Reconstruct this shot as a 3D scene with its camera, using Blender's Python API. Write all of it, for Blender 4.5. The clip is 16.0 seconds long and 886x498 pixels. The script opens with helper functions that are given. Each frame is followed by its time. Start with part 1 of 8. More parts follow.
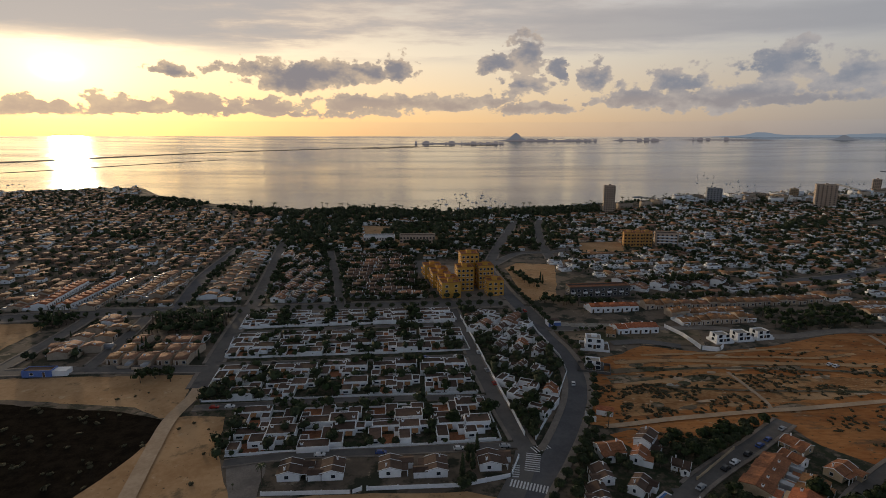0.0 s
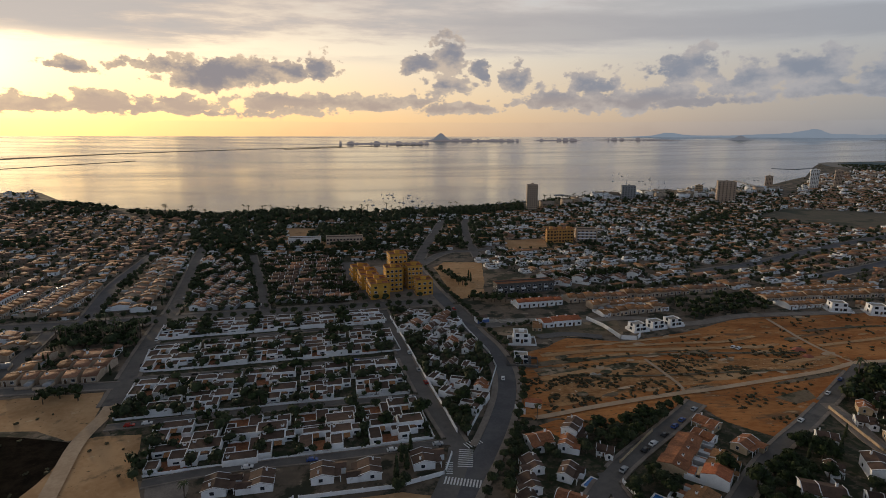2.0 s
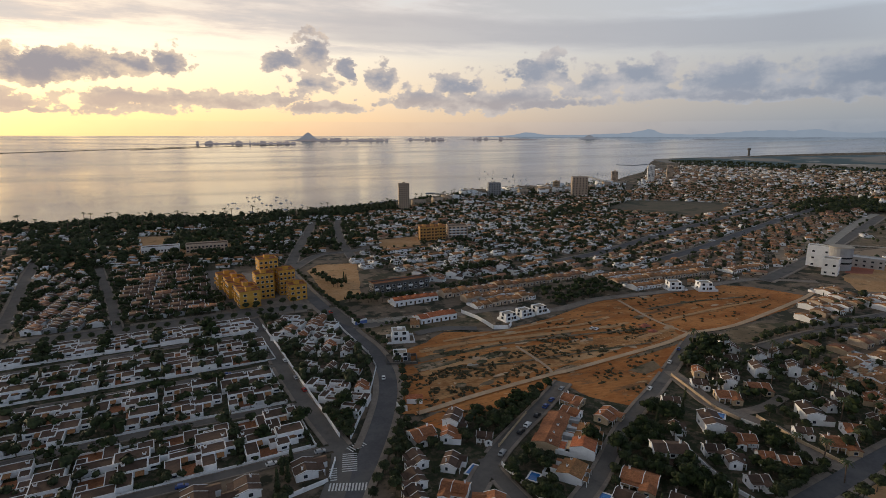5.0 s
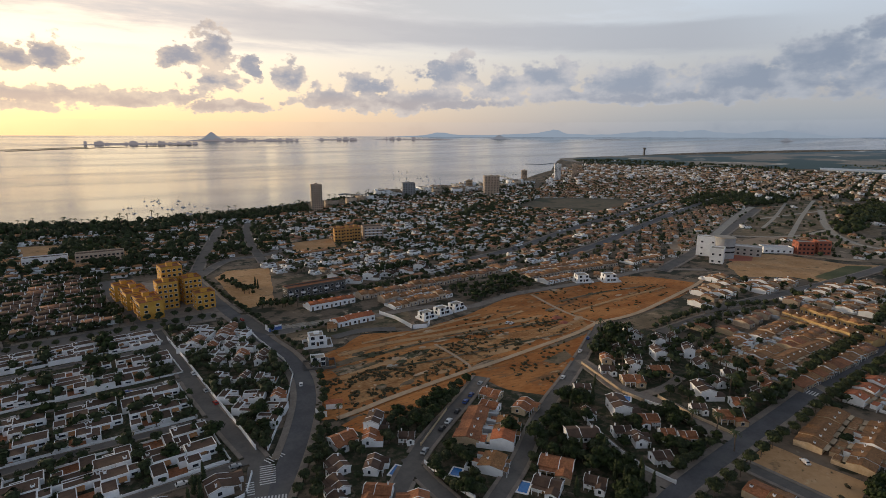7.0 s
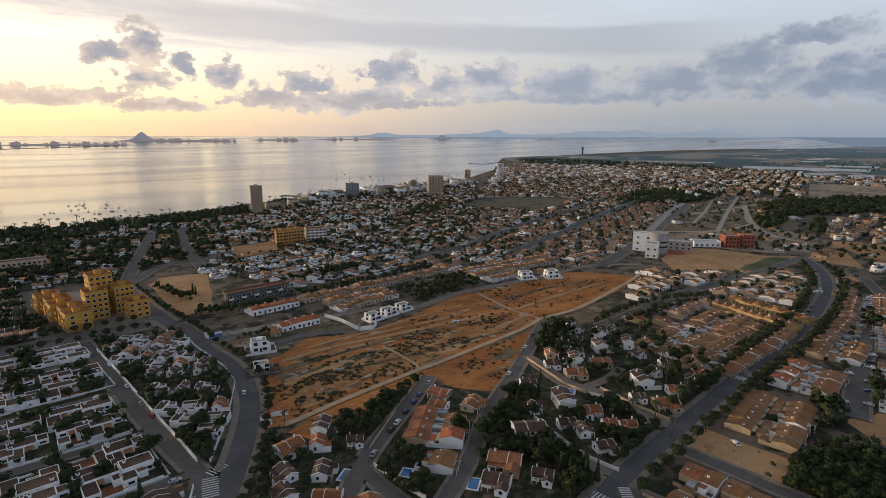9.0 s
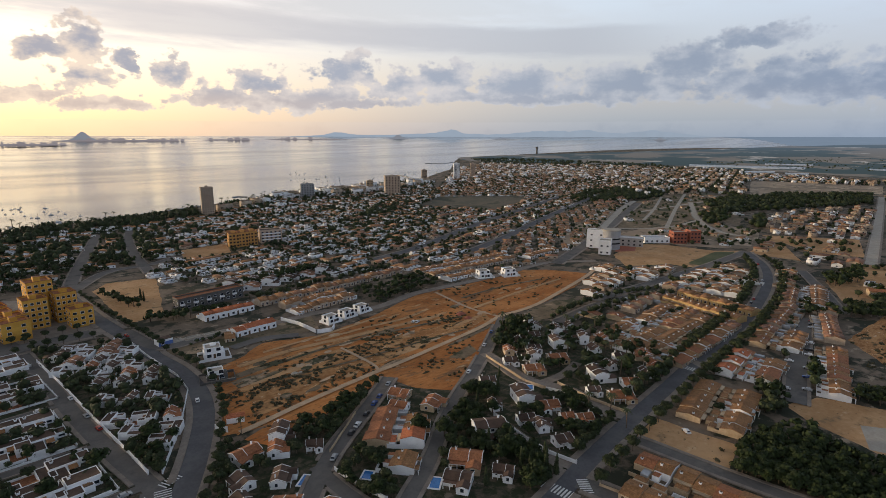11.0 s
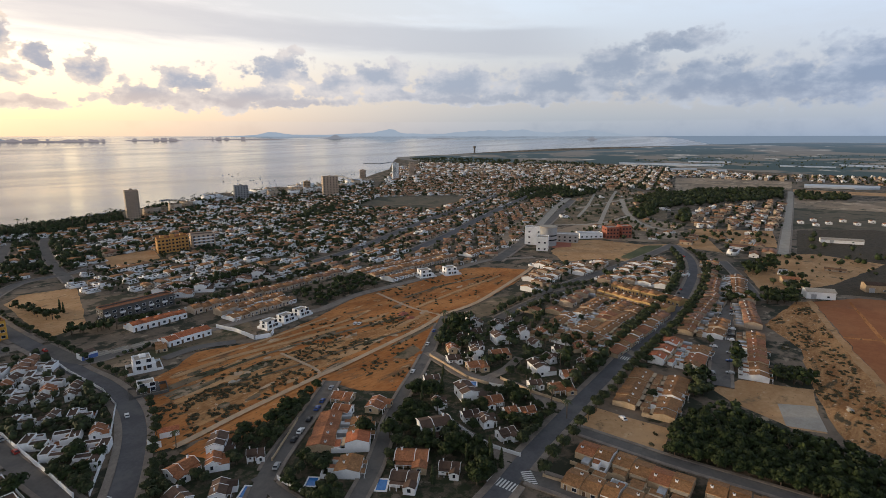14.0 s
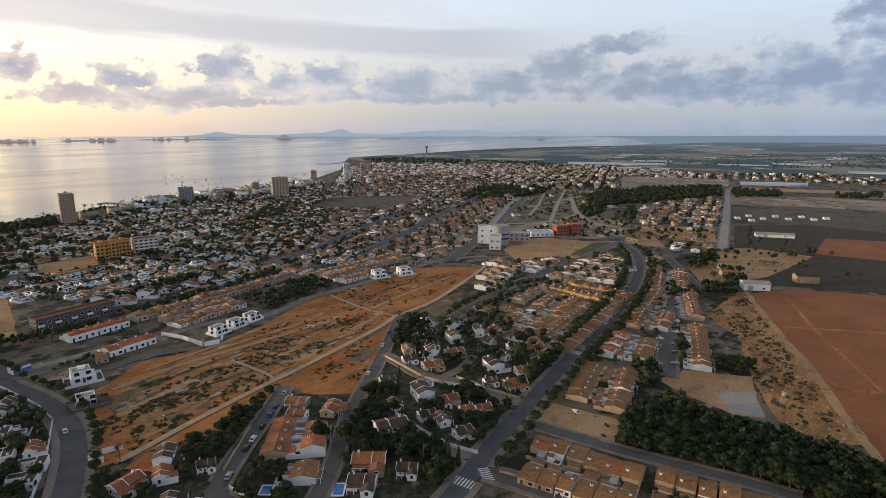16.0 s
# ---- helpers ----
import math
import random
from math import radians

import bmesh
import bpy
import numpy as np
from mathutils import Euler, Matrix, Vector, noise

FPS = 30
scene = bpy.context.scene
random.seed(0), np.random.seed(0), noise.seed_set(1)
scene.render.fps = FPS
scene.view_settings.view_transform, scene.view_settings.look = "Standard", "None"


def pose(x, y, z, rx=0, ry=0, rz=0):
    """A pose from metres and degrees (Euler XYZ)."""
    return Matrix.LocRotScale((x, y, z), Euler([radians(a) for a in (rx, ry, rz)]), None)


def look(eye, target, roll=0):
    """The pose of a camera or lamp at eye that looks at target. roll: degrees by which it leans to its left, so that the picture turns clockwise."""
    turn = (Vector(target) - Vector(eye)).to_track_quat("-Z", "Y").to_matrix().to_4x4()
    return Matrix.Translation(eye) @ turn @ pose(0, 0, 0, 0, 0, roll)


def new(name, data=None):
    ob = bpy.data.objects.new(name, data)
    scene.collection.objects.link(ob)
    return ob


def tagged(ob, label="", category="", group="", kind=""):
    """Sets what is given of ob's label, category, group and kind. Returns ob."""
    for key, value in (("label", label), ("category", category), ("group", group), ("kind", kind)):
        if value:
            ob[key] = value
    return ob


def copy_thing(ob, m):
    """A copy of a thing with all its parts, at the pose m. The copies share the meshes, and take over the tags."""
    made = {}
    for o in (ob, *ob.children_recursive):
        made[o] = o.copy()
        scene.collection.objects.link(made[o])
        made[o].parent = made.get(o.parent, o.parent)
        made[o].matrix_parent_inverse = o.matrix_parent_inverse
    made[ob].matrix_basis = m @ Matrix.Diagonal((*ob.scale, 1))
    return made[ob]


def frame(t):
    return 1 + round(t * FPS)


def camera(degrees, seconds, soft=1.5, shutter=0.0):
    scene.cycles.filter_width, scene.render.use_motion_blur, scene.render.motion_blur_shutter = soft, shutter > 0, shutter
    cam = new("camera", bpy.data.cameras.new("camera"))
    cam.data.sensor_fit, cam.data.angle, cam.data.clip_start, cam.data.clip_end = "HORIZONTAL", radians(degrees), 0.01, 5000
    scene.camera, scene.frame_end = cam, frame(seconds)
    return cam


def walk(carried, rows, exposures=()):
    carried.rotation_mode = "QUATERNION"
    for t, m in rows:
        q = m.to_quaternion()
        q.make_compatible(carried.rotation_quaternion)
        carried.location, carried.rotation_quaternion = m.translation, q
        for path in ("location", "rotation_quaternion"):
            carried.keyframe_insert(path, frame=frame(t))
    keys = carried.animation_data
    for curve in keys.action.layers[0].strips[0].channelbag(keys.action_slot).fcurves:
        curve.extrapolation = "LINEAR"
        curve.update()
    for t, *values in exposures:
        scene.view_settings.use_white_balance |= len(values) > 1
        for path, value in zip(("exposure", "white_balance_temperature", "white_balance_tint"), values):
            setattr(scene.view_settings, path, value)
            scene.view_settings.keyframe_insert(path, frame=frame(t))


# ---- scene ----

cam = camera(77.95, 16.0, soft=0.6)
# a drone that hovers 100 m up and turns slowly on the spot: seconds, yaw, pitch, roll
TURN = [
    (0.0, -0.000, -11.634, 0.068),
    (0.5, -1.538, -11.625, 0.132),
    (1.0, -3.446, -11.620, 0.121),
    (1.5, -5.572, -11.616, 0.130),
    (2.0, -7.661, -11.612, 0.104),
    (2.5, -9.751, -11.617, 0.076),
    (3.0, -11.945, -11.621, 0.060),
    (3.5, -14.181, -11.627, 0.059),
    (4.0, -16.479, -11.635, 0.042),
    (6.5, -27.760, -11.634, 0.178),
    (7.0, -29.941, -11.628, 0.146),
    (7.5, -31.641, -11.625, 0.123),
    (8.0, -33.100, -11.621, 0.105),
    (8.5, -34.456, -11.617, 0.099),
    (9.0, -35.764, -11.612, 0.122),
    (11.5, -41.325, -11.636, 0.059),
    (12.0, -42.411, -11.644, 0.030),
    (12.5, -43.478, -11.648, 0.005),
    (13.0, -44.498, -11.650, -0.014),
    (13.5, -45.554, -11.655, -0.031),
    (14.0, -46.566, -11.662, -0.045),
    (14.5, -47.691, -11.668, -0.067),
    (15.0, -48.855, -11.671, -0.066),
    (15.5, -50.206, -11.676, -0.073),
    (16.0, -51.505, -11.665, -0.064),
]
EYE = 100.0
walk(cam, [(t, pose(0, 0, EYE, 0, 0, w) @ pose(0, 0, 0, 90 + p) @ pose(0, 0, 0, 0, 0, q)) for t, w, p, q in TURN],
     exposures=[(0.0, -0.18), (2.5, 0.02), (4.0, 0.20), (7.0, 0.45), (9.0, 0.56), (16.0, 0.80)])

# ---- sky, sun ----
SUN_AZ, SUN_EL = -33.8, 5.3  # degrees clockwise from +y, degrees above the horizon
world = bpy.data.worlds.new("dawn_sky")
scene.world = world
world.use_nodes = True
wt = world.node_tree
wt.nodes.clear()


def plug(tree, value, socket):
    if isinstance(value, bpy.types.NodeSocket):
        tree.links.new(value, socket)
    elif value is not None:
        socket.default_value = value


def calc(tree, op, a, b=None, c=None, clamp=False):
    n = tree.nodes.new("ShaderNodeMath")
    n.operation, n.use_clamp = op, clamp
    for v, s in zip((a, b, c), n.inputs):
        plug(tree, v, s)
    return n.outputs[0]


def vec(tree, op, a, b=None, c=None):
    n = tree.nodes.new("ShaderNodeVectorMath")
    n.operation = op
    for v, s in zip((a, b, c), n.inputs):
        plug(tree, v, s)
    return n.outputs["Value"] if op in ("DOT_PRODUCT", "LENGTH") else n.outputs["Vector"]


def blend(tree, fac, a, b, how="MIX"):
    n = tree.nodes.new("ShaderNodeMix")
    n.data_type, n.blend_type = "RGBA", how
    plug(tree, fac, n.inputs[0])
    for v, s in ((a, n.inputs[6]), (b, n.inputs[7])):
        plug(tree, v if isinstance(v, bpy.types.NodeSocket) else (*v, 1), s)
    return n.outputs[2]


def fbm(tree, where, scale, detail=4.0, rough=0.55, lacunarity=2.0):
    n = tree.nodes.new("ShaderNodeTexNoise")
    plug(tree, where, n.inputs["Vector"])
    n.inputs["Scale"].default_value = scale
    n.inputs["Detail"].default_value = detail
    n.inputs["Roughness"].default_value = rough
    n.inputs["Lacunarity"].default_value = lacunarity
    return n.outputs["Fac"]


def ramp(tree, fac, stops, ease="LINEAR"):
    n = tree.nodes.new("ShaderNodeValToRGB")
    n.color_ramp.interpolation = ease
    e = n.color_ramp.elements
    while len(e) < len(stops):
        e.new(0.5)
    for k, (p, c) in zip(e, stops):
        k.position, k.color = p, (*c, 1)
    plug(tree, fac, n.inputs[0])
    return n.outputs[0]


def step(tree, v, lo, hi):
    n = tree.nodes.new("ShaderNodeMapRange")
    n.interpolation_type = "SMOOTHSTEP"
    plug(tree, v, n.inputs[0])
    n.inputs[1].default_value, n.inputs[2].default_value = lo, hi
    return n.outputs[0]


def join(tree, x, y, z=0.0):
    n = tree.nodes.new("ShaderNodeCombineXYZ")
    for v, s in zip((x, y, z), n.inputs):
        plug(tree, v, s)
    return n.outputs[0]


heading = wt.nodes.new("ShaderNodeTexCoord").outputs["Generated"]
split = wt.nodes.new("ShaderNodeSeparateXYZ")
wt.links.new(heading, split.inputs[0])
hx, hy, hz = split.outputs
az = calc(wt, "MULTIPLY", calc(wt, "ARCTAN2", hx, hy), 57.29578)
el = calc(wt, "MULTIPLY", calc(wt, "ARCSINE", hz), 57.29578)
azel = join(wt, az, el)

# clear air behind the clouds: two ramps up the sky, towards the sun and away from it
up = calc(wt, "DIVIDE", el, 60.0, clamp=True)
# high up, out of view, both ramps are darkened to dim the ground
warm = ramp(wt, up, [(0.0, (0.86, 0.52, 0.24)), (0.03, (0.95, 0.60, 0.29)), (0.07, (0.97, 0.70, 0.42)), (0.13, (0.94, 0.77, 0.56)),
                     (0.20, (0.66, 0.56, 0.46)), (0.30, (0.50, 0.48, 0.46)), (0.42, (0.36, 0.36, 0.37)), (0.70, (0.15, 0.154, 0.162)), (1.0, (0.11, 0.114, 0.122))])
cool = ramp(wt, up, [(0.0, (0.205, 0.262, 0.34)), (0.03, (0.29, 0.325, 0.38)), (0.07, (0.39, 0.375, 0.39)), (0.13, (0.42, 0.44, 0.48)),
                     (0.20, (0.485, 0.545, 0.625)), (0.30, (0.475, 0.563, 0.669)), (0.42, (0.352, 0.414, 0.502)), (0.70, (0.145, 0.165, 0.195)), (1.0, (0.10, 0.11, 0.128))])
sun_way = (math.sin(radians(SUN_AZ)) * math.cos(radians(SUN_EL)), math.cos(radians(SUN_AZ)) * math.cos(radians(SUN_EL)), math.sin(radians(SUN_EL)))
off_sun = calc(wt, "MULTIPLY", calc(wt, "ARCCOSINE", calc(wt, "MINIMUM", vec(wt, "DOT_PRODUCT", heading, sun_way), 1.0)), 57.29578)
away = step(wt, off_sun, 12.0, 95.0)
clear = blend(wt, away, warm, cool)
nishita = wt.nodes.new("ShaderNodeTexSky")
nishita.sky_type, nishita.sun_disc = "NISHITA", False
nishita.sun_elevation, nishita.sun_rotation = radians(SUN_EL), radians(SUN_AZ)
clear = blend(wt, 0.02, clear, nishita.outputs[0])
# the bright air round the sun, which stands behind thin cloud
rays = vec(wt, "MULTIPLY", vec(wt, "SUBTRACT", azel, (SUN_AZ - 0.2, SUN_EL + 0.2, 0)), (1.0, 1.75, 0))
disc = vec(wt, "LENGTH", rays)


def halo(width, power):
    """A round glow about the sun that falls off within so many degrees."""
    return calc(wt, "MULTIPLY", calc(wt, "EXPONENT", calc(wt, "MULTIPLY", calc(wt, "POWER", calc(wt, "DIVIDE", disc, width), 2.0), -1.0)), power)


blaze = calc(wt, "ADD", halo(0.9, 9.0), halo(4.6, 0.36))
glow = calc(wt, "ADD", blaze, calc(wt, "MULTIPLY", calc(wt, "EXPONENT", calc(wt, "MULTIPLY", disc, -0.12)), 0.24))
clear = vec(wt, "ADD", clear, vec(wt, "MULTIPLY", join(wt, glow, glow, glow), (1.0, 0.84, 0.58)))

# a high sheet of grey cloud with ragged gaps
flat = calc(wt, "MAXIMUM", calc(wt, "ADD", hz, 0.06), 0.03)
deck = join(wt, calc(wt, "DIVIDE", hx, flat), calc(wt, "DIVIDE", hy, flat))
sheet_noise = fbm(wt, vec(wt, "MULTIPLY", deck, (0.8, 1.3, 1.0)), 0.9, 8.0, 0.62)
streaks = fbm(wt, vec(wt, "MULTIPLY", azel, (0.04, 0.26, 1.0)), 1.0, 7.0, 0.6)
cover = calc(wt, "ADD", calc(wt, "MULTIPLY", sheet_noise, 0.5), calc(wt, "MULTIPLY", streaks, 0.5))
bare = step(wt, az, 12.0, 62.0)
cover = calc(wt, "ADD", cover, calc(wt, "MULTIPLY", step(wt, el, 8.0, 15.0), 0.105))
cover = calc(wt, "ADD", cover, calc(wt, "MULTIPLY", calc(wt, "MULTIPLY", step(wt, el, 7.2, 9.0), calc(wt, "SUBTRACT", 1.0, step(wt, off_sun, 10.0, 26.0))), 0.09))
high = calc(wt, "MULTIPLY", step(wt, cover, 0.44, 0.56), step(wt, el, 6.6, 9.0))
high = calc(wt, "MULTIPLY", high, calc(wt, "SUBTRACT", 1.0, calc(wt, "MULTIPLY", bare, 0.75)))
sheet_colour = blend(wt, away, (0.72, 0.57, 0.45), (0.50, 0.54, 0.61))
sheet_colour = blend(wt, step(wt, cover, 0.46, 0.62), sheet_colour, blend(wt, away, (0.47, 0.43, 0.41), (0.44, 0.45, 0.47)))
# the unseen sheet overhead is made dark to hold down light on the ground
overhead_dim = step(wt, el, 22.0, 42.0)
sheet_colour = blend(wt, overhead_dim, sheet_colour, (0.156, 0.172, 0.204))
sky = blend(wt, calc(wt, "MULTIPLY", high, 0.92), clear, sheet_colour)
# a long flat band of cloud that slopes down to the south
band_mid = calc(wt, "ADD", 10.7, calc(wt, "MULTIPLY", az, -0.035))
band = calc(wt, "DIVIDE", calc(wt, "SUBTRACT", el, band_mid), 1.5)
band = calc(wt, "ADD", calc(wt, "ABSOLUTE", band), calc(wt, "MULTIPLY", calc(wt, "SUBTRACT", streaks, 0.5), 2.4))
band_on = calc(wt, "MULTIPLY", calc(wt, "SUBTRACT", 1.0, step(wt, band, 0.5, 1.2)),
               calc(wt, "MULTIPLY", step(wt, az, 2.0, 14.0), calc(wt, "SUBTRACT", 1.0, step(wt, az, 52.0, 66.0))))
sky = blend(wt, calc(wt, "MULTIPLY", band_on, 0.8), sky, blend(wt, away, (0.50, 0.44, 0.40), (0.36, 0.385, 0.435)))

# heaps of cumulus low over the water: centre (azimuth, elevation) and half width, half height in degrees
HEAPS = [
    (-13.31, 5.88, 7.2, 1.7), (-18.01, 6.1, 4.6, 1.0), (-8.11, 6.31, 3.8, 1.1), (-4.37, 6.14, 1.8, 1.7), (-14.69, 5.01, 5.0, 1.3),
    (-25.33, 5.75, 1.7, 0.8), (-4.24, 3.1, 8.0, 1.2), (-9.59, 3.28, 4.0, 1.2), (1.48, 3, 2.8, 0.9),
    (-29.65, 2.59, 3.9, 1.0), (-23.47, 2.74, 3.3, 1.1), (-16.94, 2.59, 3.9, 1.0), (-35.93, 2.22, 5.0, 0.9), (-21.56, 2.16, 19.0, 0.5),
    (5.27, 7.05, 2.1, 1.3), (8.54, 7.58, 2.5, 2.2), (7.57, 4.62, 2.9, 1.5), (5.46, 3.43, 2.6, 0.9), (14.49, 5.3, 1.8, 1.8), (11.48, 6.31, 0.9, 1.6),
    (9.15, 2.59, 5.4, 0.9), (19.01, 3.69, 3.6, 1.4), (22.8, 4.71, 2.7, 1.8), (25.16, 3.24, 5.6, 1.4),
    (30.81, 5.89, 3.8, 2.2), (28.54, 3.54, 6.0, 1.3), (35.36, 4.64, 4.0, 1.8), (40.35, 5.28, 3.6, 1.9), (48.34, 4.86, 4.6, 2.0),
    (56.57, 4.6, 4.2, 2.2), (58.36, 5.01, 4.8, 2.5), (63.55, 6.41, 5.0, 2.3), (68.96, 8.26, 4.3, 1.2), (70.99, 4.5, 8.5, 2.6),
    (78.65, 4.24, 8.0, 2.7), (84.92, 4.65, 8.0, 3.3), (89.11, 3.98, 7.0, 3.5), (87.72, 9.36, 3.0, 1.3), (88.4, 8.17, 2.8, 1.0),
    (27, 3.3, 16.0, 0.8), (50, 3.7, 17.0, 0.9), (78, 4.4, 19.0, 1.5),
]
# the same kind of bank goes on round the horizon behind
for k in range(20):
    HEAPS.append((105 + 11.0 * k, 3.8 + 2.5 * math.sin(3.1 * k), 7.0 + 2 * math.sin(1.7 * k), 2.0 + 0.8 * math.cos(2.3 * k)))
puff = fbm(wt, vec(wt, "MULTIPLY", azel, (0.20, 0.30, 1.0)), 1.0, 3.0, 0.5)
wisp = fbm(wt, vec(wt, "MULTIPLY", azel, (0.95, 1.25, 1.0)), 1.0, 8.0, 0.66)


def billows(scale, shift):
    """Round bulges, as on the flanks of a cumulus."""
    n = wt.nodes.new("ShaderNodeTexVoronoi")
    n.feature = "SMOOTH_F1"
    bent = vec(wt, "ADD", vec(wt, "MULTIPLY", azel, (scale, scale * 1.25, 1.0)), join(wt, calc(wt, "MULTIPLY", wisp, 0.5), shift))
    plug(wt, bent, n.inputs["Vector"])
    n.inputs["Scale"].default_value, n.inputs["Smoothness"].default_value = 1.0, 0.35
    return calc(wt, "SUBTRACT", 0.5, n.outputs["Distance"])


lumpy = calc(wt, "ADD", calc(wt, "MULTIPLY", billows(0.55, 3.7), 1.0), calc(wt, "ADD", calc(wt, "MULTIPLY", billows(1.3, 9.1), 0.55), calc(wt, "MULTIPLY", billows(2.9, 5.3), 0.28)))
stir = wt.nodes.new("ShaderNodeTexNoise")
plug(wt, vec(wt, "MULTIPLY", azel, (0.34, 0.5, 1.0)), stir.inputs["Vector"])
stir.inputs["Scale"].default_value, stir.inputs["Detail"].default_value, stir.inputs["Roughness"].default_value = 1.0, 5.0, 0.6
drift = vec(wt, "MULTIPLY", vec(wt, "SUBTRACT", stir.outputs["Color"], (0.5, 0.5, 0.5)), (4.6, 2.6, 0))
spot_at = vec(wt, "ADD", join(wt, calc(wt, "WRAP", az, 325.0, -45.0), el), drift)
# each heap has a domed top and a flatter base
least = None
for a, e, rx, ry in HEAPS:
    d = vec(wt, "MULTIPLY_ADD", spot_at, (1 / rx, 1 / ry, 0), (-a / rx, -e / ry, 0))
    d = vec(wt, "MAXIMUM", d, vec(wt, "MULTIPLY", d, (-1, -1.5, 0)))
    d = vec(wt, "DOT_PRODUCT", d, d)
    least = d if least is None else calc(wt, "SMOOTH_MIN", least, d, 0.25)
soft = calc(wt, "MULTIPLY_ADD", step(wt, az, 8.0, 60.0), -0.5, 1.0)
body = calc(wt, "ADD", calc(wt, "SUBTRACT", 1.0, calc(wt, "SQRT", calc(wt, "MAXIMUM", least, 0.0))), calc(wt, "ADD", calc(wt, "MULTIPLY", calc(wt, "SUBTRACT", puff, 0.5), 1.0),
                                                              calc(wt, "ADD", calc(wt, "MULTIPLY", lumpy, 0.8), calc(wt, "MULTIPLY", calc(wt, "SUBTRACT", wisp, 0.5), calc(wt, "MULTIPLY", soft, 1.25)))))
body = calc(wt, "MULTIPLY", body, step(wt, el, 1.3, 2.3))
heap = step(wt, calc(wt, "MULTIPLY", calc(wt, "SUBTRACT", body, 0.03), soft), -0.10, 0.17)
south = step(wt, az, 30.0, 85.0)
rim = blend(wt, south, blend(wt, away, (0.60, 0.46, 0.33), (0.44, 0.45, 0.49)), (0.37, 0.40, 0.45))
core = blend(wt, south, blend(wt, away, (0.215, 0.205, 0.235), (0.28, 0.32, 0.395)), (0.205, 0.25, 0.325))
low = calc(wt, "MULTIPLY", calc(wt, "SUBTRACT", 1.0, step(wt, el, 3.0, 5.0)), calc(wt, "MULTIPLY_ADD", away, -0.75, 0.8))
core = blend(wt, low, core, (0.50, 0.38, 0.30))
mottle = fbm(wt, vec(wt, "MULTIPLY", azel, (0.30, 0.55, 1.0)), 1.0, 5.0, 0.55)
tone = calc(wt, "ADD", calc(wt, "MULTIPLY", body, 0.75), calc(wt, "ADD", calc(wt, "MULTIPLY", calc(wt, "SUBTRACT", mottle, 0.5), 2.0), calc(wt, "MULTIPLY", lumpy, -0.45)))
heap_colour = blend(wt, step(wt, tone, -0.15, 0.75), rim, core)
lit_heap = vec(wt, "ADD", heap_colour, vec(wt, "MULTIPLY", join(wt, glow, glow, glow), (0.30, 0.20, 0.08)))
sky = blend(wt, calc(wt, "MULTIPLY", heap, 0.95), sky, lit_heap)

# the west, away from the dawn, is still dim
dusk = calc(wt, "MULTIPLY_ADD", step(wt, off_sun, 122.0, 165.0), -0.12, 1.0)
dusk = calc(wt, "MULTIPLY", dusk, calc(wt, "MULTIPLY_ADD", step(wt, off_sun, 15.0, 105.0), -0.32, 1.13))
sky = vec(wt, "MULTIPLY", sky, join(wt, dusk, dusk, dusk))
sky = vec(wt, "MULTIPLY", sky, blend(wt, step(wt, off_sun, 85.0, 150.0), (1.0, 1.0, 1.0), (0.90, 1.0, 1.18)))
background = wt.nodes.new("ShaderNodeBackground")
wt.links.new(sky, background.inputs[0])
background.inputs[1].default_value = 1.0
wt.links.new(background.outputs[0], wt.nodes.new("ShaderNodeOutputWorld").inputs[0])

sun = new("sun", bpy.data.lights.new("sun", "SUN"))
sun.data.energy, sun.data.angle, sun.data.color = 1.7, radians(2.4), (1.0, 0.78, 0.52)
sun.matrix_world = look((0, 0, 300), (-300 * sun_way[0], -300 * sun_way[1], 300 - 300 * sun_way[2]))

# ---- materials ----
MATS = {}


def surface(name, c1, c2, scale=0.6, rough=0.85, bump=0.0, fine=6.0, vary=0.0, island=False, metal=0.0, spots=None, stretch=(1, 1, 1), spec=0.3, specks=()):
    """A worn surface: two colours mixed by broad and fine noise, a change of tone from piece to piece, fine relief."""
    m = bpy.data.materials.new(name)
    m.use_nodes = True
    t = m.node_tree
    b = t.nodes["Principled BSDF"]
    geo = t.nodes.new("ShaderNodeNewGeometry")
    where = vec(t, "MULTIPLY", geo.outputs["Position"], stretch)
    broad, grain = fbm(t, where, scale, 5.0, 0.6), fbm(t, where, scale * fine, 4.0, 0.65)
    mixed = calc(t, "ADD", calc(t, "MULTIPLY", broad, 0.65), calc(t, "MULTIPLY", grain, 0.35))
    colour = blend(t, step(t, mixed, 0.36, 0.64), c1, c2)
    for c3, s3, lo, hi in ((spots,) if spots else ()) + tuple(specks):
        colour = blend(t, step(t, fbm(t, where, s3, 6.0, 0.62), lo, hi), colour, c3)
    if vary:
        src = geo.outputs["Random Per Island"] if island else t.nodes.new("ShaderNodeObjectInfo").outputs["Random"]
        k = calc(t, "MULTIPLY_ADD", src, 2 * vary, 1 - vary)
        colour = vec(t, "MULTIPLY", colour, join(t, k, k, k))
    plug(t, colour, b.inputs["Base Color"])
    b.inputs["Roughness"].default_value, b.inputs["Metallic"].default_value = rough, metal
    b.inputs["Specular IOR Level"].default_value = spec
    if bump:
        n = t.nodes.new("ShaderNodeBump")
        n.inputs["Strength"].default_value, n.inputs["Distance"].default_value = 0.6, bump
        plug(t, mixed, n.inputs["Height"])
        plug(t, n.outputs[0], b.inputs["Normal"])
    MATS[name] = m
    return m


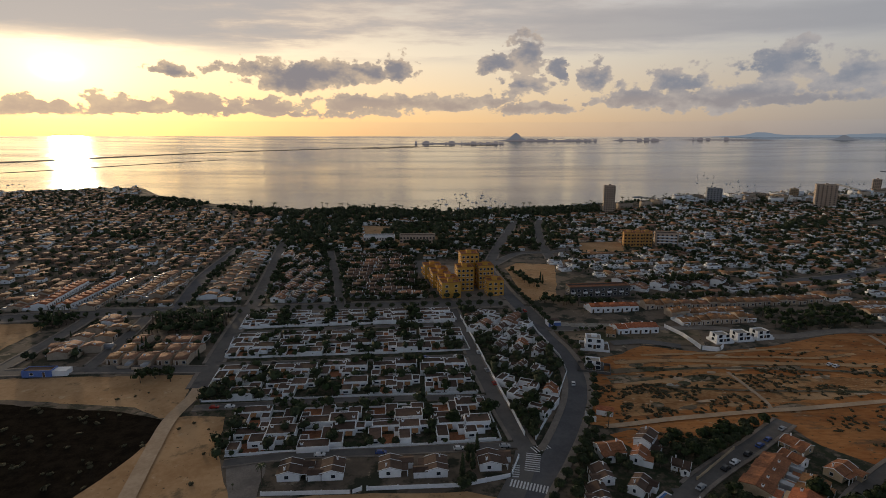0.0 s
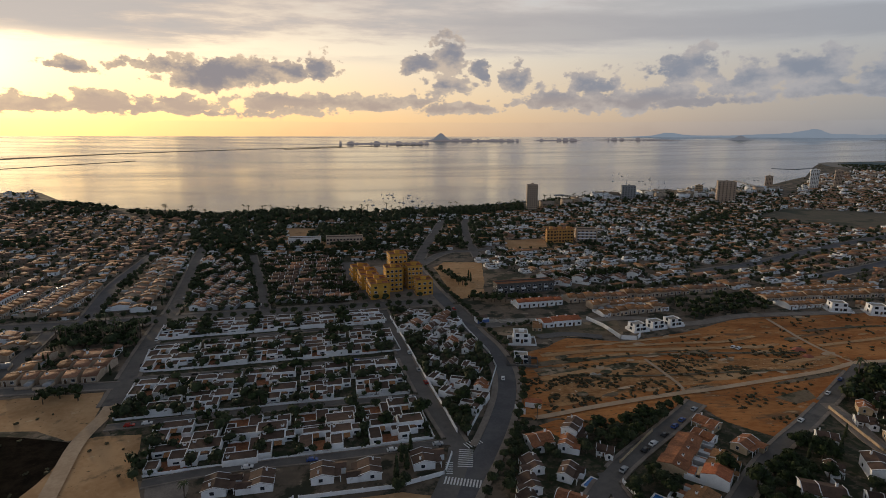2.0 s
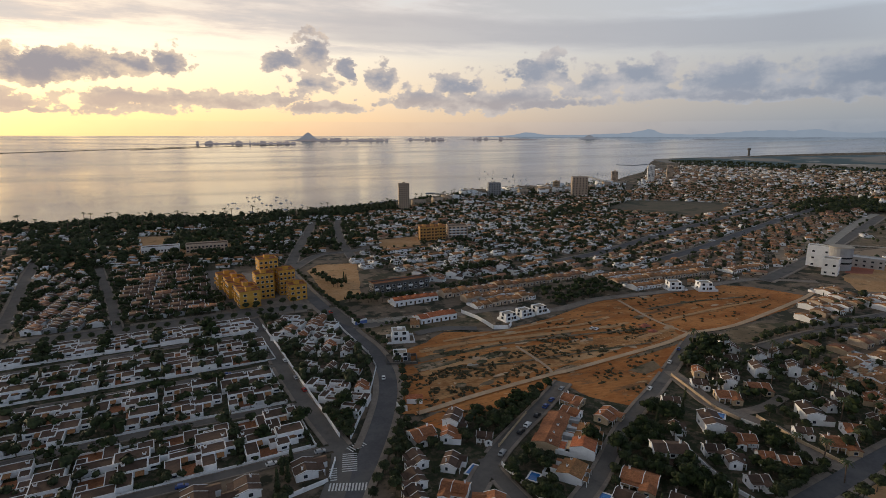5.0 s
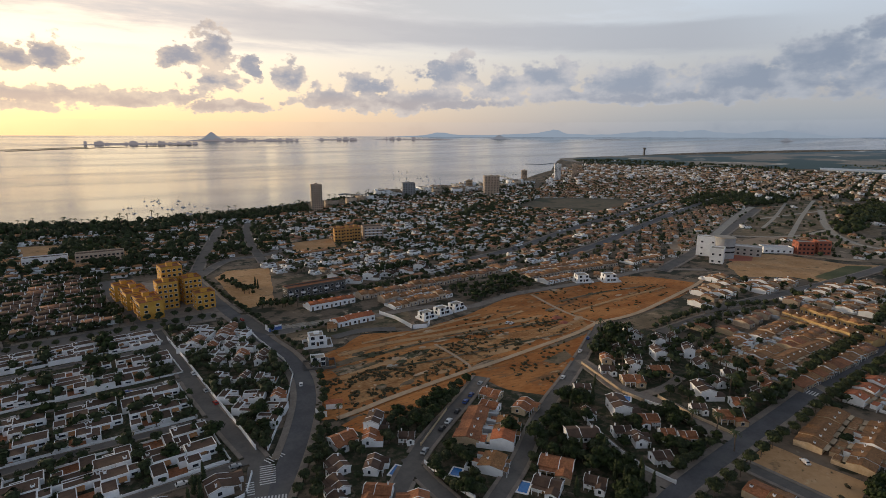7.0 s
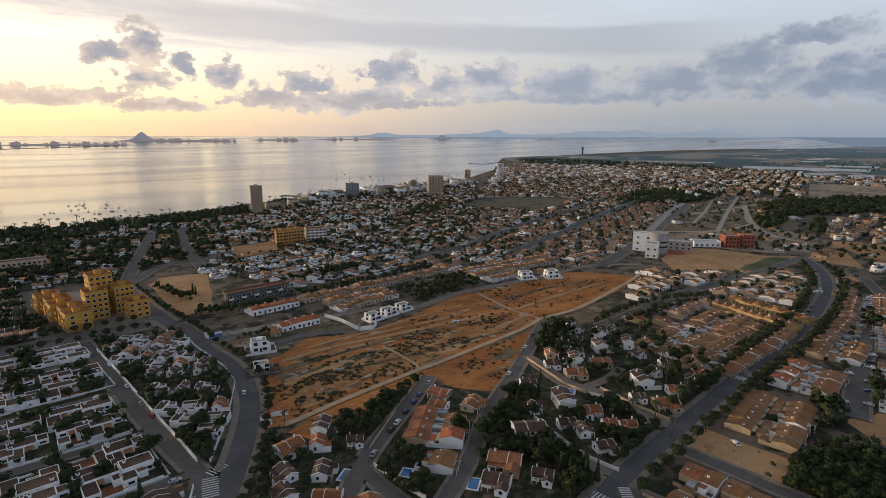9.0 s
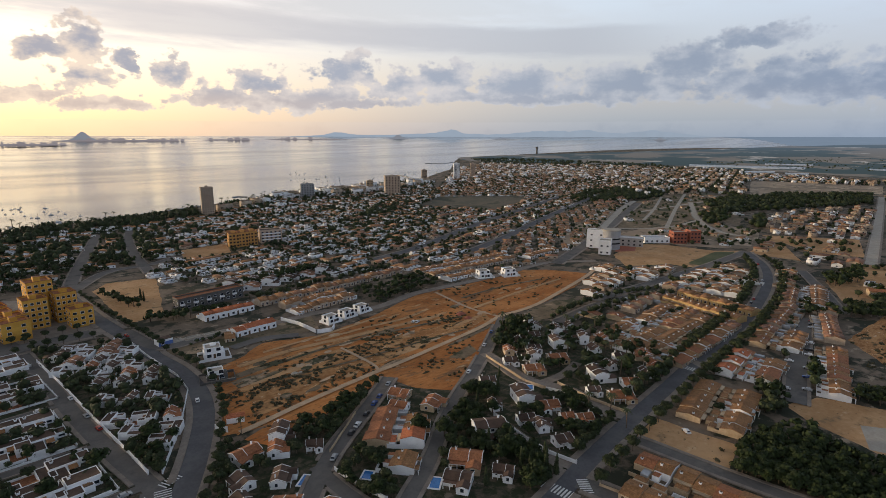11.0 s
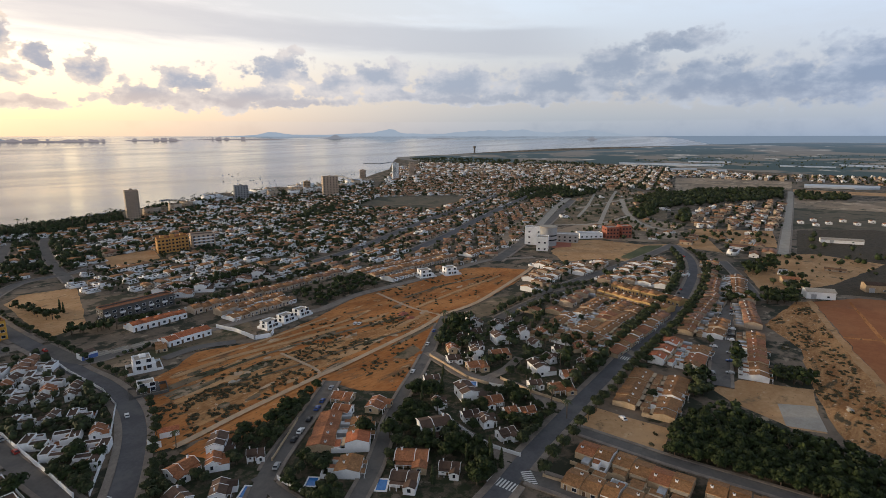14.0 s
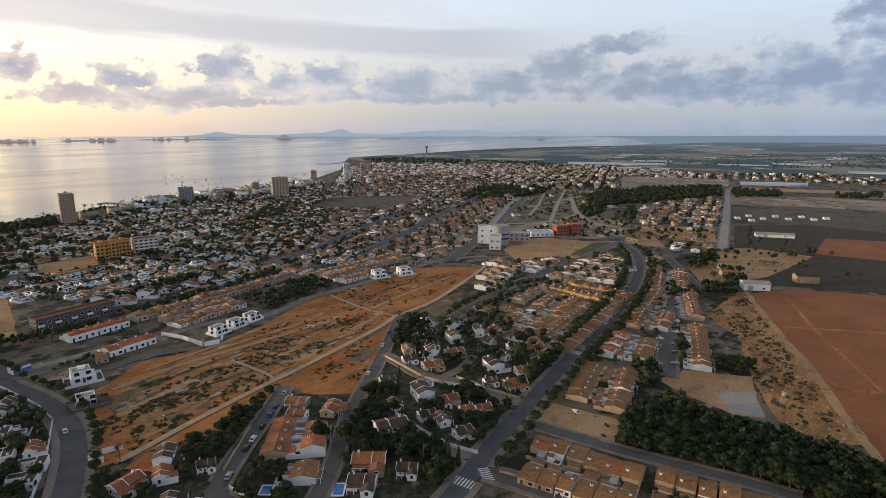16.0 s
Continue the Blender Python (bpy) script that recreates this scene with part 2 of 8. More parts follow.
def tiled(name, c1, c2, vary=0.2, island=False):
    """Clay roof tiles: rows of tiles running down the slope, mottled from tile to tile."""
    m = surface(name, c1, c2, 0.9, 0.8, 0.0, 4.0, vary, island)
    t = m.node_tree
    b = t.nodes["Principled BSDF"]
    geo = t.nodes.new("ShaderNodeNewGeometry")
    cell = t.nodes.new("ShaderNodeTexVoronoi")
    plug(t, geo.outputs["Position"], cell.inputs["Vector"])
    cell.inputs["Scale"].default_value = 2.4
    old = b.inputs["Base Color"].links[0].from_socket
    k = calc(t, "MULTIPLY_ADD", vec(t, "DOT_PRODUCT", cell.outputs["Color"], (0.33, 0.33, 0.33)), 0.7, 0.65)
    plug(t, vec(t, "MULTIPLY", old, join(t, k, k, k)), b.inputs["Base Color"])
    n = t.nodes.new("ShaderNodeBump")
    n.inputs["Distance"].default_value = 0.08
    plug(t, cell.outputs["Distance"], n.inputs["Height"])
    plug(t, n.outputs[0], b.inputs["Normal"])
    return m


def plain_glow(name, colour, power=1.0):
    """Far hills, shores and hotels in a glow painted to stand for miles of bright air."""
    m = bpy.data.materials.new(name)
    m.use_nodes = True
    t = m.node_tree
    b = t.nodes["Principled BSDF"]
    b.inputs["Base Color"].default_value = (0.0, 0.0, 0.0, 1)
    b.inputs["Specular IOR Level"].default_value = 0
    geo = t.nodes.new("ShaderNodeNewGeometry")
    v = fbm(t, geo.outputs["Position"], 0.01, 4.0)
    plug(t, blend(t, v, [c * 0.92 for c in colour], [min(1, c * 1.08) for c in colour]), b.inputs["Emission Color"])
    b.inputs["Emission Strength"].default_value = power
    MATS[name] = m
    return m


for isle in (False, True):
    tail = "_mixed" if isle else ""
    surface("white_render" + tail, (0.76, 0.76, 0.76), (0.87, 0.87, 0.87), 0.35, 0.85, 0.0, 5.0, 0.08, isle, spots=((0.5, 0.47, 0.42), 0.5, 0.62, 0.8))
    surface("cream_render" + tail, *(((0.37, 0.285, 0.21), (0.49, 0.395, 0.30)) if isle else ((0.40, 0.29, 0.18), (0.52, 0.40, 0.27))), 0.35, 0.85, 0.0, 5.0, 0.22, isle)
    surface("flat_roof" + tail, (0.070, 0.044, 0.032), (0.112, 0.070, 0.050), 0.5, 0.9, 0.0, 8.0, 0.35, isle)
    tiled("clay_tile" + tail, *(((0.21, 0.105, 0.062), (0.30, 0.155, 0.092)) if isle else ((0.23, 0.088, 0.040), (0.33, 0.135, 0.060))), 0.3 if isle else 0.2, isle)
    tiled("brown_tile" + tail, *(((0.22, 0.110, 0.050), (0.32, 0.165, 0.078)) if isle else ((0.225, 0.108, 0.043), (0.32, 0.162, 0.068))), 0.3 if isle else 0.14, isle)
    surface("dark_glass" + tail, (0.02, 0.024, 0.03), (0.03, 0.036, 0.045), 1.0, 0.12, 0.0, 4.0, 0.2, isle, spec=0.5)
    surface("leaf_pine" + tail, (0.013, 0.024, 0.007), (0.034, 0.049, 0.012), 0.5, 0.8, 0.0, 6.0, 0.45, True)
    surface("leaf_dark" + tail, (0.021, 0.030, 0.013), (0.050, 0.064, 0.024), 0.5, 0.8, 0.0, 6.0, 0.45, True)
tiled("red_tile", (0.33, 0.098, 0.042), (0.43, 0.145, 0.062), 0.15)
surface("ochre_render", (0.58, 0.30, 0.05), (0.68, 0.38, 0.075), 0.25, 0.85, 0.0, 5.0, 0.08)
surface("orange_render", (0.52, 0.27, 0.08), (0.60, 0.33, 0.11), 0.25, 0.85, 0.0, 5.0, 0.08)
surface("pale_ochre_render", (0.48, 0.31, 0.13), (0.57, 0.39, 0.18), 0.25, 0.85, 0.0, 5.0, 0.08)
surface("terracotta_render", (0.30, 0.10, 0.065), (0.38, 0.135, 0.085), 0.25, 0.85, 0.0, 5.0, 0.08)
surface("tan_render", (0.48, 0.36, 0.27), (0.56, 0.44, 0.34), 0.2, 0.85, 0.0, 5.0, 0.06)
surface("grey_render", (0.30, 0.30, 0.31), (0.38, 0.38, 0.38), 0.2, 0.85, 0.0, 5.0, 0.06)
# cream walls of the western streets, darkened to paint their shaded near faces
surface("shaded_cream_render", (0.20, 0.145, 0.105), (0.30, 0.225, 0.165), 0.3, 0.85, 0.0, 5.0, 0.2, True)
surface("dark_render", (0.09, 0.085, 0.08), (0.14, 0.13, 0.12), 0.2, 0.85, 0.0, 5.0, 0.06)
surface("blue_render", (0.10, 0.17, 0.42), (0.14, 0.22, 0.5), 0.4, 0.8, 0.0, 5.0, 0.1)
surface("asphalt", (0.085, 0.084, 0.090), (0.125, 0.122, 0.128), 0.12, 0.88, 0.0, 9.0, spots=((0.135, 0.13, 0.125), 0.06, 0.52, 0.7))
surface("old_asphalt", (0.115, 0.105, 0.098), (0.16, 0.145, 0.13), 0.10, 0.9, 0.0, 9.0, spots=((0.075, 0.07, 0.068), 0.07, 0.55, 0.7))
surface("paving", (0.20, 0.165, 0.135), (0.28, 0.235, 0.195), 0.2, 0.9, 0.0, 8.0, spots=((0.17, 0.14, 0.12), 0.12, 0.55, 0.7))
surface("concrete_slab", (0.34, 0.30, 0.25), (0.42, 0.38, 0.32), 0.15, 0.9, 0.0, 8.0)
surface("road_paint", (0.62, 0.62, 0.60), (0.75, 0.75, 0.72), 0.8, 0.7, 0.0, 6.0, spots=((0.2, 0.2, 0.2), 1.6, 0.6, 0.72))
surface("sand", (0.40, 0.225, 0.105), (0.54, 0.335, 0.175), 0.05, 0.95, 0.25, 9.0, spots=((0.22, 0.15, 0.085), 0.09, 0.56, 0.68), specks=(((0.12, 0.09, 0.05), 0.5, 0.62, 0.68), ((0.62, 0.45, 0.28), 0.16, 0.60, 0.74)), spec=0.12)
surface("orange_soil", (0.31, 0.108, 0.031), (0.53, 0.235, 0.082), 0.04, 0.95, 0.3, 9.0, spots=((0.17, 0.10, 0.055), 0.055, 0.54, 0.66), stretch=(0.6, 1.6, 1), specks=(((0.60, 0.40, 0.22), 0.11, 0.60, 0.72), ((0.12, 0.085, 0.045), 0.42, 0.585, 0.64)), spec=0.12)
surface("rough_soil", (0.27, 0.122, 0.046), (0.52, 0.285, 0.125), 0.09, 0.95, 0.4, 8.0, spots=((0.10, 0.075, 0.04), 0.11, 0.54, 0.63), stretch=(0.7, 1.4, 1), specks=(((0.62, 0.46, 0.30), 0.35, 0.60, 0.66),), spec=0.12)
surface("red_field", (0.26, 0.090, 0.032), (0.35, 0.138, 0.052), 0.03, 0.95, 0.2, 12.0, spots=((0.20, 0.10, 0.05), 0.05, 0.55, 0.72))
surface("pale_track", (0.43, 0.30, 0.19), (0.54, 0.39, 0.26), 0.1, 0.95, 0.1, 8.0)
surface("dark_field", (0.040, 0.032, 0.020), (0.080, 0.060, 0.037), 0.25, 0.95, 0.35, 8.0, spots=((0.075, 0.06, 0.03), 0.5, 0.58, 0.72))
surface("burnt_field", (0.014, 0.011, 0.008), (0.032, 0.024, 0.016), 0.25, 0.95, 0.3, 8.0, spots=((0.045, 0.034, 0.021), 0.4, 0.60, 0.74), spec=0.0)
surface("green_field", (0.07, 0.085, 0.035), (0.12, 0.12, 0.055), 0.05, 0.95, 0.2, 8.0)
surface("weed_ground", (0.135, 0.10, 0.06), (0.24, 0.175, 0.11), 0.05, 0.95, 0.2, 9.0, spots=((0.06, 0.062, 0.03), 0.035, 0.5, 0.58), specks=(((0.36, 0.26, 0.17), 0.05, 0.56, 0.63), ((0.05, 0.05, 0.026), 0.25, 0.58, 0.63)))
surface("dry_plain", (0.28, 0.21, 0.145), (0.38, 0.29, 0.205), 0.008, 0.95, 0.0, 9.0, spots=((0.20, 0.155, 0.108), 0.012, 0.50, 0.58), specks=(((0.46, 0.36, 0.26), 0.03, 0.55, 0.62), ((0.07, 0.068, 0.04), 0.08, 0.58, 0.62)))
surface("land", (0.115, 0.088, 0.063), (0.22, 0.165, 0.118), 0.03, 0.95, 0.0, 12.0, spots=((0.030, 0.033, 0.019), 0.07, 0.47, 0.57), specks=(((0.30, 0.24, 0.17), 0.12, 0.60, 0.66),))
surface("fallow", (0.085, 0.078, 0.052), (0.16, 0.125, 0.085), 0.02, 0.95, 0.0, 9.0, spots=((0.045, 0.05, 0.028), 0.02, 0.52, 0.6), specks=(((0.24, 0.18, 0.12), 0.05, 0.62, 0.68),))
surface("garden_soil", (0.045, 0.043, 0.027), (0.13, 0.098, 0.065), 0.3, 0.95, 0.0, 6.0, spots=((0.028, 0.036, 0.015), 0.35, 0.42, 0.56), specks=(((0.19, 0.15, 0.11), 0.16, 0.60, 0.66),))
surface("bark", (0.09, 0.065, 0.045), (0.15, 0.11, 0.08), 2.0, 0.9, 0.0, 4.0)
surface("palm_leaf", (0.045, 0.06, 0.022), (0.075, 0.09, 0.035), 1.0, 0.7, 0.0, 4.0, 0.3, True)
surface("dry_bush", (0.055, 0.05, 0.026), (0.10, 0.085, 0.045), 0.6, 0.9, 0.0, 5.0, 0.4, True)
surface("door_wood", (0.10, 0.055, 0.03), (0.15, 0.09, 0.05), 2.0, 0.6, 0.0, 4.0, 0.3)
surface("greenhouse_film", (0.40, 0.43, 0.47), (0.52, 0.54, 0.57), 0.02, 0.5, 0.0, 6.0)
surface("rubber", (0.015, 0.015, 0.015), (0.025, 0.025, 0.025), 3.0, 0.8)
surface("tin_sheet", (0.33, 0.34, 0.36), (0.45, 0.46, 0.48), 0.4, 0.45, 0.0, 6.0, 0.15, metal=0.4)
surface("pool_water", (0.03, 0.16, 0.45), (0.05, 0.22, 0.55), 1.2, 0.08, 0.03, 4.0, spec=0.5)
for hue, c in (("white", (0.72, 0.72, 0.72)), ("silver", (0.38, 0.39, 0.40)), ("black", (0.02, 0.02, 0.022)), ("red", (0.35, 0.03, 0.02)),
               ("blue", (0.04, 0.08, 0.25))):
    surface("car_paint_" + hue, [q * 0.92 for q in c], c, 0.6, 0.25, 0.0, 3.0, spec=0.5)
# emitted colour with the haze of distance put in
plain_glow("far_hill_glow", (0.195, 0.235, 0.29))


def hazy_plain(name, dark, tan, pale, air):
    """The plain beyond the town: long thin strips of field and grove, glowing, with haze painted in towards the
    horizon.
    """
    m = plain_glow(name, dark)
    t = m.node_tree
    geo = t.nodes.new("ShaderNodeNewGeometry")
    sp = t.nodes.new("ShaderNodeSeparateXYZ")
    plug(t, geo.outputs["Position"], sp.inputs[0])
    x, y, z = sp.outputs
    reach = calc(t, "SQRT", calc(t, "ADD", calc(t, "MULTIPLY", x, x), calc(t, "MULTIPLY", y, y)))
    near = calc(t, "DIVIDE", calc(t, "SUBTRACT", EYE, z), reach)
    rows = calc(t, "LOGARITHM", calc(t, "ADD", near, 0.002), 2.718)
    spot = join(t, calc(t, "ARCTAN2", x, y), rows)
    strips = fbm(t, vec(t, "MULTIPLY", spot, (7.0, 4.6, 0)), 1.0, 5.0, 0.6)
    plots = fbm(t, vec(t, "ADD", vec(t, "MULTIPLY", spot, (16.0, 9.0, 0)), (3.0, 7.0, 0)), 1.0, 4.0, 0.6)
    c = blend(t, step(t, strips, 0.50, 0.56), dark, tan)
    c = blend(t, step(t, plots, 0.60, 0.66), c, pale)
    # aerial haze put into the glow: colour fades to bright air with distance
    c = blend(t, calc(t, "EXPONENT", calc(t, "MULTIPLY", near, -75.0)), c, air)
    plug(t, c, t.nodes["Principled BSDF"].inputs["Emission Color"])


hazy_plain("far_flat_glow", (0.030, 0.042, 0.046), (0.085, 0.078, 0.072), (0.19, 0.18, 0.175), (0.11, 0.147, 0.20))
# these glow as well, distance haze being in the colour
plain_glow("far_coast_glow", (0.115, 0.15, 0.20))
plain_glow("far_isle_glow", (0.135, 0.145, 0.17))
plain_glow("strip_haze_glow", (0.15, 0.135, 0.145))


def make_water():
    m = bpy.data.materials.new("lagoon_water")
    m.use_nodes = True
    t = m.node_tree
    b = t.nodes["Principled BSDF"]
    geo = t.nodes.new("ShaderNodeNewGeometry")
    calm = fbm(t, vec(t, "MULTIPLY", geo.outputs["Position"], (0.0011, 0.0045, 0)), 1.0, 6.0, 0.6)
    plug(t, blend(t, calm, (0.030, 0.040, 0.042), (0.055, 0.062, 0.060)), b.inputs["Base Color"])
    plug(t, calc(t, "MULTIPLY_ADD", step(t, calm, 0.38, 0.64), 0.11, 0.06), b.inputs["Roughness"])
    b.inputs["IOR"].default_value = 1.33
    ripple = fbm(t, vec(t, "MULTIPLY", geo.outputs["Position"], (0.10, 0.16, 0)), 1.0, 3.0, 0.6)
    n = t.nodes.new("ShaderNodeBump")
    n.inputs["Strength"].default_value, n.inputs["Distance"].default_value = 0.35, 0.35
    plug(t, ripple, n.inputs["Height"])
    plug(t, n.outputs[0], b.inputs["Normal"])
    MATS["lagoon_water"] = m


make_water()

# ---- shapes ----
RIM = 4950.0


def lift(r):
    """The ground sheet is level for 1.7 km and then climbs gently, so that it meets the horizon at its rim."""
    s = np.clip((np.asarray(r, float) - 1700) / (RIM - 1700), 0, 1)
    return 98.6 * (s + (np.exp(-14 * s) - 1) / 14) / (1 - 1 / 14)


RR = np.concatenate([np.linspace(0, 1700, 60), np.linspace(1720, RIM, 400)])
DD = 100 * RR / (100 - lift(RR))


def sheet(x, y):
    """A place in the level plan, drawn in towards the rim: x, y, z on the sheet and the scale that things have there."""
    d = math.hypot(x, y)
    if d < 1700:
        return x, y, 0.0, 1.0
    r = float(np.interp(d, DD, RR))
    return x * r / d, y * r / d, float(lift(r)), r / d


class Geo:
    """A mesh in the making: corners, faces, and the material of each face."""

    def __init__(self, mat="white_render"):
        self.v, self.f, self.m, self.mat = [], [], [], mat

    def face(self, pts, mat=None):
        n = len(self.v)
        self.v += [tuple(p) for p in pts]
        self.f.append(tuple(range(n, n + len(pts))))
        self.m.append(mat or self.mat)

    def solid(self, bottom, top, mat=None, cap=None):
        """Walls between two rings of as many corners, with a lid and a floor."""
        n, k = len(self.v), len(bottom)
        self.v += [tuple(p) for p in bottom] + [tuple(p) for p in top]
        for i in range(k):
            j = (i + 1) % k
            self.f.append((n + i, n + j, n + k + j, n + k + i))
            self.m.append(mat or self.mat)
        self.f += [tuple(range(n + k, n + 2 * k)), tuple(range(n + k - 1, n - 1, -1))]
        self.m += [cap or mat or self.mat, mat or self.mat]
        return self

    def box(self, x0, y0, z0, x1, y1, z1, mat=None, cap=None):
        ring = [(x0, y0), (x1, y0), (x1, y1), (x0, y1)]
        return self.solid([(*p, z0) for p in ring], [(*p, z1) for p in ring], mat, cap)

    def rim(self, x0, y0, x1, y1, z0, z1, w=0.25, mat=None):
        """A low wall round a flat roof."""
        self.box(x0, y0, z0, x1, y0 + w, z1, mat)
        self.box(x0, y1 - w, z0, x1, y1, z1, mat)
        self.box(x0, y0 + w, z0, x0 + w, y1 - w, z1, mat)
        return self.box(x1 - w, y0 + w, z0, x1, y1 - w, z1, mat)

    def gable_wall(self, x0, y0, x1, y1, z0, z1, z2, mat=None):
        """Walls with a gable at both ends in x; the ridge runs along x."""
        ym = (y0 + y1) / 2
        self.face([(x0, y0, z0), (x1, y0, z0), (x1, y0, z1), (x0, y0, z1)], mat)
        self.face([(x1, y1, z0), (x0, y1, z0), (x0, y1, z1), (x1, y1, z1)], mat)
        self.face([(x1, y0, z0), (x1, y1, z0), (x1, y1, z1), (x1, ym, z2), (x1, y0, z1)], mat)
        self.face([(x0, y1, z0), (x0, y0, z0), (x0, y0, z1), (x0, ym, z2), (x0, y1, z1)], mat)
        return self

    def gable_roof(self, x0, y0, x1, y1, z1, z2, over=0.35, thick=0.18, mat=None):
        ym = (y0 + y1) / 2
        drop = (z2 - z1) / max(0.1, ym - y0) * over
        for ya, s in ((y0 - over, 1), (y1 + over, -1)):
            lo = [(x0 - over, ya, z1 - drop + 0.02), (x1 + over, ya, z1 - drop + 0.02), (x1 + over, ym, z2 + 0.02), (x0 - over, ym, z2 + 0.02)]
            if s < 0:
                lo = [lo[1], lo[0], lo[3], lo[2]]
            self.solid(lo, [(a, b, c + thick) for a, b, c in lo], mat)
        return self

    def lean_roof(self, x0, y0, x1, y1, z0, z1, thick=0.18, mat=None):
        """One slope that climbs from y0 to y1."""
        lo = [(x0, y0, z0), (x1, y0, z0), (x1, y1, z1), (x0, y1, z1)]
        return self.solid(lo, [(a, b, c + thick) for a, b, c in lo], mat)

    def tube(self, x, y, z0, z1, r0, r1, n=7, mat=None, dx=0.0, dy=0.0):
        ring = [(math.cos(2 * math.pi * i / n), math.sin(2 * math.pi * i / n)) for i in range(n)]
        return self.solid([(x + r0 * c, y + r0 * s, z0) for c, s in ring], [(x + dx + r1 * c, y + dy + r1 * s, z1) for c, s in ring], mat)

    def add(self, other, m=None):
        n = len(self.v)
        self.v += [tuple(m @ Vector(p)) for p in other.v] if m is not None else other.v
        self.f += [tuple(i + n for i in f) for f in other.f]
        self.m += other.m
        return self

    def mesh(self, name):
        me = bpy.data.meshes.new(name)
        me.from_pydata(self.v, [], self.f)
        names = list(dict.fromkeys(self.m))
        for q in names:
            me.materials.append(MATS[q])
        if len(names) > 1:
            me.polygons.foreach_set("material_index", [names.index(q) for q in self.m])
        me.update()
        return me


def thing(name, label, category, group="", kind="", at=None):
    return tagged(new(name), label, category, group, kind) if at is None else place(tagged(new(name), label, category, group, kind), at)


def place(ob, m):
    ob.matrix_basis = m
    return ob


def part(name, geo, parent, label="", at=None):
    ob = new(name, geo if isinstance(geo, bpy.types.Mesh) else geo.mesh(name))
    ob.parent = parent
    if at is not None:
        ob.matrix_basis = at
    return tagged(ob, label)


def setting(name, geo, label, category, kind="structure"):
    return tagged(new(name, geo.mesh(name)), label, category, "", kind)


def glide(pts, each=6):
    """A smooth line through a few points."""
    p = [Vector(q) for q in pts]
    if len(p) < 3:
        return p
    p = [2 * p[0] - p[1], *p, 2 * p[-1] - p[-2]]
    out = []
    for i in range(1, len(p) - 2):
        for k in range(each):
            t = k / each
            out.append(0.5 * (2 * p[i] + (p[i + 1] - p[i - 1]) * t + (2 * p[i - 1] - 5 * p[i] + 4 * p[i + 1] - p[i + 2]) * t * t
                              + (3 * p[i] - p[i - 1] - 3 * p[i + 1] + p[i + 2]) * t ** 3))
    return [*out, p[-2]]


def beside(line, off):
    """The line moved sideways, to its right where off is above zero."""
    out = []
    for i, q in enumerate(line):
        d = (line[min(i + 1, len(line) - 1)] - line[max(i - 1, 0)]).normalized()
        out.append(Vector((q.x + d.y * off, q.y - d.x * off)))
    return out


def inside(x, y, poly):
    hit = False
    for (x0, y0), (x1, y1) in zip(poly, poly[1:] + poly[:1]):
        if (y0 > y) != (y1 > y) and x < x0 + (y - y0) * (x1 - x0) / (y1 - y0):
            hit = not hit
    return hit


TAKEN = {}  # coarse grid of what stands in the plan
ROADS, LOTS = [], []  # lines with half widths; patches kept free of houses


def claim(x, y, r):
    for i in range(int((x - r) // 2), int((x + r) // 2) + 1):
        for j in range(int((y - r) // 2), int((y + r) // 2) + 1):
            TAKEN[i, j] = True


def vacant(x, y, r):
    return not any((i, j) in TAKEN for i in range(int((x - r) // 2), int((x + r) // 2) + 1) for j in range(int((y - r) // 2), int((y + r) // 2) + 1))


def road_gap(x, y, skip=None):
    """Metres from a place to the edge of the nearest road."""
    best = 1e9
    for line, half, (xa, ya, xb, yb), name in ROADS:
        if name == skip or not (xa - 30 < x < xb + 30 and ya - 30 < y < yb + 30):
            continue
        for a, b in zip(line, line[1:]):
            dx, dy = b.x - a.x, b.y - a.y
            t = max(0.0, min(1.0, ((x - a.x) * dx + (y - a.y) * dy) / (dx * dx + dy * dy + 1e-9)))
            best = min(best, math.hypot(x - a.x - t * dx, y - a.y - t * dy) - half)
    return best


def in_lot(x, y):
    return any(xa < x < xb and ya < y < yb and inside(x, y, poly) for poly, (xa, ya, xb, yb) in LOTS)


def span(pts):
    xs, ys = [p[0] for p in pts], [p[1] for p in pts]
    return min(xs), min(ys), max(xs), max(ys)


LEVEL, ROAD_Z = [0.0105, 0.25], {}


def road(name, pts, width, mat, label, pave=0.0, pave_mat="paving", each=8, category="road"):
    """A carriageway along a line, with raised pavements on both sides where pave is their width."""
    line = glide(pts, each)
    LEVEL[1] += 0.002
    z = ROAD_Z[name] = LEVEL[1]
    geo = Geo(mat)
    for a, b, c, d in zip(beside(line, -width / 2), beside(line, -width / 2)[1:], beside(line, width / 2)[1:], beside(line, width / 2)):
        q = [sheet(p.x, p.y) for p in (d, c, b, a)]
        geo.face([(x, y, e + z) for x, y, e, k in q])
    ROADS.append((line, width / 2, span(line), name))
    ob = setting(name, geo, label, category)
    return ob, line, pave, pave_mat, width


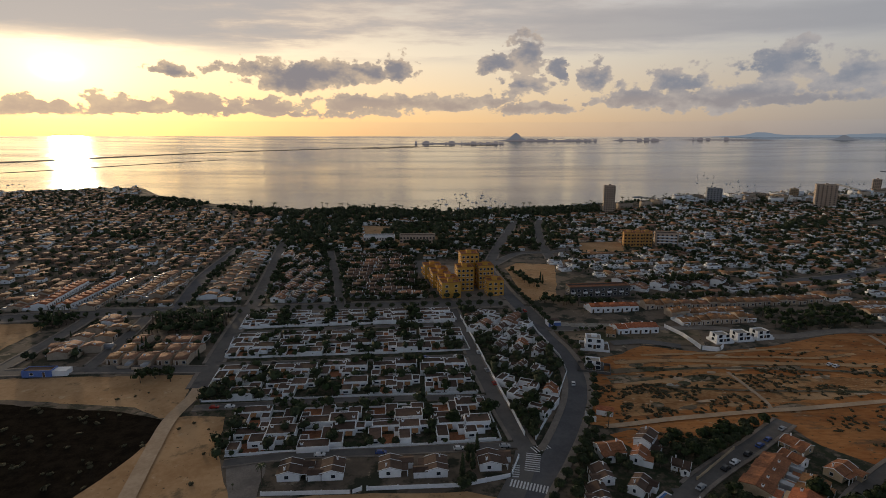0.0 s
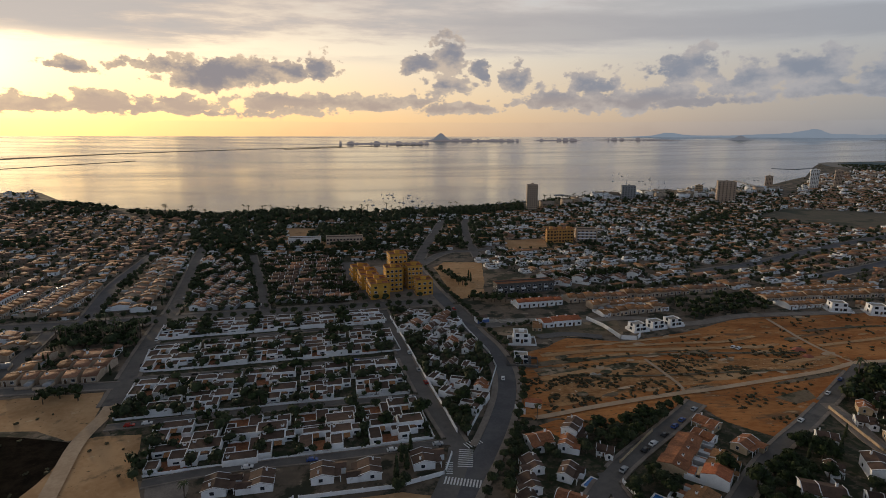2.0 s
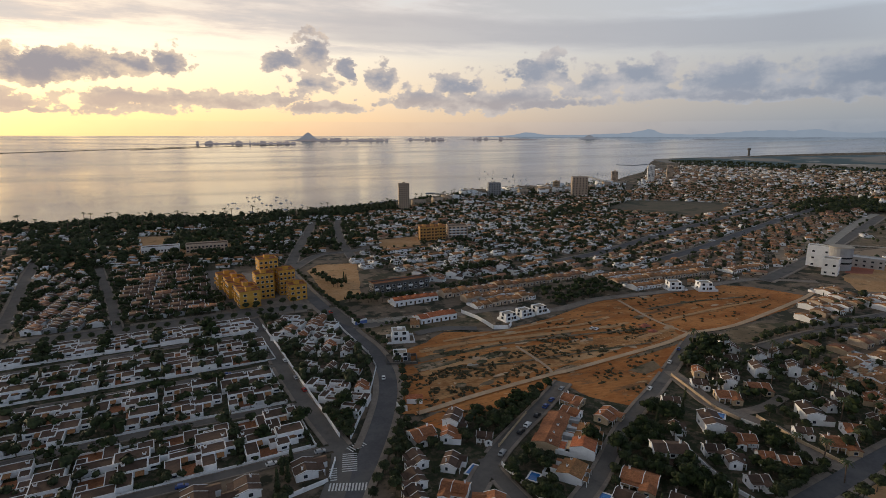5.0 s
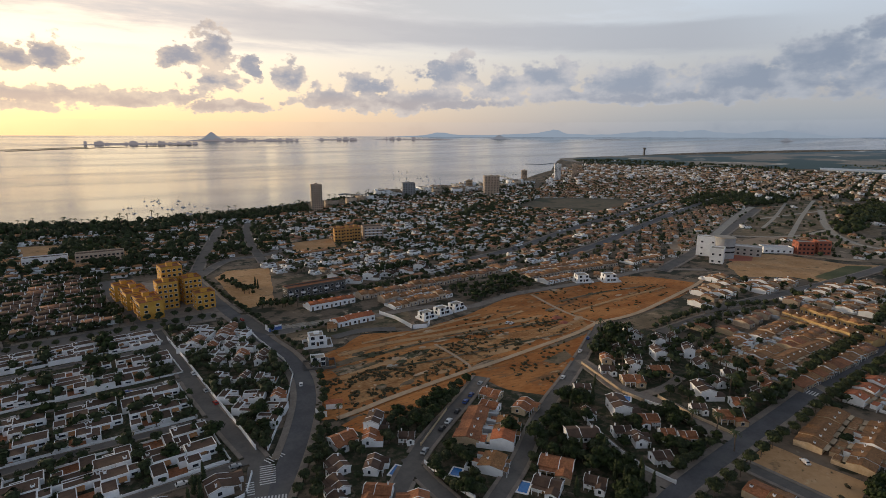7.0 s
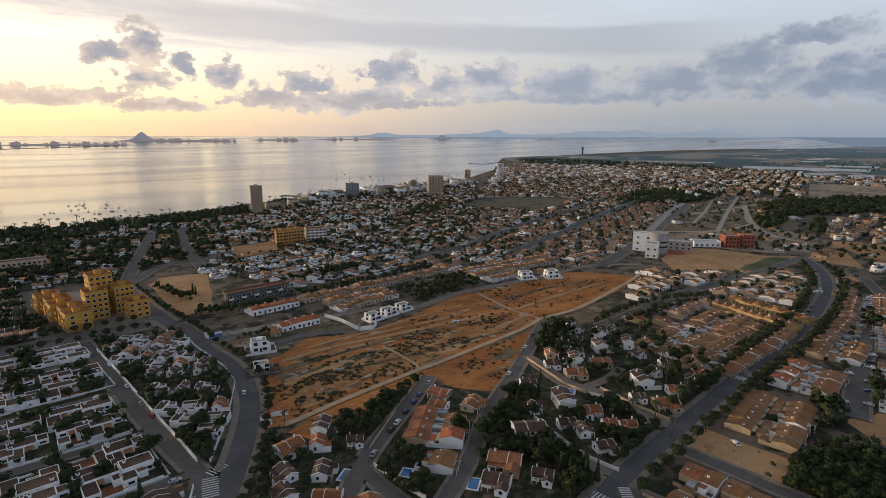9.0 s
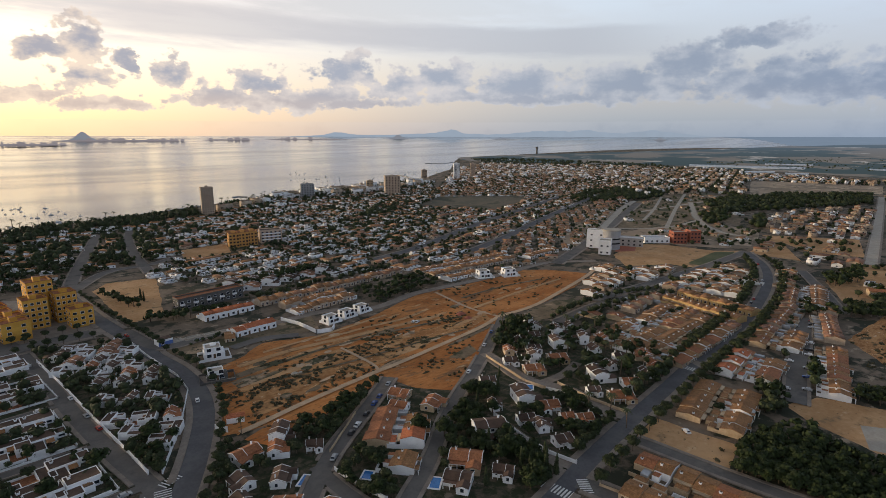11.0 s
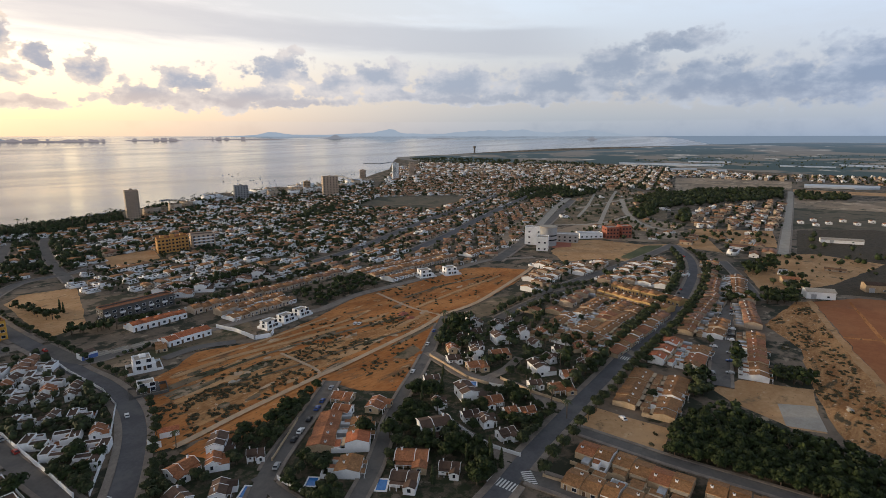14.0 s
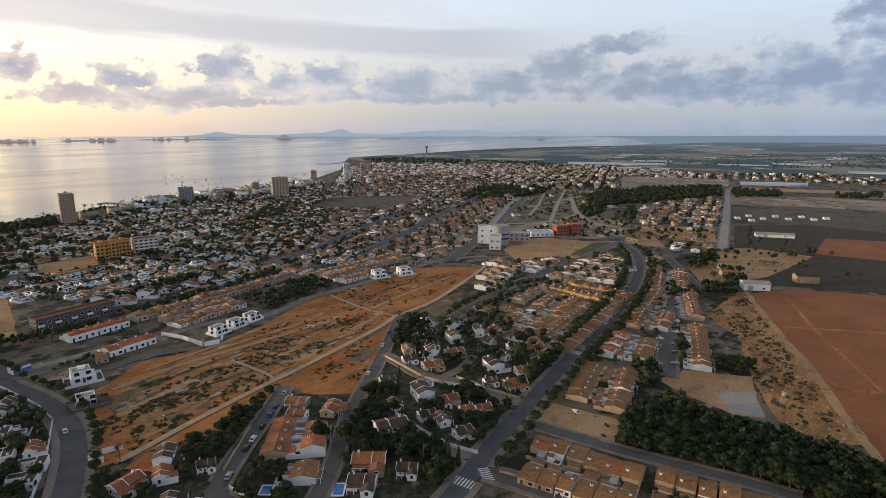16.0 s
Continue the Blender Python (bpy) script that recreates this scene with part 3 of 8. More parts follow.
def pavements(made):
    """Kerbed pavements for the roads, broken where another road meets them."""
    for ob, line, pave, mat, width in made:
        if not pave:
            continue
        geo = Geo(mat)
        for s in (-1, 1):
            near, far = beside(line, s * (width / 2 + 0.02)), beside(line, s * (width / 2 + pave))
            for i in range(len(line) - 1):
                n = max(1, int((line[i + 1] - line[i]).length / 4))
                for k in range(n):
                    a, b = near[i].lerp(near[i + 1], k / n), near[i].lerp(near[i + 1], (k + 1) / n)
                    c, d = far[i].lerp(far[i + 1], (k + 1) / n), far[i].lerp(far[i + 1], k / n)
                    m = (a + c) / 2
                    if road_gap(m.x, m.y, ob.name) < 1.2:
                        continue
                    ring = [a, b, c, d] if s > 0 else [d, c, b, a]
                    ring = ring[::-1]
                    geo.solid([(p.x, p.y, 0) for p in ring], [(p.x, p.y, ROAD_Z[ob.name] + 0.13) for p in ring])
        if geo.f:
            setting("pavement", geo, "kerbed footway of pale concrete flags beside the street", "pavement")


def patch(name, pts, mat, label, category="ground", z=None, ragged=1.2, free=True, kind="structure"):
    """A piece of ground of its own kind, with an uneven edge."""
    if z is None:
        LEVEL[0] += 0.0015
        z = LEVEL[0]
    if free:
        LOTS.append((list(pts), span(pts)))
    ring = []
    for a, b in zip(pts, pts[1:] + pts[:1]):
        n = max(1, min(24, int(math.dist(a, b) / 5)))
        for k in range(n):
            x, y = a[0] + (b[0] - a[0]) * k / n, a[1] + (b[1] - a[1]) * k / n
            if ragged:
                q = noise.noise_vector((x * 0.13, y * 0.13, 3.1)) + 0.5 * noise.noise_vector((x * 0.4, y * 0.4, 7.7))
                x, y = x + ragged * q.x, y + ragged * q.y
            ring.append(sheet(x, y))
    bm = bmesh.new()
    f = bm.faces.new([bm.verts.new((x, y, e + z)) for x, y, e, k in ring])
    if f.normal.z < 0 or f.calc_center_median() and sum((ring[i][0] * ring[(i + 1) % len(ring)][1] - ring[(i + 1) % len(ring)][0] * ring[i][1]) for i in range(len(ring))) < 0:
        f.normal_flip()
    bmesh.ops.triangulate(bm, faces=[f])
    me = bpy.data.meshes.new(name)
    bm.to_mesh(me)
    bm.free()
    me.materials.append(MATS[mat])
    return tagged(new(name, me), label, category, "", kind)


class Bulk:
    """Very many small things in one mesh."""

    def __init__(self):
        self.v, self.loops, self.tot, self.mat, self.n, self.names = [], [], [], [], 0, []

    def add(self, packed, x, y, z, turn, sx=1.0, sy=1.0, sz=1.0, swap=None):
        v, loops, tot, mats, names = packed
        c, s = math.cos(turn), math.sin(turn)
        w = np.empty_like(v)
        w[:, 0] = x + c * sx * v[:, 0] - s * sy * v[:, 1]
        w[:, 1] = y + s * sx * v[:, 0] + c * sy * v[:, 1]
        w[:, 2] = z + sz * v[:, 2]
        ids = []
        for q in names:
            q = (swap or {}).get(q, q)
            if q not in self.names:
                self.names.append(q)
            ids.append(self.names.index(q))
        self.v.append(w)
        self.loops.append(loops + self.n)
        self.tot.append(tot)
        self.mat.append(np.array(ids, np.int32)[mats])
        self.n += len(v)

    def build(self, name, label, category):
        if not self.v:
            return None
        v, loops, tot, mat = (np.concatenate(a) for a in (self.v, self.loops, self.tot, self.mat))
        me = bpy.data.meshes.new(name)
        me.vertices.add(len(v))
        me.vertices.foreach_set("co", v.astype(np.float32).ravel())
        me.loops.add(len(loops))
        me.loops.foreach_set("vertex_index", loops.astype(np.int32))
        me.polygons.add(len(tot))
        me.polygons.foreach_set("loop_start", np.concatenate([[0], np.cumsum(tot)[:-1]]).astype(np.int32))
        me.polygons.foreach_set("loop_total", tot.astype(np.int32))
        for q in self.names:
            me.materials.append(MATS[q])
        me.polygons.foreach_set("material_index", mat.astype(np.int32))
        me.update(calc_edges=True)
        me.validate()
        return tagged(new(name, me), label, category, "", "stuff")


def pack(geo, mixed=True):
    names = list(dict.fromkeys(geo.m))
    return (np.array(geo.v, float), np.array([i for f in geo.f for i in f], np.int64), np.array([len(f) for f in geo.f], np.int64),
            np.array([names.index(q) for q in geo.m], np.int64), [q + "_mixed" if mixed and q + "_mixed" in MATS else q for q in names])


# ---- land and water ----
# the coast: azimuth from the hover point, and how far off the water begins
COAST = [(-180, 4e5), (-100, 4e5), (-90, 1400), (-60, 1350), (-39, 1284), (-33, 1262), (-28.8, 1255), (-27.6, 1060), (-25.1, 984), (-22.7, 884), (-15.3, 785), (-8.5, 780), (0.9, 745),
         (8, 770), (12.6, 815), (15.9, 867), (23.3, 990), (28, 1050), (32.4, 1135), (38.0, 1315), (39.5, 1500), (41.3, 1760), (41.6, 2650), (44, 2850), (47.7, 3113), (57.6, 4467),
         (63.9, 5382), (68.5, 5894), (72.5, 6400), (74.5, 12000), (76, 4e5), (180, 4e5)]


def coast(a):
    return float(np.exp(np.interp(a, [c[0] for c in COAST], [math.log(c[1]) for c in COAST])))


def land_and_water():
    rings = [0, 30, 80, 160, 300, 500, 750, 1000, 1300, 1700, 2000, 2400, 3000, 4000, 5500, 8000, 13000, 25000, 80000, 340000]
    for name, mat, z in (("water", "lagoon_water", -0.6), ("ground", "land", 0.0)):
        geo = Geo(mat)
        n = 720
        idx = {}

        def corner(i, j):
            i %= n
            if j == 0:
                i = 0
            a = -180 + 360 * i / n
            d = rings[j]
            if name == "ground":
                edge = coast(a) * (1 + 0.012 * noise.noise((a * 0.9, 0.3, 0)) + 0.008 * noise.noise((a * 3.1, 4.3, 0)))
                d = min(d, edge)
            key = (i, round(d, 3))
            if key not in idx:
                x, y, e, k = sheet(d * math.sin(radians(a)), d * math.cos(radians(a)))
                idx[key] = len(geo.v)
                geo.v.append((x, y, e + z * k))
            return idx[key]

        for i in range(n):
            for j in range(len(rings) - 1):
                q = [corner(i, j), corner(i, j + 1), corner(i + 1, j + 1), corner(i + 1, j)]
                q = list(dict.fromkeys(q))[::-1]
                if len(q) > 2:
                    geo.f.append(tuple(q))
                    geo.m.append(mat)
        ob = setting(name, geo, {"water": "calm grey lagoon that mirrors the dawn sky", "ground": "dry town ground of dust, gardens and yards"}[name],
                     {"water": "water", "ground": "ground"}[name])
        for p in ob.data.polygons:
            p.use_smooth = True


land_and_water()

# ---- streets ----
made = []
made.append(road("road_avenue", [(-278.1, 277.2), (-246.2, 290.1), (-205.5, 300.1), (-165, 303.3), (-114.1, 307.7), (-62.1, 313.2), (-11.6, 317.9), (34.9, 321.4)], 12, "old_asphalt", "wide grey asphalt avenue lined with small trees", 3.5))
made.append(road("road_track", [(-85.5, 121.9), (-89, 137), (-94.2, 160.2), (-98, 179.9), (-97.7, 197.2), (-98.7, 205.5)], 5, "pale_track", "pale dirt track across a sandy lot"))
made.append(road("road_west", [(-98.7, 205.5), (-102.1, 226.5), (-107.8, 261), (-112.7, 294.3), (-116.2, 326.9), (-126.8, 385.6), (-141.5, 458.9), (-151, 514.8)], 7, "old_asphalt", "grey asphalt side street between gardens", 1.6))
made.append(road("road_middle", [(27.6, 156.5), (26.6, 165.3), (21.6, 190.6), (16.3, 223.8), (11.7, 261.3), (5.4, 309.1)], 5.6, "old_asphalt", "pale worn asphalt street beside white walls", 1.4))
made.append(road("road_middle_north", [(5.4, 312.3), (-1.4, 335.8), (-13.1, 386), (-19.4, 437.6)], 8, "old_asphalt", "grey street with parked cars beside the ochre flats", 1.5))
made.append(road("road_main", [(19.6, 127.2), (25.1, 138.2), (33.8, 154.1), (43.6, 174.3), (52.5, 197.5), (56.7, 219.8), (55.9, 245.1), (52.3, 265.3), (49.3, 291.9), (44.9, 318), (40.1, 353.1), (34.1, 412.3)], 7.4, "asphalt", "dark new asphalt road in a long bend", 2.4))
made.append(road("road_slip", [(14.4, 127.2), (19.4, 137.7), (24.3, 149.7), (27.1, 160.3)], 7, "old_asphalt", "worn slip lane beside a hatched island"))
made.append(road("road_terrace_1", [(-68.3, 153.3), (-47.5, 157.7), (-15.3, 160.3), (25.5, 164.3)], 3.6, "old_asphalt", "narrow grey street between white garden walls", 0.5))
made.append(road("road_terrace_2", [(-93.4, 188.6), (-48.5, 194), (-18.4, 196.4), (21.3, 197.9)], 3.6, "old_asphalt", "narrow grey street between white garden walls", 0.5))
made.append(road("road_terrace_3", [(-100.6, 229), (-47.1, 232.8), (17.4, 239.5)], 3.0, "old_asphalt", "narrow grey street between white garden walls", 0.5))
made.append(road("road_terrace_4", [(-108.2, 267.4), (-55.1, 276), (11.1, 283.3)], 3.0, "old_asphalt", "narrow grey street between white garden walls", 0.5))
made.append(road("road_west_cross", [(-214, 213.7), (-190, 219.3), (-155.9, 222.8), (-104.1, 223.5)], 6, "old_asphalt", "grey street at the edge of a sandy lot", 1.2))
made.append(road("road_west_lane", [(-193.4, 220.4), (-194.5, 260.8), (-198.1, 296.1)], 6, "old_asphalt", "grey lane between brown roofs", 1.2))
made.append(road("road_west_lane_2", [(-155.1, 223.4), (-159.8, 260.8), (-166.1, 294.2)], 5.5, "old_asphalt", "grey lane between brown roofs", 1.0))
made.append(road("road_northwest", [(-154.9, 296.2), (-157.8, 317.4), (-173.2, 385.4), (-181.9, 463.3), (-184.4, 487.7)], 8.5, "asphalt", "dark asphalt street lined with trees", 1.5))
made.append(road("road_north_1", [(-62.2, 317.7), (-73.4, 370), (-86.6, 421.3), (-99.8, 475.5)], 5, "old_asphalt", "straight narrow street between gardens", 1.0))
made.append(road("road_north_2", [(34.1, 412.3), (49.4, 488.7), (70.3, 579.5), (86.9, 651.4)], 8, "old_asphalt", "pale street running down to the shore", 1.2))
made.append(road("road_north_3", [(89.4, 442.2), (94.4, 515.9), (105, 598.1), (117.7, 660.7)], 7, "old_asphalt", "pale street running down to the shore", 1.2))
made.append(road("road_north_cross", [(34.1, 412.3), (64.2, 464.3), (95, 471.5), (121.6, 489)], 7, "old_asphalt", "pale cross street with open corners", 1.0))
made.append(road("road_front", [(48.2, 313.5), (57.4, 278), (81.7, 279.2), (113.1, 275.6)], 7, "old_asphalt", "pale street in front of red roofed houses", 1.2))
made.append(road("road_front_2", [(113.1, 275.6), (144.5, 276.9), (169.9, 263.8), (205.5, 272.3), (235.7, 272), (284.5, 271.4), (341, 274.3), (378.9, 253)], 4.6, "paving", "street along the edge of an empty lot", 0.8))
made.append(road("road_front_3", [(83, 255), (99.1, 257.2), (115.6, 250.8)], 6, "old_asphalt", "short dusty street"))
made.append(road("road_lane", [(57.7, 175.9), (66.1, 177.5), (85.4, 181.7), (119, 187.2), (132.6, 188.6), (163.1, 193.6), (194.2, 198.9), (216.2, 205.6)], 2.8, "pale_track", "pale gravel lane across an orange lot"))
made.append(road("road_path", [(122.7, 187.5), (124.3, 197.2), (123.2, 221.5)], 1.6, "pale_track", "thin footpath worn in the soil"))
made.append(road("road_path_2", [(215.3, 205.5), (213.3, 228.1), (219, 266.1)], 2.0, "pale_track", "pale dirt path across the lot"))
made.append(road("road_path_3", [(215.3, 205.5), (239.2, 205.3), (263.3, 209.6), (326.5, 227.1), (350.9, 235.7)], 3.0, "pale_track", "pale dirt track to the houses"))
made.append(road("road_side_1", [(53.8, 122.2), (70.6, 139.8), (83.8, 150.6), (100.8, 162.8), (122.2, 179.3)], 5.5, "old_asphalt", "worn street with cars parked along it", 1.2))
made.append(road("road_side_1b", [(68.3, 141.2), (68.5, 128.3), (69.8, 115.8)], 4.5, "old_asphalt", "short street along a white wall", 1.0))
made.append(road("road_side_2", [(71.6, 104.3), (81.9, 111.1), (97.8, 121.5), (118, 137.7), (135.8, 149.8), (152.1, 159.7), (175.9, 175.4), (215.1, 202.5)], 4.6, "old_asphalt", "straight worn street between garden hedges", 1.2))
made.append(road("road_side_3", [(171.2, 172), (168, 157), (164.8, 141.6), (170.2, 124.3), (166.9, 102.8), (170.1, 96)], 5.0, "paving", "pale lane along a white wall", 1.0))
made.append(road("road_side_3b", [(165.7, 134.3), (180.6, 133.8), (195.8, 137.3)], 4.5, "paving", "short pale lane between villas"))
made.append(road("road_side_4", [(130.4, 124), (127.9, 107.9), (127.7, 96.7), (129.3, 88.1)], 4.5, "paving", "pale lane along a white wall", 1.0))
made.append(road("road_south", [(80.1, 80), (108.8, 83.3), (133.1, 88.3), (167.5, 93.7), (201.9, 98.4), (239, 103.6), (285.7, 108.2), (339.3, 117.3), (406.5, 134.1), (461.1, 155.5), (512.8, 189)], 6.2, "asphalt", "long dark asphalt avenue lined with round trees", 2.2))
made.append(road("road_south_side", [(124, 84.2), (127, 70.2), (128.2, 56.5), (127.7, 41.8)], 6.5, "old_asphalt", "pale side street beside terraced houses", 1.6))
made.append(road("road_south_side_2", [(157.7, 86.2), (161.4, 54.6), (167.4, 22.7), (169.5, 5.9)], 4.6, "old_asphalt", "street along the edge of a pine grove", 1.4))
made.append(road("road_south_close", [(227.8, 60.3), (266.3, 71.6), (322.1, 86.6), (345.9, 92.9)], 7.4, "old_asphalt", "wide dead-end street with parked cars", 1.4))
made.append(road("road_south_cross", [(237.6, 105.4), (233.3, 92.6), (235.4, 77.4)], 4.5, "paving", "short pale cross street"))
made.append(road("road_grove", [(233, 177.3), (281.2, 181.4), (316, 176), (337, 167.9)], 7.5, "old_asphalt", "pale street with parked cars and hedges", 1.4))
made.append(road("road_grove_2", [(223.4, 133.7), (252.4, 138.2), (285.2, 140.2), (309.4, 138.8)], 4.5, "old_asphalt", "narrow street between tiled terraces", 1.0))
made.append(road("road_far_cross", [(512.8, 189), (442.7, 186.2), (388.8, 186.3), (322.4, 188), (282.4, 189.3)], 7, "old_asphalt", "grey street at the edge of a dry lot", 1.2))
made.append(road("road_far_straight", [(532.4, 103.4), (679, 131.5), (914, 177.2), (1161.8, 225.8)], 8, "concrete_slab", "wide pale straight road out of the town", 1.6))
made.append(road("road_far_1", [(328.2, 347.5), (408.6, 378.3), (531.8, 433.2), (698.3, 502.3), (918.9, 585.1)], 9, "asphalt", "straight dark street lined with trees", 2.0))
made.append(road("road_far_2", [(345.5, 267.6), (449.2, 307.6), (600, 371.2), (772, 447.2)], 9, "old_asphalt", "straight pale street", 2.0))
made.append(road("road_far_3", [(242.3, 371.8), (310, 393.6), (410.6, 441.2), (544, 494.9), (754.1, 579.6)], 9, "asphalt", "straight dark street through the town", 2.0))
made.append(road("road_far_4", [(470.3, 132.9), (410.9, 101.2), (370.7, 81.8)], 6, "old_asphalt", "short grey street", 1.0))
made.append(road("road_far_5", [(522.2, 343.8), (680.7, 419.3), (788.1, 464)], 8, "concrete_slab", "pale road past open plots", 1.0))
made.append(road("road_far_6", [(839.9, 397.8), (685.1, 315.3), (606.4, 257.1), (587.6, 216.3)], 7, "concrete_slab", "curving pale road on open plots", 1.0))
made.append(road("road_plot_1", [(535.4, 332.4), (585.2, 300.8), (685.3, 305.6)], 5, "concrete_slab", "pale new street between empty plots"))
made.append(road("road_plot_2", [(675.1, 389.6), (779.1, 390.1), (878.6, 388.2)], 5, "concrete_slab", "pale new street between empty plots"))
made.append(road("road_plot_3", [(580.8, 299.6), (756.4, 378.4), (957.2, 464.9)], 5, "concrete_slab", "pale new street between empty plots"))
made.append(road("road_plot_4", [(612.7, 346.1), (714.9, 389.8), (877.2, 465.6)], 4, "concrete_slab", "pale new street between empty plots"))
pavements(made)


def stripes(name, label, start, along, count, length, width, gap, on="road_main"):
    """White bars painted side by side on the road."""
    root, z = thing(name, label, "road marking"), ROAD_Z[on] + 0.006
    a = Vector(along).normalized()
    n = Vector((-a.y, a.x))
    shape = Geo("road_paint").box(-width / 2, -length / 2, 0, width / 2, length / 2, 0.008).mesh("stripe")
    for i in range(count):
        p = Vector(start) + a * (i * (width + gap))
        part("stripe", shape, root, "", pose(p.x, p.y, z, 0, 0, math.degrees(math.atan2(a.y, a.x))))
    return root


stripes("zebra_crossing", "worn white zebra crossing on dark asphalt", (20.2, 143.8), (10.2, -3.4), 12, 3.6, 0.5, 0.45)
stripes("zebra_crossing", "worn white zebra crossing on the avenue", (115.5, 90), (1.3, -9.2), 10, 4.0, 0.55, 0.5, "road_south")
stripes("zebra_crossing", "worn white zebra crossing on a side street", (121.7, 79.4), (4.6, 6.0), 7, 3.4, 0.5, 0.5, "road_south_side")
stripes("zebra_crossing", "worn white zebra crossing beside the terraces", (227.3, 106.9), (1.0, -7.0), 8, 4.0, 0.5, 0.5, "road_south")
stripes("hatched_marking", "white hatching painted on a traffic island", (27.2, 149.7), (2.0, 9.4), 9, 4.6, 0.4, 0.75)
stripes("hatched_marking", "white hatching painted at the fork of two streets", (29.6, 161), (5.5, 2.8), 6, 3.4, 0.4, 0.7)
stripes("hatched_marking", "white hatching beside the slip lane", (21.7, 146.8), (1.5, 9.0), 6, 2.4, 0.4, 0.75, "road_slip")


# ---- open ground ----
patch("sandy_lot", [(-207.6, 199.4), (-185.6, 213.7), (-107.2, 218.3), (-96.3, 184), (-102.3, 181.1), (-115.4, 189.5), (-171.3, 195.7)], "sand", "bare sandy lot with weeds and tracks")
patch("sandy_verge", [(-93.8, 184), (-78.9, 182.8), (-73.6, 163.5), (-62.3, 140.1), (-48.8, 120), (-85.7, 119.9), (-112.1, 132.7), (-101.2, 145.3), (-101.1, 166.9), (-101.1, 179.9)], "sand", "bare sandy verge along a dirt track")
patch("dark_field", [(-204.5, 193.8), (-168.4, 192), (-113.1, 185.2), (-101.1, 179.9), (-97.9, 165.1), (-100, 150.3), (-104.4, 137.5), (-105.7, 123.9), (-137.8, 123.9)], "burnt_field", "dark field of dry stubble and scrub")
patch("dusty_yard", [(-66.6, 153.3), (-55.8, 155.5), (-52.4, 137.1), (-44.5, 120), (-53.1, 120), (-62.3, 140.1)], "paving", "dusty grey yard beside a palm")
patch("front_verge", [(-52.4, 137.1), (7.5, 140.2), (18.5, 136.4), (10.9, 120), (-44.5, 120)], "sand", "bare sandy strip in front of white houses")
patch("orange_lot", [(63.8, 224.5), (72.3, 235.8), (84.2, 242), (97.2, 252.5), (113.8, 246.9), (124.8, 242.6), (163.1, 253), (206.3, 270.4), (251.1, 269.7), (301.3, 276.8), (324, 260.2), (338.7, 233.7), (308.8, 218.3), (260.6, 207.4), (237.6, 203.9), (220.8, 208.9), (177.4, 178.4), (152.2, 160.9), (135.4, 152.7), (125.2, 164.2), (121.8, 179.5), (92.5, 170.7), (79.6, 173.9), (62.1, 175.1), (50.5, 178.4)], "orange_soil",
      "orange sandy lot with ruts and dry scrub")
patch("rough_strip", [(67.3, 209.2), (80.9, 211.3), (92.5, 201.4), (108, 199.3), (123.9, 191.7), (110.9, 194.2), (85.6, 186.7), (64.8, 182.3), (59.6, 193.1)], "rough_soil", "broken pale soil with dark weeds", ragged=0.3)
patch("rough_strip", [(81.5, 213), (120.1, 221.6), (164, 216.5), (213.1, 213.3), (209.9, 206.5), (164.9, 201.3), (129.9, 194), (109.6, 197), (90.6, 197.2)], "rough_soil", "rows of dry weeds on turned soil", ragged=0.6)
patch("weed_patch", [(155.6, 179.4), (173.7, 184.5), (170.8, 176.7), (160.1, 173.2)], "weed_ground", "dark hollow of weeds in a dry lot", free=False)
patch("dark_lot", [(240.6, 204.5), (265, 204.9), (277.7, 195.3), (235, 186.1), (219, 187.2)], "weed_ground", "dark weedy plot beside a dirt path")
patch("vacant_lot", [(48.1, 412.1), (58.4, 429.5), (88.7, 425), (79.5, 371.7), (71.8, 331.1), (51.9, 325.6)], "sand", "bare sandy lot behind the ochre flats")
patch("forecourt", [(-12.9, 366.1), (-13.9, 327.2), (1.9, 308.5), (20.4, 312.9), (40.7, 317.7), (43.8, 334), (35.2, 396.7), (2, 423.9), (-13.2, 408)], "paving", "paved forecourt round the ochre flats")
patch("schoolyard", [(-92.8, 616.5), (-2.5, 601.3), (8.6, 509.9), (-12.6, 498.9), (-76.4, 504)], "sand", "bare yard of a long low school")
patch("fenced_lot", [(128, 516.1), (172.2, 522), (162.1, 479.1), (123, 474.1)], "sand", "bare walled lot beside orange flats")
patch("grassy_lot", [(473.6, 626.6), (599.7, 708.7), (711.3, 628), (681.7, 590.3), (540.2, 522.7), (524.2, 570.6)], "fallow", "wide dry fallow meadow among houses")
patch("ochre_lot", [(410, 257.2), (470.5, 272.9), (487, 252.9), (495.5, 209.1), (514.7, 193.7), (465.1, 184.3), (420.6, 178.9), (414.2, 209.3), (381.7, 227.6)], "sand", "bare ochre lot in front of a school")
patch("sport_court", [(444.2, 277), (472.7, 271.7), (439.8, 254.4), (423.5, 263.6)], "terracotta_render", "faded red sports court", ragged=0.0)
patch("green_lot", [(428.7, 201.1), (491, 207.1), (504.2, 195.2), (427.4, 178.5)], "green_field", "patch of green weeds on an ochre lot", free=False)
patch("plots", [(575.7, 362.3), (861.2, 491.3), (1017, 459.9), (913.9, 354.7), (663.1, 253.6), (703, 313.8), (588.6, 302.7), (537.4, 331.3)], "weed_ground", "open building plots with young streets")
patch("sandy_lot_south", [(159.3, 86.6), (177, 88.8), (180.6, 62.3), (163, 57.5), (161.1, 68.1)], "sand", "bare sandy lot between terraces")
patch("sandy_lot_east", [(223.3, 62.4), (240, 56.8), (250, 32.2), (214.2, 22.5), (210.1, 31), (216.1, 52.4)], "sand", "bare sandy lot beside a pine grove")
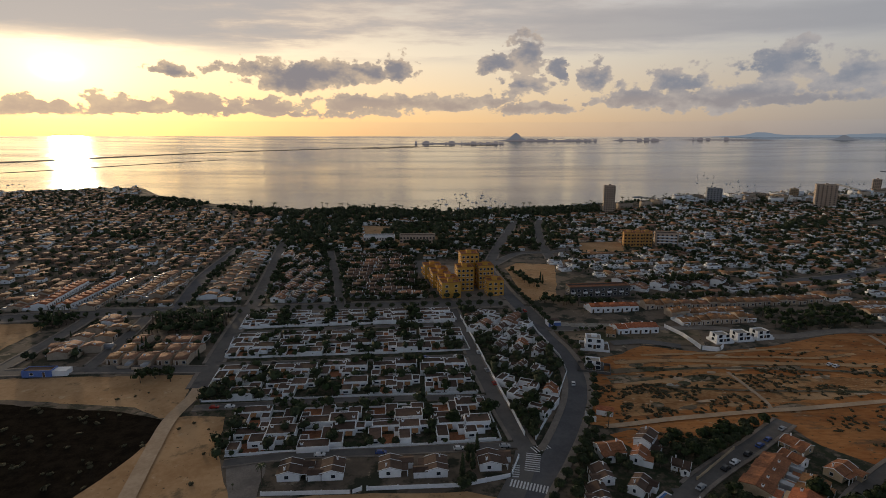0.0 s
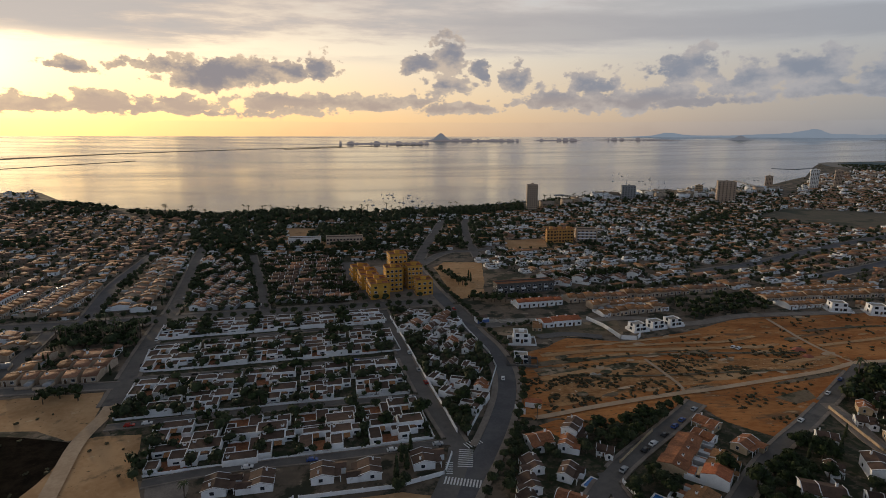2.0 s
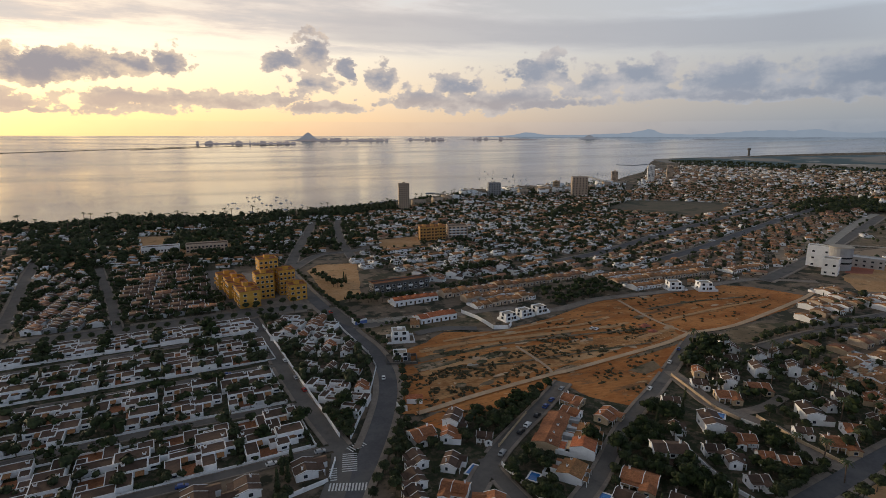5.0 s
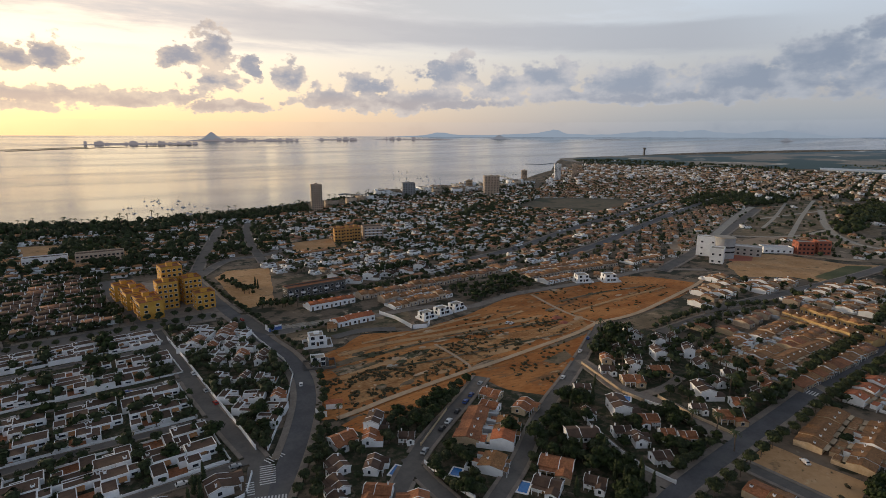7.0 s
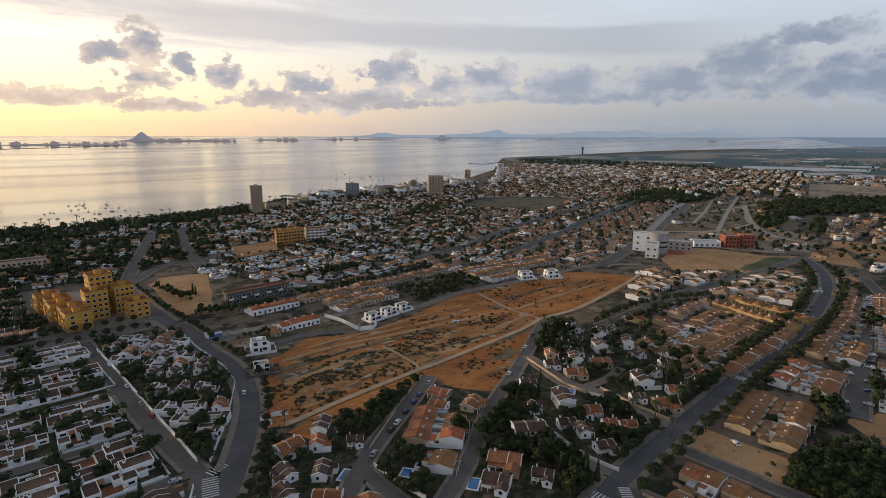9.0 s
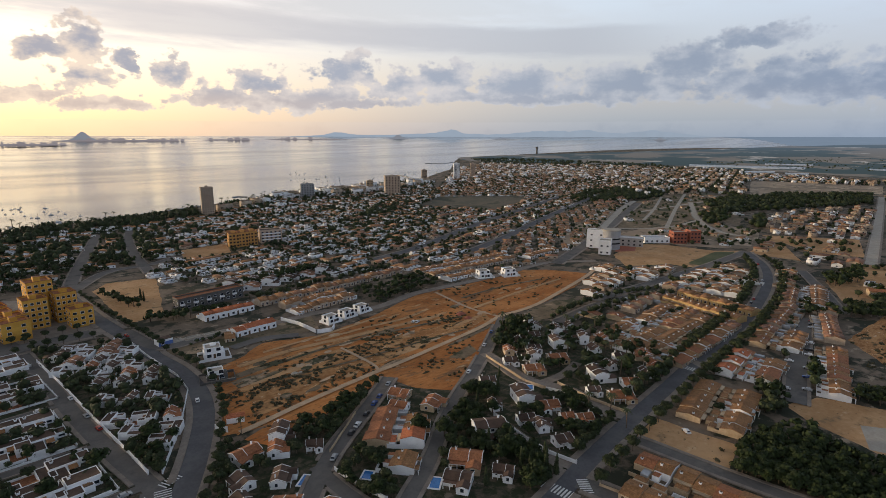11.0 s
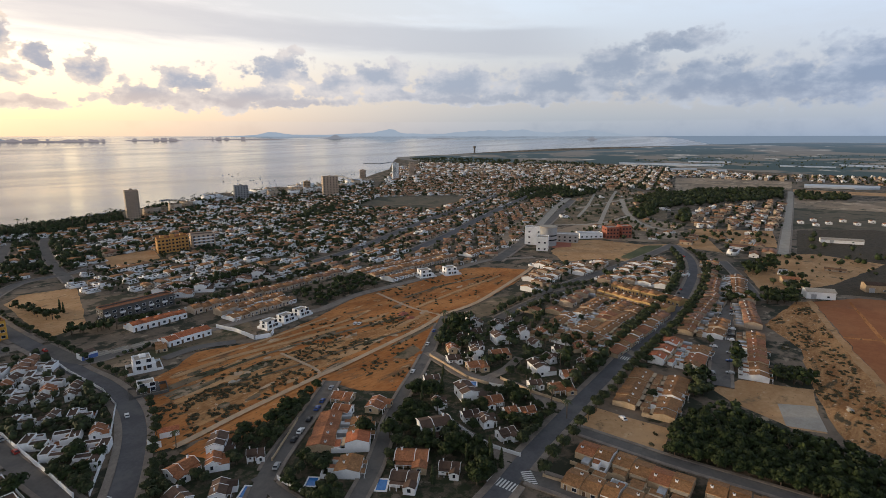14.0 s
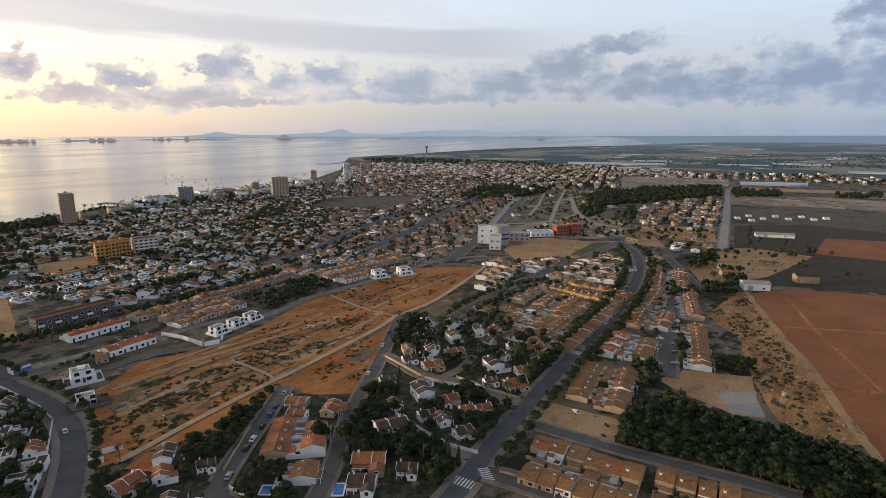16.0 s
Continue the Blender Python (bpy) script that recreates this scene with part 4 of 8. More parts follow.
patch("pale_slab", [(227.3, 39.8), (234.6, 29), (215.7, 21.9), (210.8, 33.4)], "concrete_slab", "pale concrete slab in a sandy lot", ragged=0.0)
patch("rubble_ground", [(324.2, 67.5), (384.2, 64.7), (389.9, 57.5), (295.4, 23.2), (245.1, 4.4), (214.5, -7.6), (207.9, 3.5), (213.4, 17.1), (250, 32.2), (296.9, 45.2)], "rough_soil", "rough waste ground with rubble and weeds")
patch("red_field", [(390.6, 56.6), (419.3, 37.5), (438.3, -12), (455.1, -72.9), (201.5, -40.5), (202.4, -12.4), (278.7, 12.7), (336.9, 35.9)], "red_field", "freshly turned red field with crossing tracks")
patch("field_track", [(390.8, 60.6), (393, 57.7), (336.5, 36.4), (278.7, 12.7), (203.2, -13.4), (198.7, -11.3), (272.6, 14.7), (337, 40.3)], "sand", "pale earth track along a red field", free=False)
patch("field_path", [(404.7, 40.8), (405.7, 39.7), (341.6, 18.2), (256.6, -16), (255.8, -15), (337.4, 19.3)], "orange_soil", "thin pale path across a red field", free=False, ragged=0.5)
patch("field_path", [(330.7, 33.5), (352.1, -10.3), (366.5, -41.6), (363.9, -41.4), (349.5, -10.3), (328.5, 32.7)], "orange_soil", "thin pale path across a red field", free=False, ragged=0.5)
patch("field_path", [(255.1, 9.5), (267.4, -12.3), (280.5, -35.1), (278.3, -34.9), (265.2, -12.3), (253.3, 9)], "orange_soil", "thin pale path across a red field", free=False, ragged=0.5)
patch("dark_plain", [(685.7, 123), (742.6, 63.7), (727.1, -68.7), (474.6, -49.7), (444.8, -12), (425.8, 38.2), (414.1, 60), (518.1, 90.6)], "dark_field", "dark fallow field with bushes")
patch("red_plot", [(560.3, 37.1), (656.8, 35.1), (673.7, -33.3), (671.3, -64.5), (568.8, -56.8), (563.2, -8.9)], "red_field", "turned red plot among dark fields")
patch("ochre_plot", [(448.1, 111.2), (532.2, 111.8), (554.4, 83.7), (546.8, 35.9), (447.6, 54.7), (415.1, 70.6), (400.5, 89.1)], "sand", "dry ochre plot with heaps of soil")
patch("ochre_plot", [(614.5, 213.4), (661.4, 141.1), (564.5, 114.1), (552.9, 152.3)], "sand", "dry ochre plot beside new houses")
patch("ochre_plot", [(507.9, 186), (614.5, 200.7), (506.9, 143.9)], "sand", "dry ochre plot beside a road")
patch("dry_plain", [(1050.7, 200.6), (1092.5, 75.3), (1084.7, -95.6), (932.5, -84.2), (936, 62.9), (901.3, 170.7)], "dry_plain", "wide dry plain behind the sheds")
patch("fallow_field", [(893.8, 169.2), (928.5, 62.3), (926, -83.7), (727.1, -68.7), (742.6, 63.7), (691.4, 128.8)], "fallow", "dark fallow field with rows of sheds")
patch("dry_plain", [(1376.1, 515.4), (1421.4, 277.2), (1201.2, 232.7), (1091, 298.1), (1036.2, 386.5)], "dry_plain", "dry tawny land behind the town")
patch("sandy_plain", [(1216, 233.7), (1248.1, 61.6), (1186.5, 57.9), (1139.3, 218.3)], "sand", "long pale sandy strip behind the road")
patch("dry_plain", [(1248.1, 61.6), (1270.4, -109.6), (1111.8, -97.6), (1130.6, 54.7)], "dry_plain", "dry tawny land behind the town")
# the plain glows, its haze being part of the emitted colour
patch("far_plain", [(1765.4, 1982.3), (2430.7, 2073.7), (3301.4, 2044.2), (4175.5, 2047.2), (5579, 2109.8), (7198.9, 2287), (10276.4, 2782.4), (11842.5, 1355.8), (12795.5, -976.7), (1514.2, -127.9), (1707.6, 88.6), (1684.8, 496.7), (1872.4, 915.4), (1476.6, 1575)], "far_flat_glow", "flat plain of scrub and fields, haze painted into its glow", ragged=0)

patch("dark_weeds", [(101.2, 216.3), (111.5, 219.9), (118.5, 217.5), (115.1, 214.6), (103.7, 211.9)], "weed_ground", "dark band of weeds in an orange lot", free=False, ragged=0.7)
for k in range(26):
    u, v = random.random(), random.random()
    x, y = 72 + 130 * u, 180 + 14 * u + 58 * v * (1 - 0.35 * u)
    w, h = random.uniform(4, 16), random.uniform(1.0, 3.0)
    c, s_ = math.cos(0.18), math.sin(0.18)
    ring = [(x + c * w * math.cos(a) - s_ * h * math.sin(a), y + s_ * w * math.cos(a) + c * h * math.sin(a)) for a in (0, 0.8, 1.6, 2.4, 3.2, 4.0, 4.8, 5.6)]
    patch("weed_patch", ring, random.choice(("weed_ground", "rough_soil", "rough_soil", "weed_ground", "sand")), "patch of dry weeds on orange soil", free=False, ragged=0.45)

patch("sandy_corner", [(-220.9, 232.5), (-210, 244.5), (-211.1, 267.1), (-213.3, 282.7), (-240.3, 282.6), (-260, 277.2)], "sand", "pale sandy lot at a street corner")
patch("dusty_ground", [(445.1, 341.1), (550.2, 389.9), (689.2, 440), (607.9, 376.3), (465.6, 310.5), (403.7, 299.8)], "dry_plain", "dusty tan ground between streets")
patch("dusty_ground", [(504, 314.6), (554, 314.6), (647.1, 293.2), (646.3, 228.2), (540.2, 188.4), (509.3, 215.3), (491.8, 255.6), (481, 278.2), (446.8, 275.6)], "dry_plain", "dusty tan ground round the schools")

patch("lawn", [(273.5, 389.5), (294.2, 397.4), (299.5, 379), (280.4, 359.6), (264.8, 365.9)], "green_field", "green lawn beside a curving street", free=False)
patch("dark_strip", [(222, 196.6), (250.9, 203.6), (277.7, 199.4), (267.3, 188.4), (236.1, 185.3), (216.6, 184.9)], "weed_ground", "dark weedy strip beside terraced houses", free=False)
for k in range(46):
    u, v = random.random(), random.random()
    x, y = 80 + 190 * u, 184 + 30 * u + (50 + 10 * u) * v
    w, h = random.uniform(1.5, 5), random.uniform(0.9, 2.4)
    c, s_ = math.cos(0.24), math.sin(0.24)
    ring = [(x + c * w * math.cos(a) - s_ * h * math.sin(a), y + s_ * w * math.cos(a) + c * h * math.sin(a)) for a in (0, 0.8, 1.6, 2.4, 3.2, 4.0, 4.8, 5.6)]
    if in_lot(x, y):
        patch("soil_streak", ring, random.choice(("weed_ground", "pale_track", "rough_soil", "sand")), "streak of turned soil and weeds in an orange lot", free=False, ragged=0.35)

patch("orange_verge", [(52.1, 192), (61.3, 214.1), (69.8, 216.9), (70.2, 199.1), (66.2, 180.6), (57, 174.8)], "orange_soil", "orange soil beside the bend of the road", free=False)
patch("orange_verge", [(65.7, 173.8), (84, 179.1), (116.9, 184), (124.9, 185.8), (117.8, 178.8), (90.5, 169.7), (73.7, 164.7), (64.8, 157.4), (57, 170.9)], "orange_soil", "orange soil between a gravel lane and a hedge", free=False)

for ring in ([(36, 128), (46, 166), (58, 172), (72, 163), (118, 178), (126, 163), (136, 152), (178, 178), (219, 204), (240, 186), (224, 140), (228, 107), (170, 97), (110, 86), (80, 84), (58, 100)],
             [(-69, 155), (-94, 190), (-108, 262), (-111, 300), (4, 308), (14, 262), (25, 188), (26, 166)],
             [(8, 304), (21, 224), (30, 169), (53, 221), (53, 241), (47, 299)],
             [(-108, 322), (-150, 514), (-10, 516), (-14, 380), (-4, 327)]):
    patch("garden_ground", ring, "garden_soil", "dark garden soil and lawn between houses", free=False, z=0.006 + 0.001 * len(ring) / 16)

for line, wide, mat in (([(77.1, 231.3), (106.2, 234.1), (143.2, 231), (190.9, 228.6)], 3.4, "sand"), ([(118, 237.5), (147.8, 238.3), (171.7, 237), (193.4, 242.1)], 2.6, "sand"),
                        ([(83.6, 208.3), (114.6, 204.6), (152, 203.3), (188.2, 202.1)], 1.6, "weed_ground"), ([(80, 222), (120, 226), (160, 224), (200, 219)], 2.2, "weed_ground"),
                        ([(92, 240), (130, 243.5), (168, 249)], 2.0, "sand"), ([(224, 246), (262, 248), (300, 244)], 2.2, "weed_ground"), ([(216, 226), (262, 232), (310, 236)], 2.6, "sand")):
    line = glide(line, 6)
    near, far = beside(line, -wide / 2), beside(line, wide / 2)
    patch("rut", [tuple(p) for p in near] + [tuple(p) for p in far[::-1]], mat, "long rut of tyre tracks in orange soil", free=False, ragged=0.25)

# ---- kinds of house ----
def window_shape(w=1.2, h=1.1):
    """A window seen from the front (towards -y): frame, pane set back, sill."""
    g = Geo("white_render")
    g.box(-w / 2 - 0.08, -0.05, 0, -w / 2, 0.04, h).box(w / 2, -0.05, 0, w / 2 + 0.08, 0.04, h)
    g.box(-w / 2 - 0.08, -0.05, h, w / 2 + 0.08, 0.04, h + 0.08).box(-w / 2 - 0.12, -0.12, -0.08, w / 2 + 0.12, 0.04, 0)
    g.box(-w / 2, -0.02, 0, w / 2, 0.02, h, "dark_glass")
    return g


def door_shape(w=1.0, h=2.1, mat="door_wood"):
    return Geo(mat).box(-w / 2, -0.06, 0, w / 2, 0.02, h).box(-w / 2 - 0.08, -0.08, 0, -w / 2, 0.02, h + 0.08, "white_render").box(w / 2, -0.08, 0, w / 2 + 0.08, 0.02, h + 0.08, "white_render")


def chimney_shape(h=1.4, mat="white_render"):
    return Geo(mat).box(-0.35, -0.3, 0, 0.35, 0.3, h).box(-0.45, -0.4, h, 0.45, 0.4, h + 0.12, mat).box(-0.25, -0.2, h + 0.12, 0.25, 0.2, h + 0.35, "flat_roof")


FACING = {"s": 0, "e": 90, "n": 180, "w": 270}  # the side of the house that an opening is in


def opening(kind, side, x, y, z, w, h, extra=None):
    return (kind, (door_shape(w, h, extra or "door_wood") if kind == "door" else window_shape(w, h)), (x, y, z, FACING[side]))


PATIO_PLANS = [  # the cubes of a courtyard house: x0, y0, x1, y1, height
    [(-4.4, 1.2, 2.0, 6.2, 3.4), (2.0, 2.6, 4.6, 6.2, 2.7), (-4.6, -4.6, -1.0, 1.2, 2.8)],
    [(-4.6, 2.0, 3.6, 6.0, 3.2), (1.0, -4.8, 4.6, 2.0, 2.7), (-4.6, -1.2, -2.2, 2.0, 2.5)],
    [(-3.6, 0.4, 4.2, 5.6, 3.9), (-4.4, -4.0, -0.6, 0.4, 2.7), (-0.6, -1.8, 2.0, 0.4, 2.4)],
    [(-4.4, 2.4, 4.4, 6.2, 2.9), (-4.4, -2.2, -0.4, 2.4, 3.3), (1.4, -5.0, 4.6, -0.8, 2.6)],
]


def patio_parts(flip, plan):
    """A white courtyard house: low cubes with brown flat roofs inside white rims, a planted patio with a wall."""
    s = -1 if flip else 1
    out = []
    for x0, y0, x1, y1, h in PATIO_PLANS[plan]:
        x0, x1 = sorted((s * x0, s * x1))
        out.append(("wall", Geo("white_render").box(x0, y0, 0, x1, y1, h), None))
        out.append(("roof", Geo("flat_roof").box(x0 + 0.18, y0 + 0.18, h, x1 - 0.18, y1 - 0.18, h + 0.12), None))
        out.append(("parapet", Geo("white_render").rim(x0, y0, x1, y1, h, h + 0.36, 0.18), None))
    (x0, y0, x1, y1, h), (u0, v0, u1, v1, g) = PATIO_PLANS[plan][0], PATIO_PLANS[plan][1]
    out.append(("porch_roof", Geo("brown_tile").lean_roof(min(s * -0.6, s * 1.3), y0 - 1.9, max(s * -0.6, s * 1.3), y0, 2.1, 2.6), None))
    out.append(("patio", Geo("clay_tile" if plan % 2 else "garden_soil").box(-4.6, -5.4, 0, 4.6, 0.4, 0.08), None))
    out.append(("patio_wall", Geo("white_render").box(-4.7, -5.6, 0, 4.7, -5.42, 1.15), None))
    out.append(opening("window", "s", s * (x1 - 1.6), y0, 1.0, 1.6, 1.2))
    out.append(opening("door", "s", s * 0.2, y0, 0.08, 0.95, 2.1))
    out.append(opening("window", "s", s * (u0 + u1) / 2, v0, 0.9, 1.5, 1.1))
    out.append(("chimney", chimney_shape(1.0), (s * (x0 + 1.2), y1 - 1.6, h, 0)))
    return out


def terrace_parts(w, d, h, wall, tile, steep=0.24, proud=True, yard_kind=1):
    """A unit of a terrace: two slopes of tiles, party walls that stand proud, a small walled yard."""
    out = [("wall", Geo(wall).gable_wall(-w / 2, -d / 2, w / 2, d / 2, 0, h, h + steep * d / 2), None)]
    out.append(("roof", Geo(tile).gable_roof(-w / 2, -d / 2, w / 2, d / 2, h, h + steep * d / 2, 0.0).box(-w / 2, -0.14, h + steep * d / 2 + 0.1, w / 2, 0.14, h + steep * d / 2 + 0.3), None))
    if proud:
        out.append(("party_wall", ridge_band(w / 2, 0.1, d / 2 + 0.25, h - 0.05, h + steep * d / 2 + 0.05, 0.32), None))
    yard = Geo(wall).box(-w / 2, d / 2, 0, -w / 2 + 0.18, d / 2 + 4.5, 1.6).box(-w / 2 + 0.18, d / 2 + 4.32, 0, w / 2, d / 2 + 4.5, 1.6)
    out.append(("yard_wall", yard, None))
    if yard_kind == 1:
        out.append(("shed", Geo("white_render").box(w / 2 - 2.6, d / 2, 0, w / 2 - 0.2, d / 2 + 2.6, 2.2, None, "clay_tile"), None))
        porch = Geo("white_render").box(-w / 2 + 0.3, -d / 2 - 1.6, 2.2, 0.4, -d / 2, 2.34, None, "brown_tile")
        porch.box(-w / 2 + 0.3, -d / 2 - 1.6, 0, -w / 2 + 0.5, -d / 2 - 1.4, 2.2).box(0.2, -d / 2 - 1.6, 0, 0.4, -d / 2 - 1.4, 2.2)
        out.append(("porch", porch, None))
    elif yard_kind == 2:
        out.append(("shed", Geo(wall).box(-w / 2 + 0.3, d / 2 + 1.6, 0, w / 2 - 1.4, d / 2 + 4.2, 2.1, None, tile), None))
        out.append(("awning", Geo("cream_render").lean_roof(-w / 2 + 0.4, d / 2, w / 2 - 0.6, d / 2 + 1.3, 2.4, 2.2, 0.06), None))
    else:
        out.append(("lean_to", Geo("grey_render").box(-w / 2 + 0.2, d / 2, 0, -0.4, d / 2 + 3.8, 2.3, None, "tin_sheet"), None))
    out.append(opening("door", "s", -w / 4, -d / 2, 0, 0.95, 2.1))
    out.append(opening("window", "s", w / 4, -d / 2, 0.9, 1.3, 1.2))
    if h > 4.0:
        out.append(opening("window", "s", w / 4, -d / 2, 2.9, 1.2, 1.0))
        out.append(opening("window", "s", -w / 4, -d / 2, 2.9, 1.2, 1.0))
    out.append(("chimney", chimney_shape(0.7), (w / 4, 1.6, h + steep * (d / 2 - 1.6), 0)))
    return out


def ridge_band(x, half, run, z1, z2, thick, mat="white_render"):
    """A rendered band that climbs over the ridge from eave to eave, in one piece."""
    g = Geo(mat)
    line = [(-run, z1), (0, z2), (run, z1)]
    n = len(g.v)
    for y, z in line:
        g.v += [(x - half, y, z), (x + half, y, z), (x + half, y, z + thick), (x - half, y, z + thick)]
    for i in (0, 4):
        for k in range(4):
            g.f.append((n + i + k, n + i + (k + 1) % 4, n + i + 4 + (k + 1) % 4, n + i + 4 + k))
    g.f += [(n + 3, n + 2, n + 1, n), (n + 8, n + 9, n + 10, n + 11)]
    g.m += [mat] * len(g.f)
    return g


def villa_parts(wall, tile, flip, two):
    """A detached villa: a long gabled body, a cross wing, white verges over brown tiles, a porch."""
    s = -1 if flip else 1
    h, pitch = 4.4 if two else 2.5, 1.05
    out = [("wall", Geo(wall).gable_wall(-6, -4, 6, 4, 0, h, h + pitch), None)]
    out.append(("roof", Geo(tile).gable_roof(-6, -4, 6, 4, h, h + pitch, 0.3), None))
    for x in (-6.2, s * 1.2, 6.2):
        out.append(("verge", ridge_band(x, 0.12, 4.4, h, h + pitch + 0.1, 0.2), None))
    turn = pose(s * 3.4, -6.0, 0, 0, 0, 90)
    wing = Geo(wall)
    wing.add(Geo(wall).gable_wall(-2.4, -2.6, 2.6, 2.6, 0, 2.3, 2.9), turn)
    out.append(("wing", wing, None))
    out.append(("wing_roof", Geo(tile).add(Geo(tile).gable_roof(-2.4, -2.6, 2.6, 2.6, 2.3, 2.9, 0.25), turn), None))
    x0, x1 = sorted((s * 0.6, s * -5.6))
    porch = Geo("white_render").box(x0, -6.6, 2.2, x1, -4.0, 2.36, None, tile)
    for x in (x0 + 0.2, (x0 + x1) / 2, x1 - 0.2):
        porch.box(x - 0.14, -6.5, 0, x + 0.14, -6.2, 2.2)
    out.append(("porch", porch, None))
    out.append(opening("door", "s", s * -1.0, -4, 0, 1.0, 2.1))
    out.append(opening("window", "s", s * -3.4, -4, 0.9, 1.6, 1.2))
    out.append(opening("window", "s", s * 3.4, -8.6 + 0.2, 0.9, 1.5, 1.2))
    out.append(opening("window", "n", 2.5, 4, 0.9, 1.4, 1.2))
    out.append(opening("window", "w", -6, 0.6, 0.9, 1.4, 1.2))
    out.append(opening("window", "e", 6, 0.6, 0.9, 1.4, 1.2))
    if two:
        for x in (-3.6, 0.2, 3.6):
            out.append(opening("window", "s", x, -4, 3.0, 1.3, 1.0))
    out.append(("chimney", chimney_shape(1.3), (s * -3.9, 1.4, h + 0.6, 0)))
    return out


def built(name, label, category, group, parts):
    """A thing with its parts, well away from the place, to be copied."""
    root = thing(name, label, category, group)
    for p, geo, at in parts:
        part(p, geo, root, "", None if at is None else pose(at[0], at[1], at[2], 0, 0, at[3]))
    return root


def merged(parts):
    g = Geo()
    for p, geo, at in parts:
        g.add(geo, None if at is None else pose(at[0], at[1], at[2], 0, 0, at[3]))
    return g


def plain_house(w, d, h, steep, wall, roof, wins=2):
    """A small far house: walls, roof, dark openings."""
    g = Geo(wall)
    if steep:
        g.gable_wall(-w / 2, -d / 2, w / 2, d / 2, 0, h, h + steep * d / 2)
        g.gable_roof(-w / 2, -d / 2, w / 2, d / 2, h, h + steep * d / 2, 0.3, 0.15, roof)
    else:
        g.box(-w / 2, -d / 2, 0, w / 2, d / 2, h)
        g.box(-w / 2 + 0.3, -d / 2 + 0.3, h, w / 2 - 0.3, d / 2 - 0.3, h + 0.05, roof)
        g.rim(-w / 2, -d / 2, w / 2, d / 2, h, h + 0.4, 0.3, wall)
        g.box(-w / 2 + 1, d / 2 - 3.6, h + 0.05, -w / 2 + 4, d / 2 - 0.5, h + 2.3, wall, roof)
    for z in ((0.9, 3.6) if h > 5 else (0.9,)):
        for k in range(wins):
            x = -w / 2 + (k + 0.5) * w / wins
            for y, s in ((-d / 2, -1), (d / 2, 1)):
                q = [(x - 0.6 * s * -1, y + s * 0.03, z), (x + 0.6 * s * -1, y + s * 0.03, z), (x + 0.6 * s * -1, y + s * 0.03, z + 1.2), (x - 0.6 * s * -1, y + s * 0.03, z + 1.2)]
                g.face(q, "dark_glass")
        for x, s in ((-w / 2, -1), (w / 2, 1)):
            g.face([(x + s * 0.03, -0.6 * s, z), (x + s * 0.03, 0.6 * s, z), (x + s * 0.03, 0.6 * s, z + 1.2), (x + s * 0.03, -0.6 * s, z + 1.2)], "dark_glass")
    return g


def yard(g, w, d):
    """Low white walls round a front yard."""
    y = -d / 2 - 4.5
    g.box(-w / 2, y, 0, w / 2, y + 0.25, 1.3, "white_render")
    g.box(w / 2 - 0.25, y, 0, w / 2, -d / 2, 1.5, "white_render")
    g.box(-w / 2 + 0.4, -d / 2 - 2.4, 0, -w / 2 + 3.4, -d / 2, 2.3, "white_render", "flat_roof")
    return g


# near houses: pattern name -> what it looks like and how it is built
HOUSES = {
    "patio_a": ("courtyard_house", "white courtyard house with brown flat roofs and a walled patio", "house", "white courtyard houses", patio_parts(False, 0)),
    "patio_b": ("courtyard_house", "white courtyard house with brown flat roofs and a walled patio", "house", "white courtyard houses", patio_parts(True, 1)),
    "patio_c": ("courtyard_house", "white courtyard house with a taller brown-roofed rear block", "house", "white courtyard houses", patio_parts(False, 2)),
    "patio_d": ("courtyard_house", "white courtyard house with brown flat roofs and a low front wing", "house", "white courtyard houses", patio_parts(True, 3)),
    "terrace_a": ("terraced_house", "terraced house with brown tiled roof and white yard", "house", "brown terraced houses", terrace_parts(5.6, 8.8, 2.7, "white_render", "brown_tile", 0.22, False)),
    "terrace_b": ("terraced_house", "cream terraced house with brown tiled roof and awning", "house", "brown terraced houses", terrace_parts(5.6, 8.8, 2.6, "cream_render", "brown_tile", 0.22, False, 2)),
    "terrace_c": ("terraced_house", "cream terraced house with a reddish clay tiled roof", "house", "brown terraced houses", terrace_parts(5.6, 8.8, 2.8, "cream_render", "clay_tile", 0.24, False, 3)),
    "terrace_d": ("terraced_house", "terraced house with bright red tiled roof", "house", "red terraced houses", terrace_parts(5.6, 8.0, 3.4, "white_render", "red_tile", 0.28, False, 2)),
    "terrace_e": ("terraced_house", "tall cream terraced house with brown tiles", "house", "cream terraced houses", terrace_parts(5.6, 8.8, 3.3, "cream_render", "brown_tile", 0.36, False, 3)),
    "terrace_f": ("terraced_house", "yellow ochre terraced house with brown tiled roof", "house", "ochre terraced houses", terrace_parts(5.6, 8.8, 3.8, "pale_ochre_render", "brown_tile", 0.26, False, 2)),
    "villa_a": ("villa", "white villa with brown tiled roof and white verges", "house", "villas", villa_parts("white_render", "flat_roof", False, False)),
    "villa_b": ("villa", "white two-storey villa with brown tiled roof", "house", "villas", villa_parts("white_render", "flat_roof", True, True)),
    "villa_c": ("villa", "cream villa with clay tiled roof and porch", "house", "villas", villa_parts("cream_render", "clay_tile", False, False)),
    "villa_e": ("villa", "grey villa with dark brown roof among trees", "house", "villas", villa_parts("grey_render", "flat_roof", False, False)),
    "villa_d": ("villa", "white villa with reddish tiled roof and porch", "house", "villas", villa_parts("white_render", "clay_tile", True, False)),
}
WANTED = []  # pattern, x, y, turn in degrees, length scale


